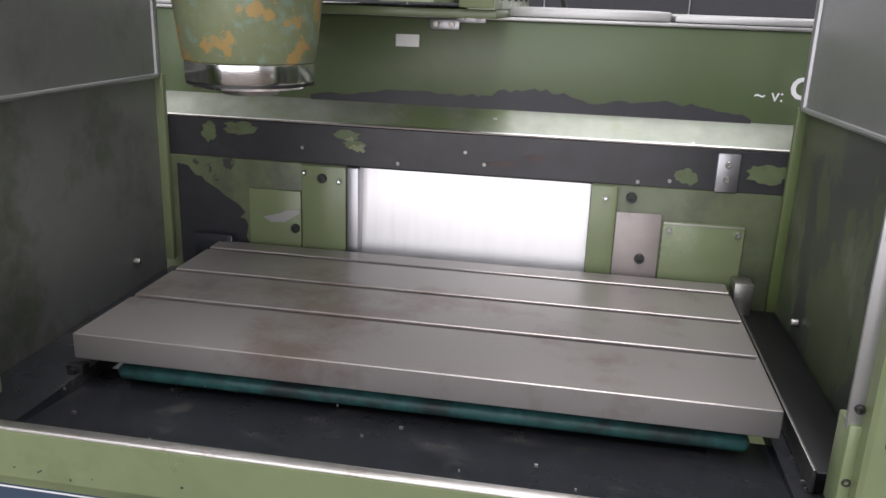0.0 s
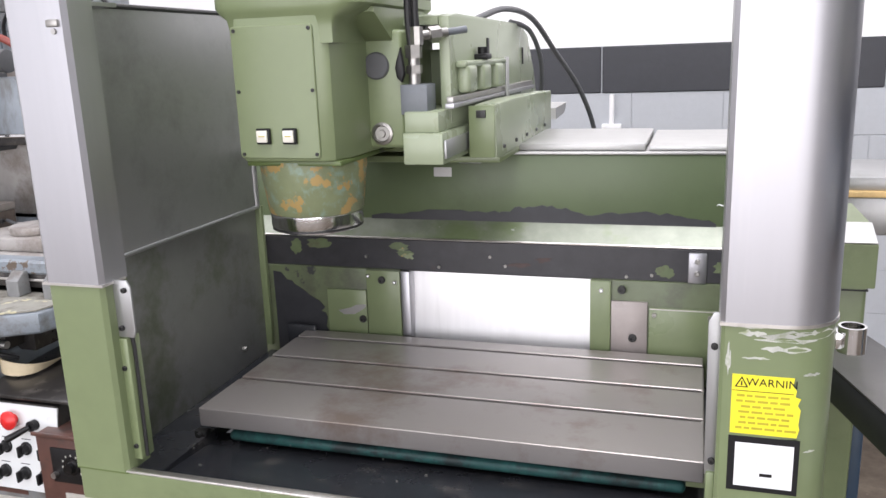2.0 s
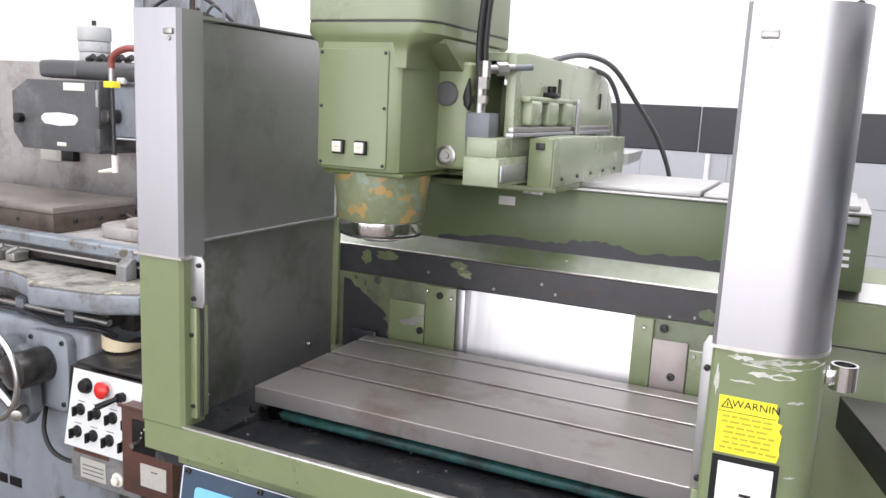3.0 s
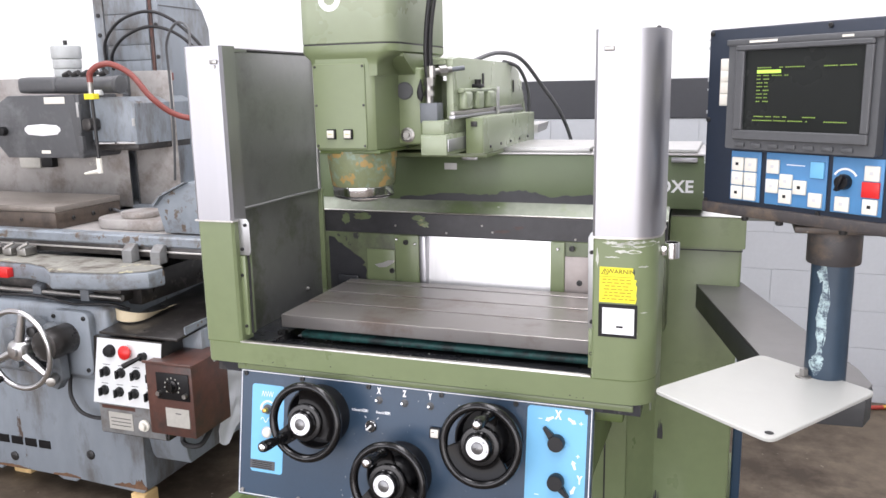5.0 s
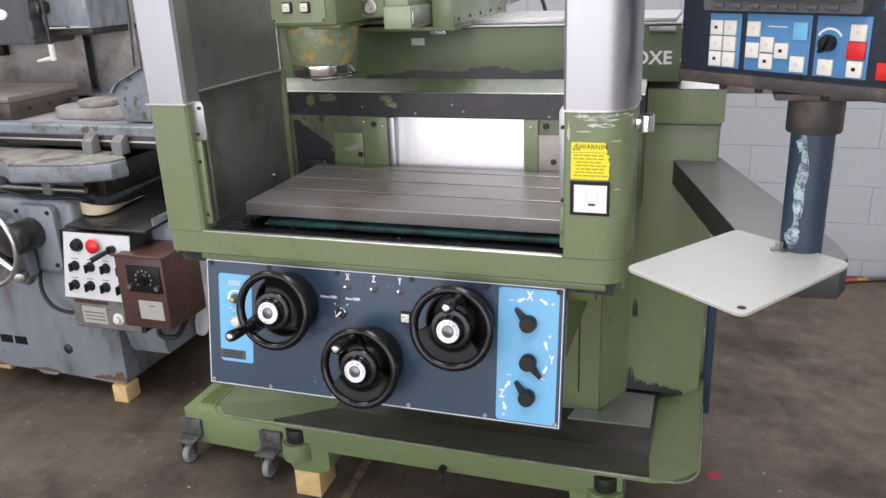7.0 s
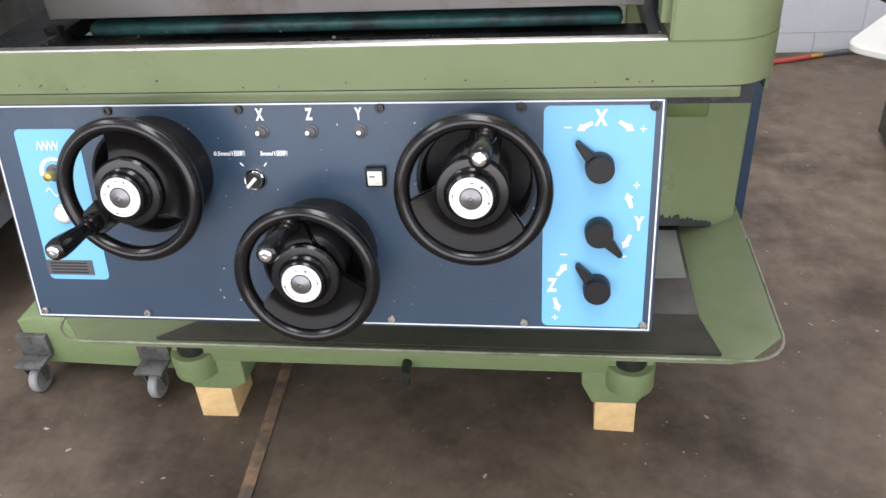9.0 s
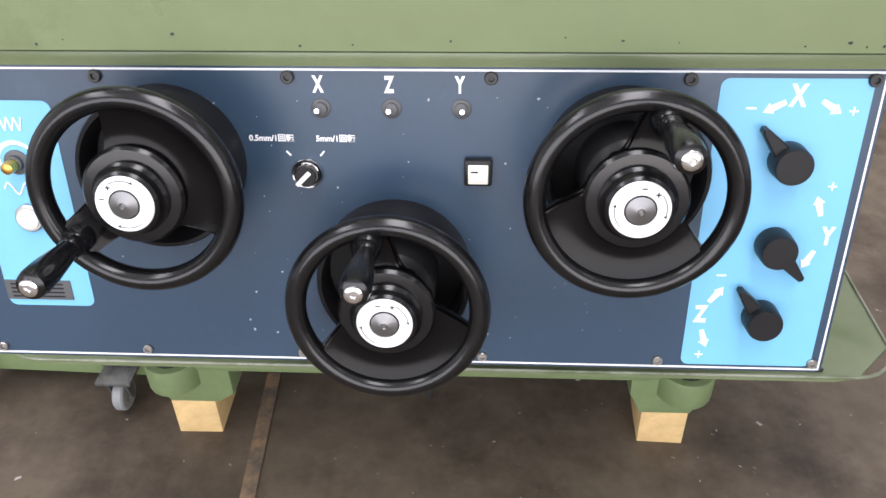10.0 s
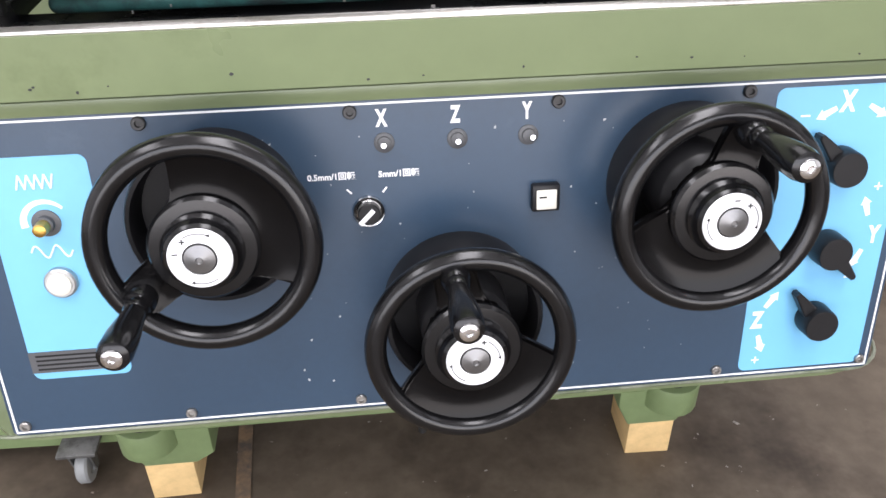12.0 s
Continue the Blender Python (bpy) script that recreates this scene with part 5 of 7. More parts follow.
    btn = part("push_button", on_panel(box(0.0705, 0.0965, -0.010, 0, 0.208, 0.234, 0.002)), BLACK_MATT, panel, "square push button with a pale cap")
    part("cap", on_panel(box(0.0740, 0.0930, -0.0125, -0.010, 0.2110, 0.2300, 0.0012)), IVORY, btn)
    part("cap_mark", on_panel(box(0.0765, 0.0835, -0.0129, -0.0125, 0.2225, 0.2242)), BLACK_MATT, btn)
    part("cap_mark", on_panel(box(0.0765, 0.0905, -0.0129, -0.0125, 0.2195, 0.2200)), PALE_INK, btn)
    part("cap_mark", on_panel(box(0.0765, 0.0885, -0.0129, -0.0125, 0.2145, 0.2155)), PALE_INK, btn)
    # specks of chipped paint
    random.seed(23)
    base = bmesh.new()
    v = [base.verts.new((0.001 * math.cos(i * 1.047) * (1.3 if i % 2 else 0.8), -0.0003, 0.001 * math.sin(i * 1.047))) for i in range(6)]
    w = [base.verts.new(q.co + Vector((0, 0.0008, 0))) for q in v]
    base.faces.new(v)
    base.faces.new(w[::-1])
    for i in range(6):
        base.faces.new((v[i], v[(i + 1) % 6], w[(i + 1) % 6], w[i]))
    bmesh.ops.recalc_face_normals(base, faces=base.faces)
    me = mesh_of("paint_speck", base, SPECK, 0)
    for k in range(90):
        x = random.uniform(-0.30, 0.29)
        s = random.choice((0.35, 0.45, 0.5, 0.6, 0.8, 1.1))
        ob = new("paint_speck", me)
        ob.parent = panel
        ob.matrix_basis = PM @ pose(x, 0, random.uniform(0.03, 0.295), 0, random.uniform(0, 180), 0) @ Matrix.Diagonal((s * random.uniform(0.6, 1.6), 1, s, 1))
    # jog knobs on the right field
    for s, x, w, turn in (("X", 0.366, 0.235, -42), ("Y", 0.368, 0.149, 138), ("Z", 0.368, 0.069, -38)):
        k = part("jog_knob", lathe([(0.0175, 0), (0.0182, 0.004), (0.0175, 0.022), (0.0165, 0.024), (0.0001, 0.024)], at(x, w), out, 36), BLACK_MATT, panel, "black knob with a long pointer")
        pt = prism([(-0.0085, 0.010), (-0.0032, 0.042), (0.0, 0.044), (0.0032, 0.042), (0.0085, 0.010)], "y", -0.017, -0.004, 0.0012, 1)
        part("pointer", pt, BLACK_MATT, k, at=PM @ pose(x, 0, w) @ pose(0, 0, 0, 0, turn, 0))

    def arrow(x, w, ang, ln=0.021):
        b = prism([(-0.0022, 0), (0.0022, 0), (0.0032, ln * 0.62), (0.0058, ln * 0.62), (0, ln), (-0.0052, ln * 0.62), (-0.0032, ln * 0.62)], "y", -0.0012, -0.0006)
        part("arrow", b, WHITE, panel, at=PM @ pose(x, 0, w) @ pose(0, 0, 0, 0, ang, 0))
    letters("X", 0.366, 0.294, 0.027, d=0.0008, bold=0.0011, narrow=0.66)
    letters("Y", 0.418, 0.157, 0.025, d=0.0008, bold=0.0011, narrow=0.66)
    letters("Z", 0.310, 0.068, 0.026, d=0.0008, bold=0.0011, narrow=0.66)
    arrow(0.356, 0.289, -118)
    arrow(0.388, 0.290, 122)
    arrow(0.4075, 0.179, -18)
    arrow(0.4085, 0.142, 205)
    arrow(0.3165, 0.083, 35)
    arrow(0.3135, 0.050, 162)
    for x, w in ((0.4165, 0.280), (0.4125, 0.208), (0.3145, 0.0195)):
        letters("+", x, w, 0.017, d=0.0008)
    for x, w in ((0.3265, 0.283), (0.400, 0.112), (0.3245, 0.1135)):
        part("minus", on_panel(box(x - 0.0045, x + 0.0045, -0.0012, -0.0006, w - 0.0008, w + 0.0008)), WHITE, panel)
    for x, w, turn, face in ((-0.211, 0.228, 233, -55), (0.216, 0.229, 14, 25), (0.003, 0.116, -11, 5)):
        handwheel(x, w, turn, face)


control_panel()

# ---- timber blocks, coolant tank ----


def timber(x, y, turn, label):
    b = thing("timber_block", (x, y, 0), label, "block", "timber blocks under machines")
    part("block", box(-0.046, 0.046, -0.046, 0.075, 0, 0.0955, 0.002), PINE, b, at=pose(x, y, 0, 0, 0, turn))
    return b


for x_, y_, t_ in ((-0.502, 0.556, 1), (0.463, 0.561, -2), (-0.50, 1.12, 0), (0.46, 1.12, 2)):
    timber(x_, y_, t_, "sawn pale pine block under the machine foot")


def coolant_tank():
    t = thing("coolant_tank", (-0.86, 0.75, 0), "green sheet coolant tank on small castors beside the machine", "coolant tank")
    part("tank_body", prism([(-1.06, 0.062), (-0.64, 0.05), (-0.63, 0.195), (-1.03, 0.21), (-1.075, 0.195)], "y", 0.66, 1.3, 0.006), GREEN_CAST, t)
    part("tank_lid", box(-1.02, -0.7, 0.69, 1.28, 0.2, 0.214, 0.004), GREEN_DARK, t)
    for x, y in ((-1.045, 0.625), (-0.715, 0.62), (-1.045, 1.27), (-0.715, 1.27)):
        c = part("castor", box(x - 0.038, x + 0.038, y - 0.03, y + 0.05, 0.088, 0.097, 0.002), DIRTY_STEEL, t, "steel castor with a grey wheel")
        for dx in (-0.022, 0.018):
            part("fork_cheek", prism([(y - 0.022, 0.088), (y + 0.022, 0.088), (y + 0.008, 0.03), (y - 0.006, 0.03)], "x", x + dx, x + dx + 0.004), DIRTY_STEEL, c)
        part("wheel", lathe([(0.018, -0.012), (0.033, -0.012), (0.037, -0.008), (0.037, 0.008), (0.033, 0.012), (0.018, 0.012), (0.016, 0.009), (0.001, 0.009)], (x, y, 0.0375), (1, 0, 0), 28), CASTOR, c)
        part("bracket", box(x - 0.042, x + 0.042, y + 0.02, y + 0.06, 0.0975, 0.16, 0.002), DIRTY_STEEL, t)


DIRTY_STEEL = material("dirty_steel", (0.14, 0.14, 0.135), 0.5, 0.4, vary=0.2, grain=40, bump=0.02, dirt=(0.06, 0.06, 0.055), dirt_at=0.48, dirt_scale=12)
CASTOR = material("grey_castor_rubber", (0.26, 0.27, 0.27), 0.5, vary=0.12, bump=0.01, dirt=(0.15, 0.15, 0.15))
ORIGIN = pose(0.027, -0.04, 0)
coolant_tank()
ORIGIN = Matrix.Identity(4)

# ---- operator console on its swing arm ----


def console():
    c = thing("operator_console", (0.86, 0.05, 1.15), "navy operator console with a screen on a scuffed pole", "console")
    # arm and pole
    plan = [(0.60, 0.86), (0.74, 0.86), (0.861, 0.463), (0.96, 0.15), (0.973, 0.065), (0.955, 0.02), (0.82, 0.01), (0.79, 0.06), (0.770, 0.20)]
    part("swing_arm", prism(plan, "z", 1.064, 1.131, 0.004), ARM, c, "dark steel swing arm")
    part("arm_top", prism([(0.003 + x * 0.9965, 0.004 + y * 0.99) for x, y in plan], "z", 1.1312, 1.1355, 0.001), ARM_TOP, c)
    px, py = 0.889, 0.08
    part("pole", cyl((px, py, 1.1356), (px, py, 1.46), 0.038, n=36), NAVY_POLE, c, "scuffed navy pole")
    random.seed(3)
    for z0, z1, mid, wide in ((1.155, 1.375, -113, 13), (1.21, 1.33, -101, 5), (1.148, 1.20, -120, 20), (1.335, 1.372, -122, 12)):
        b = bmesh.new()
        n = 20
        rows_ = []
        for k in range(n + 1):
            z = z0 + (z1 - z0) * k / n
            m_ = mid + 3 * math.sin(k * 0.5) - 6 * (1 - k / n)
            h_ = wide * math.sin(math.pi * (k + 0.4) / (n + 0.8)) * random.uniform(0.65, 1.15)
            rows_.append([b.verts.new((px + 0.0383 * math.cos(radians(a)), py + 0.0383 * math.sin(radians(a)), z)) for a in (m_ - h_, m_ - h_ * 0.3, m_ + h_ * 0.4, m_ + h_)])
        for p, q in zip(rows_, rows_[1:]):
            for i in range(3):
                b.faces.new((p[i], p[i + 1], q[i + 1], q[i]))
        part("paint_scrape", b, SCRAPE, c, "pale scraped streak")
    part("pole_collar", lathe([(0.047, 1.37), (0.0485, 1.373), (0.0485, 1.428), (0.047, 1.432)], (px, py, 0), (0, 0, 1), 36), COLLAR, c, "rust-stained collar")
    part("pole_flange", box(px - 0.075, px + 0.085, py - 0.05, py + 0.05, 1.432, 1.445, 0.003), COLLAR, c)
    # tray shelf
    sh = [(0.575, -0.095), (0.778, -0.270), (0.972, 0.010), (0.775, 0.174)]
    pts = []
    for k in range(4):
        p, q, r_ = Vector(sh[k - 1]), Vector(sh[k]), Vector(sh[(k + 1) % 4])
        a, d = q + (p - q).normalized() * 0.022, q + (r_ - q).normalized() * 0.022
        for s in range(5):
            u = s / 4
            pts.append(tuple((1 - u) ** 2 * a + 2 * u * (1 - u) * q + u * u * d))
    shelf = part("tray_shelf", prism(pts, "z", 1.1358, 1.1435, 0.0015, 1), SHELF, c, "pale painted steel shelf")
    part("drain_hole", lathe([(0.006, 1.1438), (0.0075, 1.1441), (0.0001, 1.1441)], (0.777, -0.241, 0), (0, 0, 1), 14), RUBBER, shelf)
    b = cyl((0.849, 0.055, 1.1435), (0.849, 0.055, 1.147), 0.015, n=20)
    cyl((0.849, 0.055, 1.147), (0.849, 0.055, 1.16), 0.0085, n=6, bm=b)
    part("shelf_bolt", b, BOLT, shelf)
    return c


def console_box(c):
    # housing
    x0, x1, yf, z0, z1 = 0.606, 1.128, 0.0, 1.468, 1.812
    part("housing", box(x0 + 0.006, x1 - 0.006, yf + 0.008, yf + 0.13, z0 + 0.004, z1 - 0.004, 0.006), NAVY_CONSOLE, c)
    part("front_plate", box(x0, x1, yf, yf + 0.012, z0, z1, 0.004), NAVY_CONSOLE, c, "navy front plate")
    part("bottom_edge", box(x0 + 0.002, x1 - 0.002, yf - 0.006, yf + 0.05, z0 - 0.012, z0 + 0.010, 0.003), COLLAR, c, "rusty worn bottom edge")
    for x in (x0 + 0.008, 0.857, x1 - 0.008):
        for z in (z0 + 0.012, z1 - 0.008):
            screw_at("screw", (x, yf, z), (0, -1, 0), 0.0045, c, BOLT_DARK)
    for z in (1.64,):
        screw_at("screw", (x0 + 0.006, yf, z), (0, -1, 0), 0.0045, c, BOLT_DARK)
    for x in (0.70, 0.775, 0.9):
        screw_at("screw", (x, yf + 0.01, z0 - 0.013), (0, 0, -1), 0.007, c, BOLT_DARK, 0.008)
    random.seed(31)
    for k in range(9):
        z = random.uniform(z0 + 0.02, z1 - 0.02)
        h, w = random.uniform(0.003, 0.012), random.uniform(0.001, 0.003)
        part("edge_chip", prism([(x0 - 0.0004, z), (x0 + w, z + h * 0.3), (x0 + w * 0.7, z + h * 0.8), (x0 - 0.0004, z + h)], "y", yf - 0.0004, yf + 0.004), SPECK, c)
    # screen
    bez = part("screen_bezel", prism(round_rect(0.670, 0.962, 1.588, 1.786, 0.004), "y", yf - 0.022, yf), GREY, c, "dark grey screen bezel")
    part("bezel_lip", box(0.668, 0.964, yf - 0.028, yf, 1.778, 1.789, 0.002), GREY, bez)
    fr = bmesh.new()
    for dx0, dx1, dz0, dz1 in ((0.690, 0.950, 1.768, 1.778), (0.690, 0.950, 1.606, 1.624), (0.690, 0.708, 1.624, 1.768), (0.936, 0.950, 1.624, 1.768)):
        box(dx0, dx1, yf - 0.030, yf - 0.022, dz0, dz1, 0.002, 1, fr)
    part("screen_frame", fr, GREY, bez)
    b = bmesh.new()
    n = 10
    vs = {}
    for i in range(n + 1):
        for k in range(n + 1):
            u, v = i / n * 2 - 1, k / n * 2 - 1
            vs[i, k] = b.verts.new((0.822 + u * 0.114, yf - 0.0225 - 0.004 * (1 - u * u) * (1 - v * v), 1.696 + v * 0.072))
    for i in range(n):
        for k in range(n):
            b.faces.new((vs[i, k], vs[i + 1, k], vs[i + 1, k + 1], vs[i, k + 1]))
    scr = part("screen", b, GLASS_DARK, bez, "dark curved screen glass with yellow-green text")
    random.seed(21)

    def glow_row(z, words_, x, mat=GLOW_DIM, h=0.0019):
        for w in words_:
            b = bmesh.new()
            for k in range(max(1, round(w / 0.0042))):
                box(x + k * 0.0042, x + k * 0.0042 + 0.0027, yf - 0.0278, yf - 0.0268, z, z + h, bm=b)
            part("text_bar", b, mat, bez)
            x += w + 0.0045
    glow_row(1.7355, (0.029,), 0.737)
    glow_row(1.7355, (0.008, 0.038), 0.781)
    glow_row(1.7355, (0.024, 0.029), 0.866)
    part("cursor_bar", box(0.737, 0.785, yf - 0.0285, yf - 0.027, 1.7265, 1.7325), GLOW, bez, "bright yellow-green cursor bar")
    glow_row(1.7215, (0.008, 0.013, 0.021, 0.008), 0.737)
    for k in range(7):
        glow_row(1.7152 - k * 0.0066, (0.011, 0.008) if k % 3 else (0.009, 0.012), 0.737)
    glow_row(1.6485, (0.020, 0.013, 0.013, 0.010), 0.734)
    glow_row(1.6485, (0.026,), 0.832)
    glow_row(1.6415, (0.040, 0.024, 0.03, 0.004), 0.731)
    glow_row(1.6415, (0.044,), 0.872)
    for k in range(7):
        part("soft_key", box(0.694 + k * 0.0352, 0.694 + k * 0.0352 + 0.020, yf - 0.026, yf - 0.02, 1.5925, 1.6005, 0.0012), GREY, bez)
    part("maker_mark", box(0.718, 0.775, yf - 0.0288, yf - 0.028, 1.7815, 1.7855), IVORY, bez)
    part("maker_mark", box(0.895, 0.915, yf - 0.0288, yf - 0.028, 1.7815, 1.7855), IVORY, bez)
    strip = part("key_strip", box(0.637, 0.664, yf - 0.003, yf, 1.667, 1.756, 0.001), IVORY, c, "column of ivory keys")
    for k in range(4):
        part("key", box(0.639, 0.662, yf - 0.0055, yf - 0.003, 1.669 + k * 0.0218, 1.6895 + k * 0.0218, 0.001), IVORY, strip)
    # lower key fields

    def field(x0_, x1_, z0_, z1_, keys, red=(), light=()):
        f = part("key_field", box(x0_, x1_, yf - 0.003, yf, z0_, z1_, 0.001), FIELD, c, "blue key field")
        for k, (kx, kz, kw, kh) in enumerate(keys):
            mat = RED if k in red else SKY if k in light else IVORY
            key = part("key", box(kx, kx + kw, yf - 0.008, yf - 0.003, kz, kz + kh, 0.0012), mat, f)
            if mat is IVORY:
                part("key_mark", box(kx + kw * 0.35, kx + kw * 0.6, yf - 0.0084, yf - 0.008, kz + kh * 0.4, kz + kh * 0.62), BLACK_MATT if random.random() < 0.3 else PALE_INK, key)
        return f
    s = 0.0255
    field(0.672, 0.738, 1.487, 1.582, [(0.677 + (k % 2) * (s + 0.003), 1.490 + (k // 2) * (s + 0.002), s, s) for k in range(6)])
    field(0.749, 0.871, 1.487, 1.583, [(0.753, 1.545, s, s), (0.753, 1.509, s, s), (0.781, 1.520, s, s), (0.781, 1.492, s, s), (0.809, 1.511, s, s), (0.840, 1.491, s, s), (0.841, 1.543, 0.026, 0.029)], light=(6,))
    f = field(0.880, 0.970, 1.487, 1.583, [(0.890, 1.490, s, s), (0.939, 1.490, s, s), (0.939, 1.546, s, s), (0.936, 1.518, 0.030, 0.0265)], red=(3,))
    d = part("dial", lathe([(0.013, 0), (0.0135, 0.004), (0.012, 0.014), (0.0001, 0.0145)], (0.904, yf - 0.003, 1.541), (0, -1, 0), 24), BLACK_MATT, c, "black override dial")
    part("dial_grip", box(-0.003, 0.003, -0.025, -0.013, -0.015, 0.015, 0.001), BLACK_MATT, d, at=pose(0.904, yf, 1.541, 0, 20, 0))
    part("dial_arc", prism([(0.904 + 0.024 * math.sin(radians(a)), 1.541 + 0.024 * math.cos(radians(a))) for a in range(-60, 61, 10)] + [(0.904 + 0.0205 * math.sin(radians(a)), 1.541 + 0.0205 * math.cos(radians(a))) for a in range(60, -61, -10)], "y", yf - 0.0036, yf - 0.0029), WHITE, c)
    part("key_sign", box(0.792, 0.828, yf - 0.0034, yf - 0.0029, 1.562, 1.5635), WHITE, f)
    field(0.985, 1.085, 1.593, 1.785, [(0.989 + (k % 4) * 0.0238, 1.60 + (k // 4) * 0.0238, s, s) for k in range(24)])
    part("yellow_field", box(0.987, 1.083, yf - 0.0036, yf - 0.003, 1.752, 1.784), YELLOW_FIELD, c)
    st = part("stop_button", lathe([(0.02, 0), (0.02, 0.01), (0.0185, 0.018), (0.012, 0.021), (0.0001, 0.0215)], (1.020, yf, 1.555), (0, -1, 0), 28), IVORY, c, "round pale push button")
    part("red_key", box(0.987, 1.015, yf - 0.008, yf, 1.49, 1.516, 0.0015), RED, c)


SCRAPE = material("pale_blue_scrape", (0.42, 0.55, 0.56), 0.5, vary=0.2, grain=120, bump=0.03, dirt=(0.06, 0.085, 0.115), dirt_at=0.44, dirt_scale=45)
ARM = material("arm_steel", (0.05, 0.052, 0.055), 0.42, vary=0.15, grain=30, bump=0.02, dirt=(0.09, 0.085, 0.08), dirt_scale=5)
ARM_TOP = material("arm_top_sheet", (0.18, 0.176, 0.172), 0.36, 0.4, vary=0.1, grain=20, bump=0.01, dirt=(0.16, 0.15, 0.14), dirt_scale=3)
COLLAR = material("rusty_collar", (0.05, 0.045, 0.045), 0.48, vary=0.2, grain=40, bump=0.03, dirt=(0.105, 0.08, 0.06), dirt_at=0.48, dirt_scale=11, wear=(0.32, 0.29, 0.25), wear_at=0.66, wear_scale=18)
SHELF = material("pale_shelf_paint", (0.45, 0.455, 0.425), 0.36, vary=0.03, grain=25, bump=0.003, dirt=(0.55, 0.54, 0.48), wear=(0.32, 0.30, 0.27), wear_at=0.78, wear_scale=16)
FIELD = material("mid_blue_field", (0.075, 0.225, 0.44), 0.4, vary=0.05, bump=0)
YELLOW_FIELD = material("mustard_field", (0.6, 0.45, 0.06), 0.4, vary=0.04, bump=0)
operator_console = console()
ORIGIN = pose(0.8, 0, 0, 0, 0, -37) @ pose(-0.8, 0, 0)
console_box(operator_console)
ORIGIN = Matrix.Identity(4)

# ---- the surface grinder beside the mill ----
BLUE_PAINT = material("blue_grey_enamel", (0.225, 0.255, 0.285), 0.38, vary=0.1, grain=18, bump=0.012, stretch=(1, 1, 0.35), dirt=(0.115, 0.112, 0.108), dirt_at=0.49, dirt_scale=3.2, wear=(0.085, 0.06, 0.045), wear_at=0.645, wear_scale=8)
BLUE_WORN = material("blue_grey_worn", (0.21, 0.24, 0.268), 0.38, vary=0.12, grain=22, bump=0.015, dirt=(0.11, 0.105, 0.1), dirt_at=0.5, dirt_scale=5, wear=(0.11, 0.085, 0.065), wear_at=0.6, wear_scale=15)
SADDLE_TOP = material("worn_saddle_top", (0.29, 0.285, 0.25), 0.45, vary=0.2, grain=25, bump=0.02, dirt=(0.09, 0.075, 0.06), dirt_at=0.49, dirt_scale=7, wear=(0.5, 0.47, 0.32), wear_at=0.6, wear_scale=8)
GREY_HEAD = material("dark_grey_enamel", (0.075, 0.078, 0.083), 0.5, vary=0.1, grain=30, bump=0.02, dirt=(0.13, 0.135, 0.14), dirt_at=0.5, dirt_scale=2.2)
SPLASH = material("stained_sheet", (0.36, 0.345, 0.33), 0.48, 0.25, vary=0.14, grain=20, bump=0.01, dirt=(0.21, 0.185, 0.165), dirt_at=0.47, dirt_scale=3, wear=(0.45, 0.43, 0.40), wear_at=0.66, wear_scale=6)
CHUCK = material("oily_chuck", (0.085, 0.066, 0.052), 0.36, 0.3, vary=0.2, grain=40, bump=0.015, dirt=(0.045, 0.034, 0.027), dirt_at=0.5, dirt_scale=6)
CHUCK_TOP = material("ground_chuck_top", (0.24, 0.215, 0.19), 0.36, 0.5, vary=0.1, grain=60, bump=0.006, dirt=(0.16, 0.14, 0.12), dirt_at=0.5)
BROWN_BOX = material("brown_rusty_enamel", (0.10, 0.047, 0.037), 0.34, vary=0.25, grain=30, bump=0.02, dirt=(0.05, 0.034, 0.03), dirt_at=0.5, dirt_scale=7, wear=(0.26, 0.22, 0.19), wear_at=0.69, wear_scale=14)
PANEL_WHITE = material("white_panel", (0.68, 0.7, 0.7), 0.35, vary=0.04, grain=30, bump=0.003, dirt=(0.5, 0.5, 0.48), dirt_at=0.62, dirt_scale=8)
CREAM = material("cream_belt", (0.62, 0.53, 0.36), 0.6, vary=0.1, grain=60, bump=0.02, dirt=(0.45, 0.36, 0.22), dirt_scale=12)
ORANGE_HOSE = material("red_brown_hose", (0.21, 0.045, 0.035), 0.42, vary=0.15, grain=60, bump=0.01, dirt=(0.2, 0.05, 0.035))
DARK_WAY = material("oily_dark_way_and_shade", (0.042, 0.039, 0.037), 0.3, 0.4, vary=0.3, grain=30, bump=0.02, dirt=(0.12, 0.11, 0.1), dirt_at=0.55, dirt_scale=8)

RUST = material("rusty_iron", (0.16, 0.085, 0.045), 0.7, vary=0.3, grain=70, bump=0.05, dirt=(0.06, 0.04, 0.03), dirt_at=0.5, dirt_scale=14)

grinder = thing("surface_grinder", (-2.2, 1.4, 0.0), "worn blue-grey surface grinder with silver handwheel and white control panel", "grinding machine")


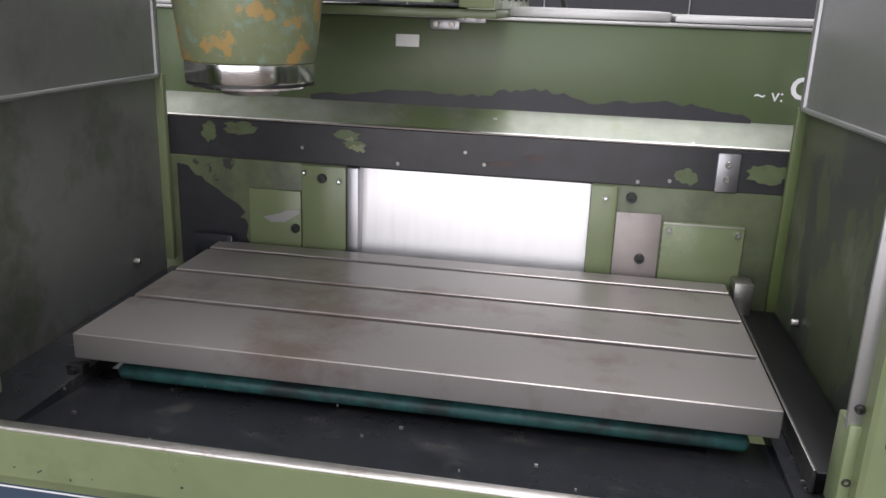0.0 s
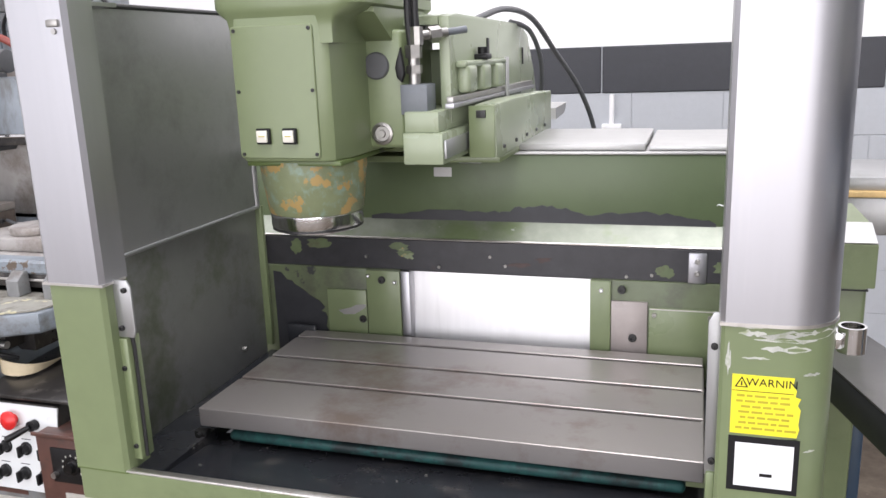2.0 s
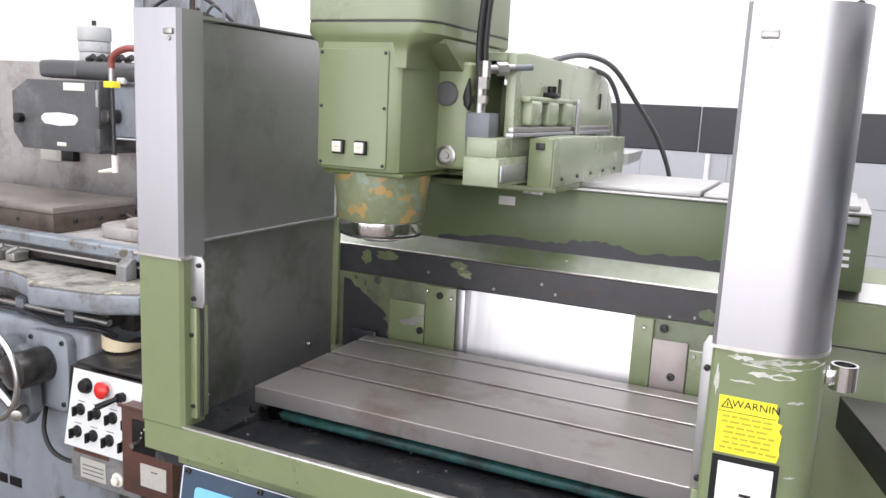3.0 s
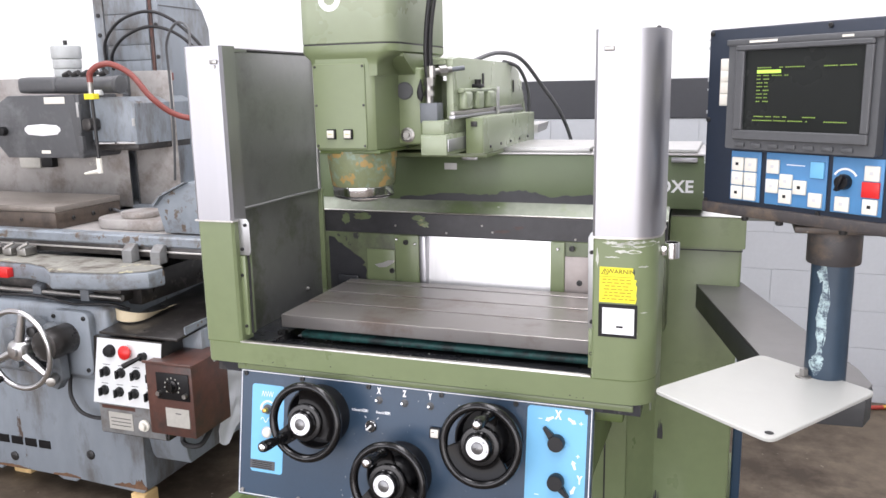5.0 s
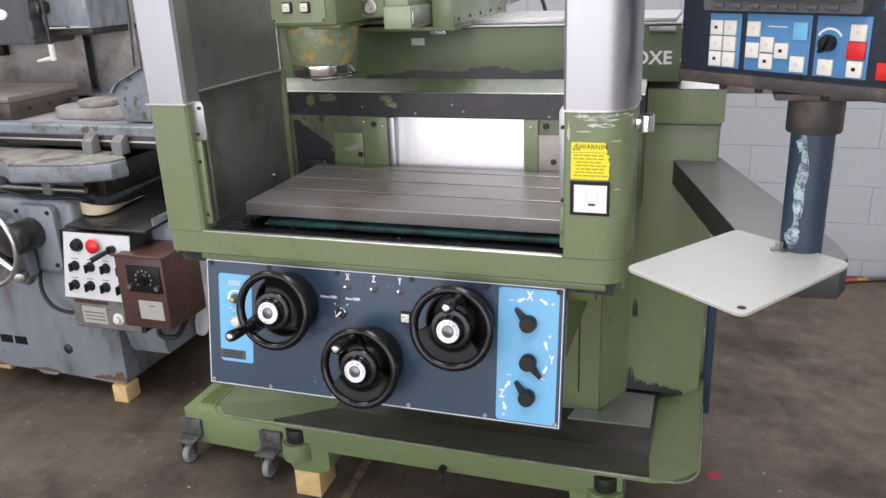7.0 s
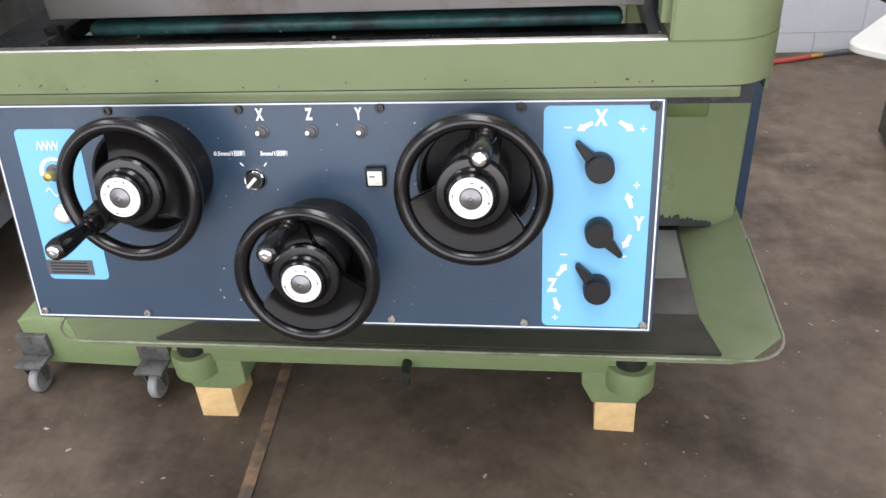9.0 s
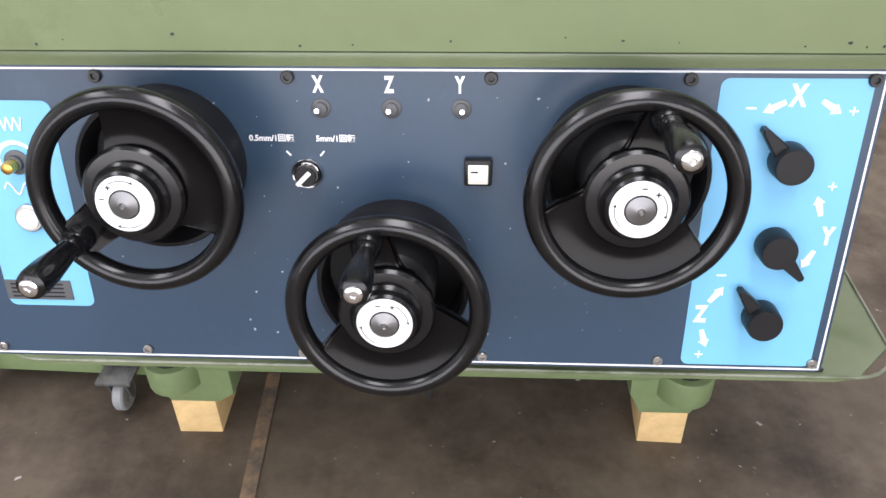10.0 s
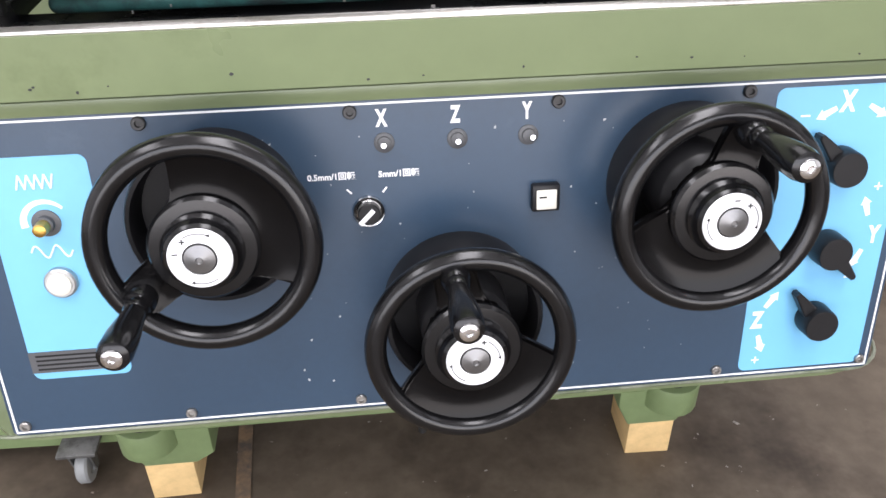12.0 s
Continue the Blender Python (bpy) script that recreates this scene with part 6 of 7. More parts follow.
def grinder_base():
    g = grinder
    low = [(-3.5, 0.095), (-2.42, 0.095), (-2.41, 0.075), (-2.35, 0.075), (-2.33, 0.095), (-2.03, 0.09), (-2.0, 0.075), (-1.93, 0.075), (-1.91, 0.09), (-1.575, 0.075), (-1.555, 0.10), (-1.545, 0.56), (-3.5, 0.56)]
    part("pedestal", prism(low, "y", 0.89, 2.3, 0.006), BLUE_PAINT, g, "stained blue-grey base casting")
    part("upper_body", box(-3.5, -1.64, 0.86, 2.3, 0.561, 0.875, 0.025, 3), BLUE_PAINT, g)
    part("overhang", prism([(0.93, 0.245), (0.945, 0.22), (2.2, 0.22), (2.2, 0.80), (0.90, 0.80), (0.90, 0.40)], "x", -1.544, -1.36, 0.008), BLUE_PAINT, g)
    part("overhang_top", box(-1.36, -1.255, 0.935, 2.2, 0.44, 0.798, 0.006), BLUE_PAINT, g)
    part("top_plate", prism([(0.80, 0.792), (0.80, 0.804), (1.9, 0.862), (1.9, 0.84)], "x", -1.63, -1.262, 0.003), DARK_WAY, g, "dark oily top plate")
    part("top_plate_rim", box(-1.268, -1.262, 0.85, 1.9, 0.80, 0.835), BLUE_WORN, g)
    for x, z in ((-1.83, 0.215), (-2.26, 0.15)):
        part("plug", lathe([(0.021, -0.002), (0.021, 0.005), (0.015, 0.009), (0.001, 0.009)], (x, 0.89, z), (0, -1, 0), 16), BOLT_DARK, g)
    # maker's letters as plain bars
    for k in range(6):
        x = -2.50 + k * 0.078
        part("letter_bar", box(x, x + 0.062, 0.8855, 0.891, 0.210, 0.246, 0.001, 1), BLACK_MATT, g)
    b = box(-2.47, -2.36, 0.872, 0.891, 0.115, 0.155, 0.004)
    box(-2.385, -2.372, 0.866, 0.874, 0.118, 0.152, 0.002, 1, b)
    part("hatch_latch", b, BLUE_WORN, g)
    # rust along the foot of the base
    random.seed(9)
    for x0, x1, h in ((-1.72, -1.56, 0.02), (-2.05, -1.9, 0.014), (-2.4, -2.2, 0.012), (-1.62, -1.552, 0.05)):
        up = [(x0 + (x1 - x0) * k / 12, 0.098 + h * (0.5 + 0.5 * random.random()) * math.sin(math.pi * (k + 0.7) / 13.4)) for k in range(13)]
        part("rust_patch", prism([(x0, 0.094)] + up + [(x1, 0.094)], "y", 0.8885 - h * 0.01, 0.892), RUST, g, "rusty chipped patch")
    # gearbox on the front with flange
    fl = part("gear_flange", prism(round_rect(-1.90, -1.70, 0.60, 0.865, 0.035), "y", 0.825, 0.86, 0.004), BLUE_PAINT, g)
    for x, z in ((-1.875, 0.84), (-1.725, 0.84), (-1.725, 0.625), (-1.875, 0.625)):
        screw_at("bolt", (x, 0.825, z), (0, -1, 0), 0.009, fl, BOLT_DARK, 0.006)
    part("gear_drum", cyl((-1.815, 0.83, 0.755), (-1.815, 0.70, 0.755), 0.062, n=28, r_edge=0.006), DARK_WAY, g, "dark greasy drum")
    part("gear_arm", prism([(-1.93, 0.58), (-1.83, 0.555), (-1.795, 0.60), (-1.80, 0.80), (-1.85, 0.83), (-1.90, 0.80)], "y", 0.755, 0.80, 0.008), GREY_BLUE, g)
    part("gear_knob", cyl((-1.83, 0.755, 0.61), (-1.80, 0.70, 0.61), 0.02, n=14, r_edge=0.004), BOLT, g)
    part("wheel_drum", cyl((-1.98, 0.84, 0.735), (-1.98, 0.745, 0.735), 0.092, n=36, r_edge=0.006), GREY_BLUE, g, "blue-grey graduated collar")
    part("label_plate", box(-1.885, -1.835, 0.752, 0.755, 0.585, 0.615), ALU, g)
    part("drain_hose", tube([(-1.86, 0.86, 0.58), (-1.85, 0.84, 0.50), (-1.80, 0.83, 0.44), (-1.73, 0.84, 0.415), (-1.68, 0.86, 0.42)], 0.008), RUBBER, g)


def grinder_wheel():
    g = grinder
    c = Vector((-1.945, 0.70, 0.724))
    ring = [(0.158 + 0.011 * math.cos(radians(a)), 0.011 * math.sin(radians(a))) for a in range(0, 360, 30)]
    rim = part("handwheel", lathe(ring, c, (0, -1, 0), 56, closed=True), CHROME_DULL, g, "silver three-spoke handwheel")
    for a in (75, 205, 325):
        d = Vector((math.cos(radians(a)), 0, math.sin(radians(a))))
        b = bmesh.new()
        cyl(c + d * 0.03, c + d * 0.153, 0.02, 0.014, 14, b)
        part("spoke", b, CHROME_DULL, rim)
    part("hub", lathe([(0.045, -0.05), (0.045, 0.01), (0.038, 0.02), (0.022, 0.024), (0.02, 0.034), (0.001, 0.036)], c, (0, -1, 0), 28), CHROME_DULL, rim)
    for dx, dz, r in ((-0.07, 0.05, 0.03), (0.05, 0.07, 0.022), (0.06, -0.06, 0.028), (-0.05, -0.07, 0.02)):
        q = c + Vector((dx, 0.03, dz))
        part("dial_boss", lathe([(r, -0.02), (r, 0.01), (r * 0.7, 0.014), (0.001, 0.014)], q, (0, -1, 0), 18), GREY_BLUE if dx < 0 else BOLT_DARK, g)
    h = c + Vector((-0.095, -0.01, -0.125))
    part("handle", lathe([(0.012, 0), (0.015, 0.02), (0.019, 0.05), (0.017, 0.09), (0.011, 0.105), (0.001, 0.108)], h, (-0.55, -0.82, -0.18), 18), BLACK_MATT, rim, "black handle")


CHROME_DULL = material("dull_chrome", (0.62, 0.62, 0.62), 0.3, 1.0, vary=0.06, grain=40, bump=0.006, dirt=(0.4, 0.4, 0.4), dirt_at=0.6, dirt_scale=9)


def grinder_panel():
    g = grinder
    # sloping white panel with knobs, grey plate below it
    desk = part("panel_case", prism([(0.80, 0.40), (0.815, 0.53), (0.775, 0.535), (0.805, 0.80), (0.93, 0.80), (0.93, 0.40)], "x", -1.66, -1.335, 0.004), DARK_WAY, g)

    def on(u, w):          # a place on the panel, u across, w up
        return Vector((-1.49 + u, 0.7905 + 0.113 * w, 0.665 + w))
    b = bmesh.new()
    q = [(-0.172, -0.128), (0.145, -0.128), (0.155, 0.13), (-0.148, 0.13)]
    lo = [b.verts.new(on(*p) + Vector((0, -0.003, 0))) for p in q]
    hi = [b.verts.new(on(*p) + Vector((0, 0.004, 0))) for p in q]
    b.faces.new(lo)
    b.faces.new(hi[::-1])
    for k in range(4):
        b.faces.new((lo[k], lo[(k + 1) % 4], hi[(k + 1) % 4], hi[k]))
    face = part("control_panel", b, PANEL_WHITE, g, "scuffed white control panel")
    out = Vector((0, -1, 0.113)).normalized()
    for r, w in ((0, 0.0), (1, -0.075)):
        for k in range(4):
            p = on(-0.118 + k * 0.072 + (0.004 if r else 0.012), w) + out * 0.003
            kb = part("knob", lathe([(0.02, 0), (0.02, 0.004), (0.015, 0.006), (0.013, 0.022), (0.001, 0.024)], p, out, 16), BLACK_MATT, face, "black rotary knob")
            part("pointer", box(p.x - 0.004, p.x + 0.004, p.y - 0.034, p.y - 0.018, p.z - 0.015, p.z + 0.018, 0.002), BLACK_MATT, kb)
            part("mark", box(p.x - 0.016, p.x + 0.016, p.y - 0.0015 + 0.004, p.y + 0.006, p.z + 0.026, p.z + 0.0285), GREY, face)
    p = on(-0.085, 0.082) + out * 0.003
    part("knob", lathe([(0.026, 0), (0.026, 0.006), (0.02, 0.02), (0.001, 0.022)], p, out, 18), BLACK_MATT, face)
    p = on(0.0, 0.086) + out * 0.003
    part("stop_button", lathe([(0.014, 0), (0.014, 0.014), (0.027, 0.017), (0.028, 0.024), (0.02, 0.031), (0.001, 0.034)], p, out, 24), RED, face, "red mushroom stop button")
    p = on(0.075, 0.075) + out * 0.003
    b = cyl(p, p + out * 0.02, 0.016, n=14)
    cyl(p + out * 0.02, p + Vector((-0.06, -0.05, -0.03)), 0.008, 0.011, 12, b)
    part("lever", b, BLACK_MATT, face, "black lever")
    low = part("lower_plate", box(-1.655, -1.345, 0.793, 0.802, 0.405, 0.527, 0.002), GREY_PLATE, g, "stained grey plate")
    part("plate_label", box(-1.61, -1.495, 0.7905, 0.793, 0.425, 0.495), IVORY_DULL, low)
    for z in (0.44, 0.455, 0.47):
        part("label_line", box(-1.60, -1.505, 0.7895, 0.7905, z, z + 0.003), GREY, low)
    part("lamp_knob", lathe([(0.024, 0), (0.024, 0.006), (0.016, 0.01), (0.014, 0.02), (0.001, 0.022)], (-1.44, 0.793, 0.455), (0, -1, 0), 18), IVORY, low, "white knob")
    part("label_strip", box(-1.64, -1.48, 0.7915, 0.793, 0.508, 0.522), BROWN_BOX, low)
    # brown transformer box
    tb = part("transformer_box", box(-1.376, -1.167, 0.75, 0.975, 0.452, 0.74, 0.006), BROWN_BOX, g, "rusty brown transformer box")
    part("box_flange", box(-1.382, -1.161, 0.742, 0.75, 0.735, 0.746, 0.002), BROWN_BOX, tb)
    part("dial_plate", box(-1.325, -1.18, 0.744, 0.75, 0.60, 0.705, 0.002), BLACK_MATT, tb, "black dial plate")
    part("dial", lathe([(0.026, 0), (0.026, 0.004), (0.017, 0.006), (0.015, 0.02), (0.001, 0.021)], (-1.253, 0.744, 0.655), (0, -1, 0), 20), BLACK, tb)
    b = bmesh.new()
    for k in range(9):
        a = radians(-130 + k * 32)
        x, z = -1.253 + 0.033 * math.sin(a), 0.655 + 0.033 * math.cos(a)
        box(x - 0.002, x + 0.002, 0.7425, 0.744, z - 0.003, z + 0.003, bm=b)
    part("dial_scale", b, IVORY_DULL, tb)
    for x in (-1.312, -1.194):
        part("terminal", cyl((x, 0.744, 0.625), (x, 0.73, 0.625), 0.009, n=12), BOLT, tb)
    part("box_label", box(-1.295, -1.19, 0.747, 0.75, 0.492, 0.566), IVORY_DULL, tb, "pale paper label")
    part("label_line", box(-1.25, -1.225, 0.7462, 0.747, 0.545, 0.549), GREY, tb)
    part("cable", tube([(-1.27, 0.82, 0.452), (-1.28, 0.81, 0.41), (-1.25, 0.80, 0.395), (-1.2, 0.82, 0.40), (-1.20, 0.90, 0.452)], 0.01), RUBBER, g)
    # cloth belt on the top plate
    path = [(-1.70, 0.985), (-1.665, 0.935), (-1.62, 0.905), (-1.575, 0.897), (-1.535, 0.915), (-1.52, 0.96), (-1.525, 1.03), (-1.535, 1.12)]
    pts = smooth_line(path, 6)
    b = bmesh.new()
    low_edge = []
    for k, q in enumerate(pts):
        u = k / (len(pts) - 1)
        lean, rise = 0.045 * max(0, u * 1.6 - 0.6), 0.046 - 0.034 * max(0, u * 1.6 - 0.6)
        z = 0.831 + 0.0527 * (q[1] - 0.9) + 0.004
        low_edge.append([b.verts.new((q[0] + dx, q[1] + dy, z + dz)) for dx, dy, dz in ((0, 0, 0), (0.003, 0.004, 0), (0.003 + lean, 0.004, rise), (lean, 0, rise))])
    for p_, q_ in zip(low_edge, low_edge[1:]):
        for k in range(4):
            b.faces.new((p_[k], p_[(k + 1) % 4], q_[(k + 1) % 4], q_[k]))
    b.faces.new(low_edge[0][::-1])
    b.faces.new(low_edge[-1])
    belt = part("belt", b, CREAM)
    tagged(belt, "cream canvas belt lying on the oily grinder top", "belt")


IVORY_DULL = material("yellowed_label", (0.42, 0.41, 0.37), 0.5, vary=0.1, grain=60, bump=0, dirt=(0.3, 0.29, 0.26), dirt_scale=12)
GREY_PLATE = material("stained_grey_plate", (0.19, 0.195, 0.195), 0.45, vary=0.12, grain=40, bump=0.01, dirt=(0.12, 0.11, 0.1), dirt_at=0.5, dirt_scale=9)


def grinder_table():
    g = grinder
    part("way_bed", box(-3.5, -1.58, 1.0, 1.62, 0.875, 1.0, 0.006), DARK_WAY, g, "dark oily slideways")
    plan = [(-3.5, 0.90), (-2.05, 0.90), (-1.93, 0.86), (-1.83, 0.79), (-1.56, 0.835), (-1.45, 0.90), (-1.43, 0.97), (-1.55, 1.06), (-3.5, 1.06)]
    part("saddle", prism(plan, "z", 0.975, 1.045, 0.012, 3), BLUE_WORN, g, "chipped blue-grey saddle")
    top = [(x * 0.995 - 0.012, y * 0.985 + 0.015) for x, y in plan]
    part("saddle_top", prism(top, "z", 1.0455, 1.05), SADDLE_TOP, g, "worn stained saddle top")
    part("saddle_under", box(-3.4, -1.62, 0.93, 1.5, 0.90, 0.972, 0.004), DARK_WAY, g)
    for x in (-2.3, -2.05, -1.8):
        part("way_bracket", prism([(0.90, 0.905), (0.90, 0.95), (0.95, 0.968), (1.0, 0.968), (1.0, 0.905)], "x", x, x + 0.045, 0.004), GREY_BLUE, g)
    part("way_rail", cyl((-2.9, 0.915, 0.925), (-1.60, 0.915, 0.925), 0.012, n=14), BOLT, g)
    part("oil_pipe", tube([(-2.3, 0.90, 0.90), (-2.0, 0.885, 0.915), (-1.82, 0.88, 0.895), (-1.66, 0.90, 0.90), (-1.60, 0.95, 0.87)], 0.006), RUBBER, g)
    part("red_plug", box(-2.23, -2.14, 0.868, 0.90, 0.985, 1.025, 0.004), RED, g, "red socket block")
    # reciprocating table
    part("table_front", prism([(1.05, 1.112), (1.045, 1.118), (1.045, 1.148), (1.052, 1.156), (1.10, 1.156), (1.10, 1.112)], "x", -3.6, -1.05, 0.002), BLUE_WORN, g, "blue-grey table front with chipped edge")
    part("table_way", box(-3.6, -1.05, 1.055, 1.6, 1.066, 1.112, 0.003), DARK_WAY, g)
    part("table_groove", box(-3.6, -1.05, 1.049, 1.056, 1.088, 1.096, 0.001), EDGE_STEEL, g)
    part("table_top", box(-3.6, -1.05, 1.10, 1.6, 1.112, 1.15, 0.004), SPLASH, g, "stained table trough")
    for x in (-1.66, -1.52):
        part("stop_dog", prism([(1.0, 1.05), (1.0, 1.10), (1.03, 1.125), (1.05, 1.125), (1.05, 1.05)], "x", x, x + 0.05, 0.006), GREY_PLATE, g)
    for x in (-2.36, -2.28, -2.20):
        b = box(x, x + 0.05, 0.98, 1.045, 1.055, 1.09, 0.004)
        cyl((x + 0.025, 0.975, 1.09), (x + 0.06, 0.99, 1.11), 0.008, n=10, bm=b)
        part("stop_dog", b, BOLT, g)
    ch = part("magnetic_chuck", box(-3.4, -2.085, 1.10, 1.50, 1.151, 1.225, 0.004), CHUCK, g, "oily brown magnetic chuck")
    part("chuck_top", box(-3.402, -2.083, 1.098, 1.502, 1.2255, 1.252, 0.003), CHUCK_TOP, ch, "ground steel chuck face")
    for y in (1.2, 1.32, 1.43):
        screw_at("screw", (-2.085, y, 1.19), (1, 0, 0), 0.01, ch, BOLT_DARK, 0.006)
    screw_at("screw", (-2.28, 1.10, 1.19), (0, -1, 0), 0.008, ch, BOLT_DARK, 0.004)
    # pale end casting with a round pad, and the angled end guard
    b = prism(round_rect(-1.97, -1.55, 1.16, 1.40, 0.11, 8), "z", 1.151, 1.195, 0.006)
    cyl((-1.77, 1.27, 1.195), (-1.77, 1.27, 1.222), 0.085, n=28, bm=b, r_edge=0.006)
    part("end_casting", b, SPLASH, g, "pale dirty end casting")
    part("end_guard", prism([(-1.565, 1.275), (-1.53, 1.315), (-1.40, 1.37), (-1.05, 1.37), (-1.05, 1.157), (-1.53, 1.157)], "y", 1.12, 1.5, 0.006), BLUE_WORN, g, "blue-grey angled end guard")
    part("guard_lip", prism([(-1.57, 1.273), (-1.53, 1.318), (-1.40, 1.376), (-1.40, 1.37), (-1.525, 1.312), (-1.56, 1.272)], "y", 1.10, 1.5), BLUE_WORN, g)
    part("cable", tube([(-2.08, 1.45, 1.19), (-1.95, 1.43, 1.165), (-1.80, 1.44, 1.17), (-1.68, 1.42, 1.205)], 0.007), GREY, g)


def grinder_head():
    g = grinder
    y = 1.45
    body = prism([(-2.80, 1.50), (-2.74, 1.435), (-2.275, 1.435), (-2.262, 1.45), (-2.262, 1.735), (-2.70, 1.735), (-2.80, 1.68)], "y", y, 1.9, 0.006)
    wh = part("wheel_guard", body, GREY_HEAD, g, "patchy dark grey wheel guard")
    part("guard_strip", prism([(-2.33, 1.735), (-2.285, 1.735), (-2.265, 1.60), (-2.265, 1.45), (-2.29, 1.45)], "y", y - 0.004, y, 0.001), GREY, wh)
    part("name_plate", prism([(-2.61, 1.565), (-2.59, 1.548), (-2.50, 1.541), (-2.41, 1.548), (-2.39, 1.565), (-2.39, 1.578), (-2.41, 1.592), (-2.50, 1.598), (-2.59, 1.592), (-2.61, 1.578)], "y", y - 0.004, y, 0.001), WHITE, wh, "white oval name plate")
    part("label_plate", box(-2.47, -2.345, y - 0.003, y, 1.693, 1.725, 0.001), IVORY, wh)
    part("label_plate", box(-2.52, -2.465, y - 0.003, y, 1.456, 1.472, 0.001), IVORY, wh)
    part("side_knob", cyl((-2.74, y, 1.565), (-2.74, y - 0.03, 1.565), 0.022, n=16, r_edge=0.004), BLACK_MATT, wh)
    for z0, z1 in ((1.47, 1.54), (1.56, 1.69)):
        part("hinge", box(-2.275, -2.252, y - 0.012, y + 0.01, z0, z1, 0.003), GREY, wh)
    part("hinge", box(-2.27, -2.258, y - 0.014, y - 0.002, 1.63, 1.70, 0.002), ALU, wh)
    # spindle housing
    b = prism([(-2.25, 1.52), (-2.20, 1.50), (-1.985, 1.50), (-1.985, 1.69), (-2.05, 1.72), (-2.25, 1.72)], "y", y + 0.05, 1.95, 0.008)
    part("spindle_housing", b, BLUE_PAINT, g)
    # dark block stands in for the shade under the housing
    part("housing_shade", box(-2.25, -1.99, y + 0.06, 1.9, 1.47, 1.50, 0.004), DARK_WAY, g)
    part("housing_rail", cyl((-2.25, y + 0.04, 1.505), (-1.985, y + 0.04, 1.508), 0.008, n=10), CHROME, g)
    part("housing_cap", prism(round_rect(-2.24, -2.19, 1.565, 1.625, 0.02), "y", y - 0.02, y + 0.05, 0.005), DARK_WAY, g)
    part("housing_tag", box(-2.005, -1.99, y + 0.046, y + 0.05, 1.585, 1.62), ALU, g)
    part("housing_tag", box(-2.195, -2.155, y + 0.03, y + 0.05, 1.73, 1.755, 0.003), WHITE, g)
    # balancing cylinder, motor
    cy = part("balance_cylinder", cyl((-2.64, 1.52, 1.783), (-2.09, 1.52, 1.778), 0.04, n=24, r_edge=0.012), GREY, g, "dark grey cylinder")
    part("cylinder_block", box(-2.66, -2.42, 1.475, 1.56, 1.745, 1.82, 0.02, 3), GREY, cy)
    part("cylinder_end", cyl((-2.09, 1.52, 1.778), (-2.065, 1.52, 1.778), 0.043, n=24, r_edge=0.006), GREY, cy)
    b = cyl((-2.45, 1.6, 1.82), (-2.45, 1.6, 1.86), 0.062, n=24, r_edge=0.004)
    cyl((-2.45, 1.6, 1.86), (-2.45, 1.6, 1.905), 0.066, n=28, bm=b, r_edge=0.005)
    cyl((-2.45, 1.6, 1.905), (-2.45, 1.6, 1.97), 0.070, n=28, bm=b, r_edge=0.008)
    mo = part("small_motor", b, PALE_MOTOR, g, "pale grey vertical motor")
    part("motor_pin", cyl((-2.45, 1.6, 1.97), (-2.45, 1.6, 1.995), 0.01, n=10), BOLT_DARK, mo)
    b = bmesh.new()
    for k in range(5):
        cyl((-2.40 + k * 0.055, 1.52, 1.825), (-2.36 + k * 0.055, 1.515, 1.838), 0.014, n=8, bm=b)
    part("valve_row", b, BOLT_DARK, g)
    # coolant nozzle
    no = part("coolant_pipe", cyl((-2.155, 1.42, 1.74), (-2.15, 1.42, 1.44), 0.008, n=12), BOLT_DARK, g)
    part("yellow_fitting", box(-2.182, -2.128, 1.40, 1.44, 1.712, 1.738, 0.003), YELLOW, no, "yellow brass fitting")
    part("fitting", cyl((-2.155, 1.42, 1.738), (-2.155, 1.42, 1.80), 0.013, n=12), BOLT, no)
    b = cyl((-2.15, 1.42, 1.44), (-2.15, 1.42, 1.37), 0.013, n=12)
    cyl((-2.15, 1.42, 1.38), (-2.24, 1.42, 1.366), 0.012, 0.006, 12, b)
    part("nozzle_tip", b, IVORY, no, "white nozzle tip")
    part("coolant_hose", tube([(-2.155, 1.42, 1.79), (-2.15, 1.42, 1.83), (-2.11, 1.43, 1.862), (-2.05, 1.45, 1.868), (-1.97, 1.48, 1.82), (-1.89, 1.5, 1.72), (-1.82, 1.55, 1.645), (-1.74, 1.6, 1.615), (-1.60, 1.65, 1.61)], 0.0138, 12), ORANGE_HOSE, g, "red-brown coolant hose")
    # splash plates
    part("splash_plate", box(-2.215, -1.957, 1.75, 1.756, 1.15, 1.843, 0.002), SPLASH, g, "stained upright steel splash plate")
    part("splash_edge", box(-2.222, -2.212, 1.745, 1.76, 1.15, 1.843, 0.002), GREY, g)
    part("back_splash", box(-3.6, -2.222, 1.70, 1.706, 1.15, 1.82, 0.002), SPLASH, g, "stained grey back splash sheet")
    b = box(-2.90, -2.76, 1.66, 1.70, 1.36, 1.42, 0.004)
    part("splash_vent", b, IVORY_DULL, g)
    part("splash_vent", box(-2.755, -2.68, 1.66, 1.70, 1.365, 1.425, 0.004), BLACK_MATT, g)


PALE_MOTOR = material("pale_motor_enamel", (0.42, 0.44, 0.44), 0.4, vary=0.08, grain=30, bump=0.01, dirt=(0.25, 0.25, 0.24), dirt_at=0.58, dirt_scale=14)


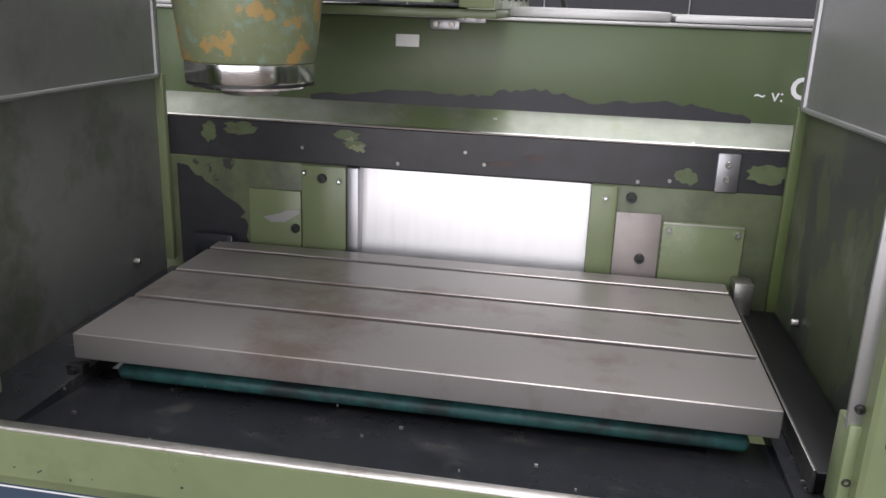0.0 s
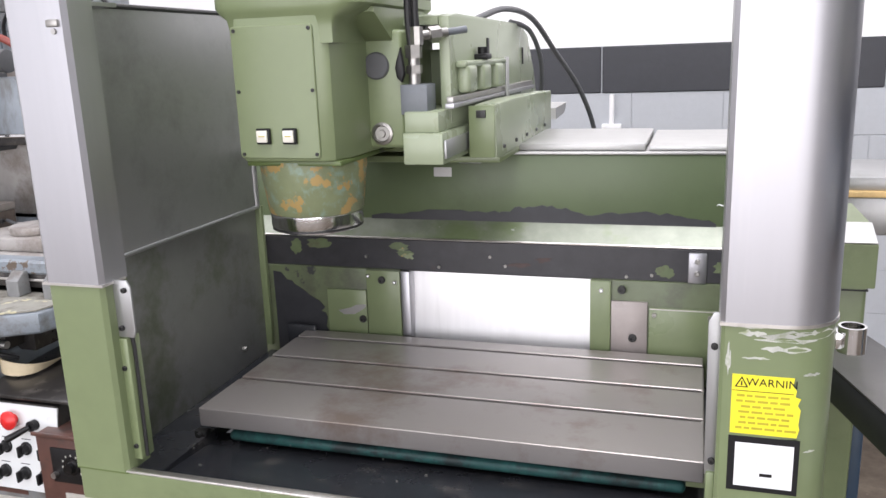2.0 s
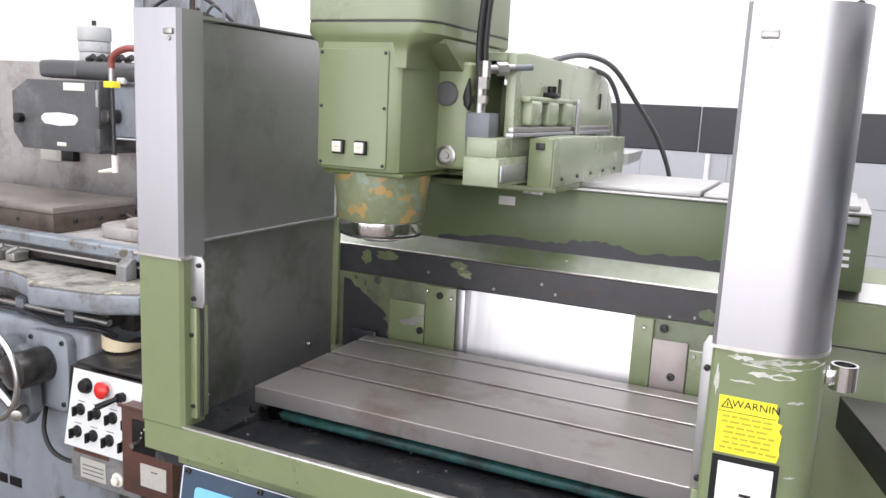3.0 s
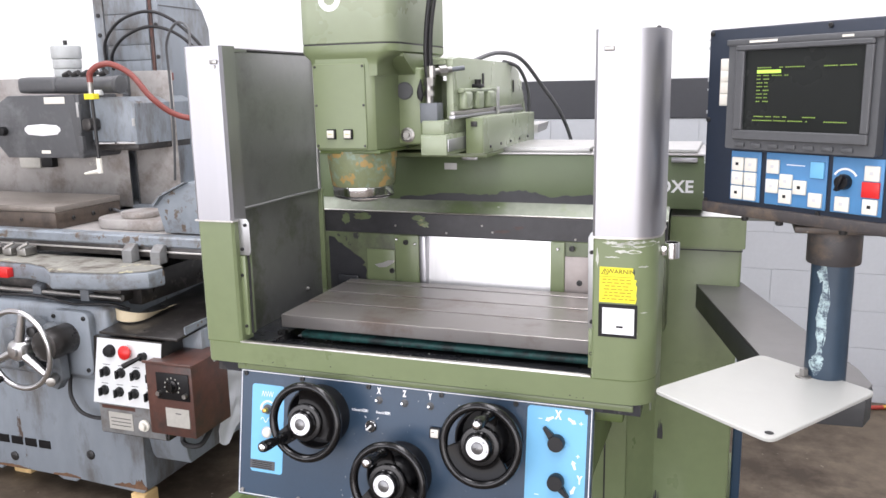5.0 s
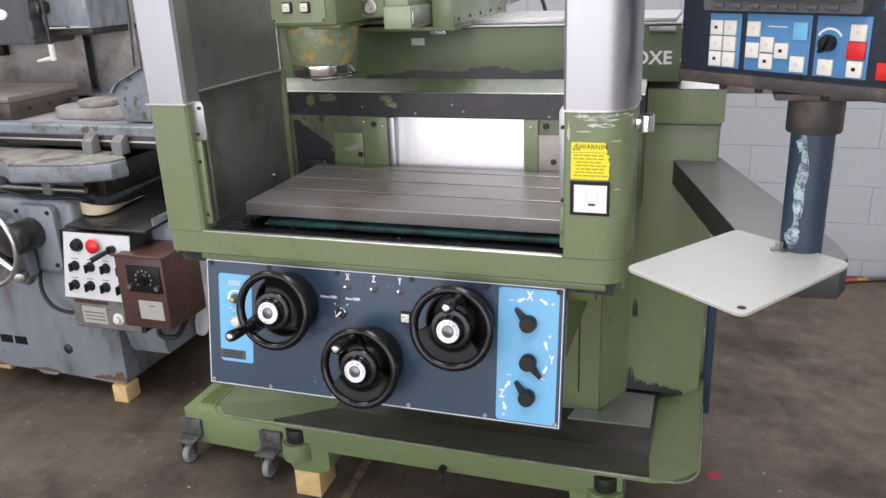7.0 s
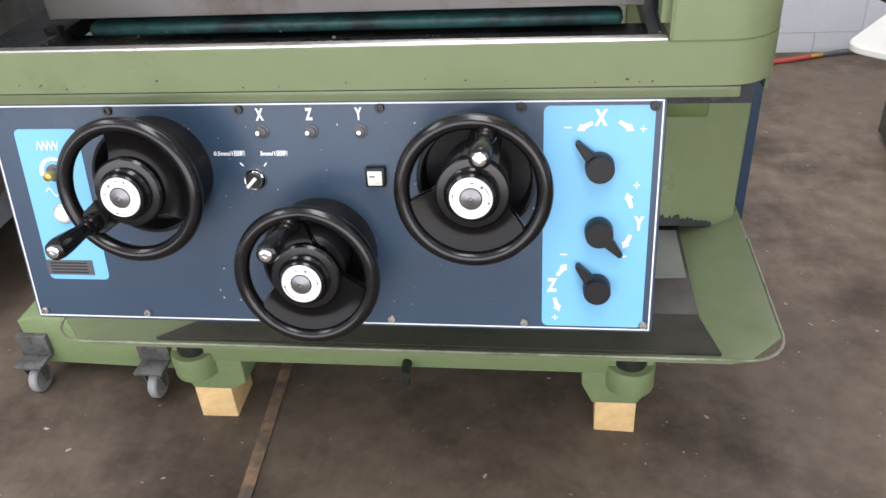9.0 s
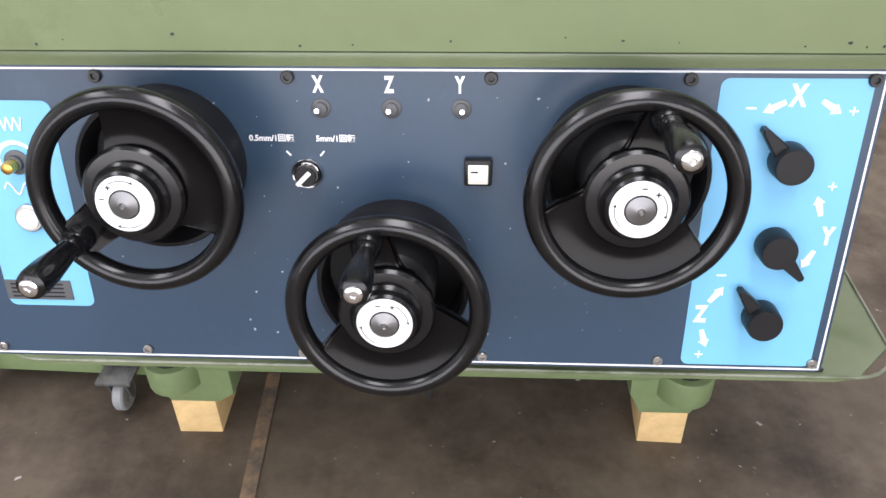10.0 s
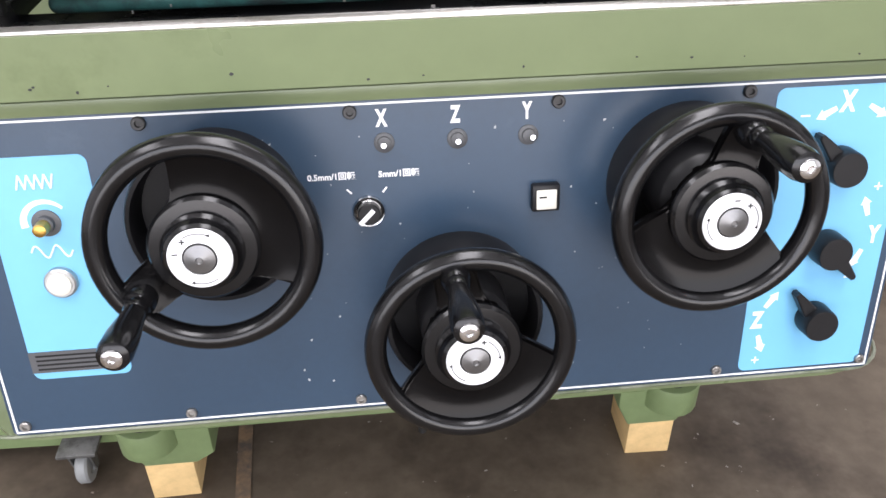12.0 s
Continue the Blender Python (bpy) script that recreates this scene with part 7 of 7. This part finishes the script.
def grinder_column():
    g = grinder
    side = [(1.95, 0.87), (1.95, 2.72), (2.03, 2.72), (2.08, 2.46), (2.19, 2.29), (2.33, 2.16), (2.38, 2.06), (2.40, 0.87)]
    part("column", prism(side, "x", -2.545, -2.136, 0.006), BLUE_PAINT, g, "tall blue-grey column")
    part("column_foot", box(-2.62, -1.70, 1.72, 2.35, 0.87, 1.16, 0.01), BLUE_PAINT, g)
    # slatted cover between two strips
    for k in range(11):
        z = 1.42 + k * 0.078
        part("slat", box(-2.46, -2.19, 1.937, 1.95, z, z + 0.074, 0.002), BLUE_PAINT, g)
    part("slat", box(-2.46, -2.19, 1.937, 1.95, 2.28, 2.62, 0.002), BLUE_PAINT, g)
    part("cover_strip", box(-2.535, -2.475, 1.942, 1.95, 1.2, 2.6, 0.002), BLUE_PAINT, g)
    part("cover_gap", box(-2.185, -2.168, 1.94, 1.95, 1.6, 2.2, 0.001), BROWN_BOX, g)
    for z in (2.12, 2.02, 1.85):
        part("strip_hole", cyl((-2.505, 1.942, z), (-2.505, 1.936, z), 0.011, n=12), BOLT_DARK, g)
    for z in (2.06, 1.90):
        part("strip_hole", cyl((-2.15, 1.95, z), (-2.15, 1.944, z), 0.011, n=12), BOLT_DARK, g)
    part("yellow_label", box(-2.35, -2.27, 1.933, 1.937, 2.27, 2.31), IVORY, g)
    part("lock_knob", cyl((-2.215, 1.937, 2.275), (-2.215, 1.90, 2.275), 0.028, n=18, r_edge=0.006), BLACK_MATT, g, "black lock knob")
    part("side_seam", box(-2.1365, -2.134, 1.96, 2.3, 2.155, 2.16), GREY, g)
    part("side_button", box(-2.136, -2.12, 1.99, 2.02, 1.78, 1.82, 0.004), ORANGE_HOSE, g, "red-brown side button")
    part("side_switch", box(-2.136, -2.11, 2.0, 2.06, 1.56, 1.64, 0.005), BLACK_MATT, g)
    for pts in ([(-2.47, 1.93, 1.86), (-2.45, 1.91, 1.98), (-2.32, 1.88, 2.08), (-2.14, 1.87, 2.12), (-2.02, 1.9, 2.08), (-1.92, 1.95, 1.98), (-1.86, 1.98, 1.88)],
                [(-2.43, 1.93, 1.84), (-2.41, 1.91, 1.92), (-2.30, 1.88, 2.0), (-2.14, 1.87, 2.045), (-2.02, 1.9, 2.02), (-1.93, 1.95, 1.94), (-1.88, 1.98, 1.84)]):
        part("cable", tube(pts, 0.008), RUBBER, g)
    part("thin_cable", tube([(-1.95, 1.74, 1.29), (-1.90, 1.70, 1.55), (-1.885, 1.68, 1.80), (-1.86, 1.65, 1.95), (-1.76, 1.6, 2.03), (-1.66, 1.55, 2.0), (-1.62, 1.5, 1.9), (-1.60, 1.5, 1.75)], 0.006), GREY, g)


for builder, place in ((grinder_base, (0.028, 0, 0)), (grinder_wheel, (0.03, 0, 0.006)), (grinder_panel, (0.022, 0, -0.018)),
                       (grinder_table, (0.025, 0, -0.016)), (grinder_head, (0.045, 0.02, -0.025)), (grinder_column, (0.03, 0, -0.008))):
    ORIGIN = pose(*place)
    builder()
ORIGIN = Matrix.Identity(4)


def grinder_blocks():
    wood = part("timber_block", box(-1.60, -1.53, 0.875, 0.96, 0.0, 0.077, 0.004), PINE)
    tagged(wood, "pale sawn pine block under the grinder base", "wood block")
    for x in (-2.38, -3.2):
        w2 = part("timber_block", box(x, x + 0.1, 1.0, 1.12, 0, 0.075, 0.004), PINE)
        tagged(w2, "pale sawn pine block under the grinder base", "wood block")


def plastic_sheet():
    """A crumpled sheet draped down the grinder's end."""
    b = bmesh.new()
    n, m = 14, 18
    rows_ = []
    for side in (0.0, 0.0025):
        grid = []
        for i in range(n + 1):
            line = []
            for j in range(m + 1):
                u, v = i / n, j / m
                fold = noise.noise(Vector((u * 5, v * 4, 2.3))) * 0.012 + noise.noise(Vector((u * 13, v * 9, 7.1))) * 0.005
                line.append(b.verts.new((-1.203 + fold + side, 0.98 + 0.28 * u + 0.02 * math.sin(v * 5), 0.62 - (0.30 + 0.03 * math.sin(u * 9)) * v)))
            grid.append(line)
        rows_.append(grid)
    for k, grid in enumerate(rows_):
        for i in range(n):
            for j in range(m):
                q = (grid[i][j], grid[i + 1][j], grid[i + 1][j + 1], grid[i][j + 1])
                b.faces.new(q if k else q[::-1])
    edge = [(i, 0) for i in range(n)] + [(n, j) for j in range(m)] + [(i, m) for i in range(n, 0, -1)] + [(0, j) for j in range(m, 0, -1)]
    for (i0, j0), (i1, j1) in zip(edge, edge[1:] + edge[:1]):
        b.faces.new((rows_[0][i0][j0], rows_[0][i1][j1], rows_[1][i1][j1], rows_[1][i0][j0]))
    tagged(part("plastic_sheet", b, PLASTIC), "crumpled milky plastic sheet draped down the grinder's end", "plastic sheet")


PLASTIC = material("milky_plastic", (0.62, 0.64, 0.69), 0.3, vary=0.05, grain=40, bump=0.01)
grinder_blocks()
plastic_sheet()
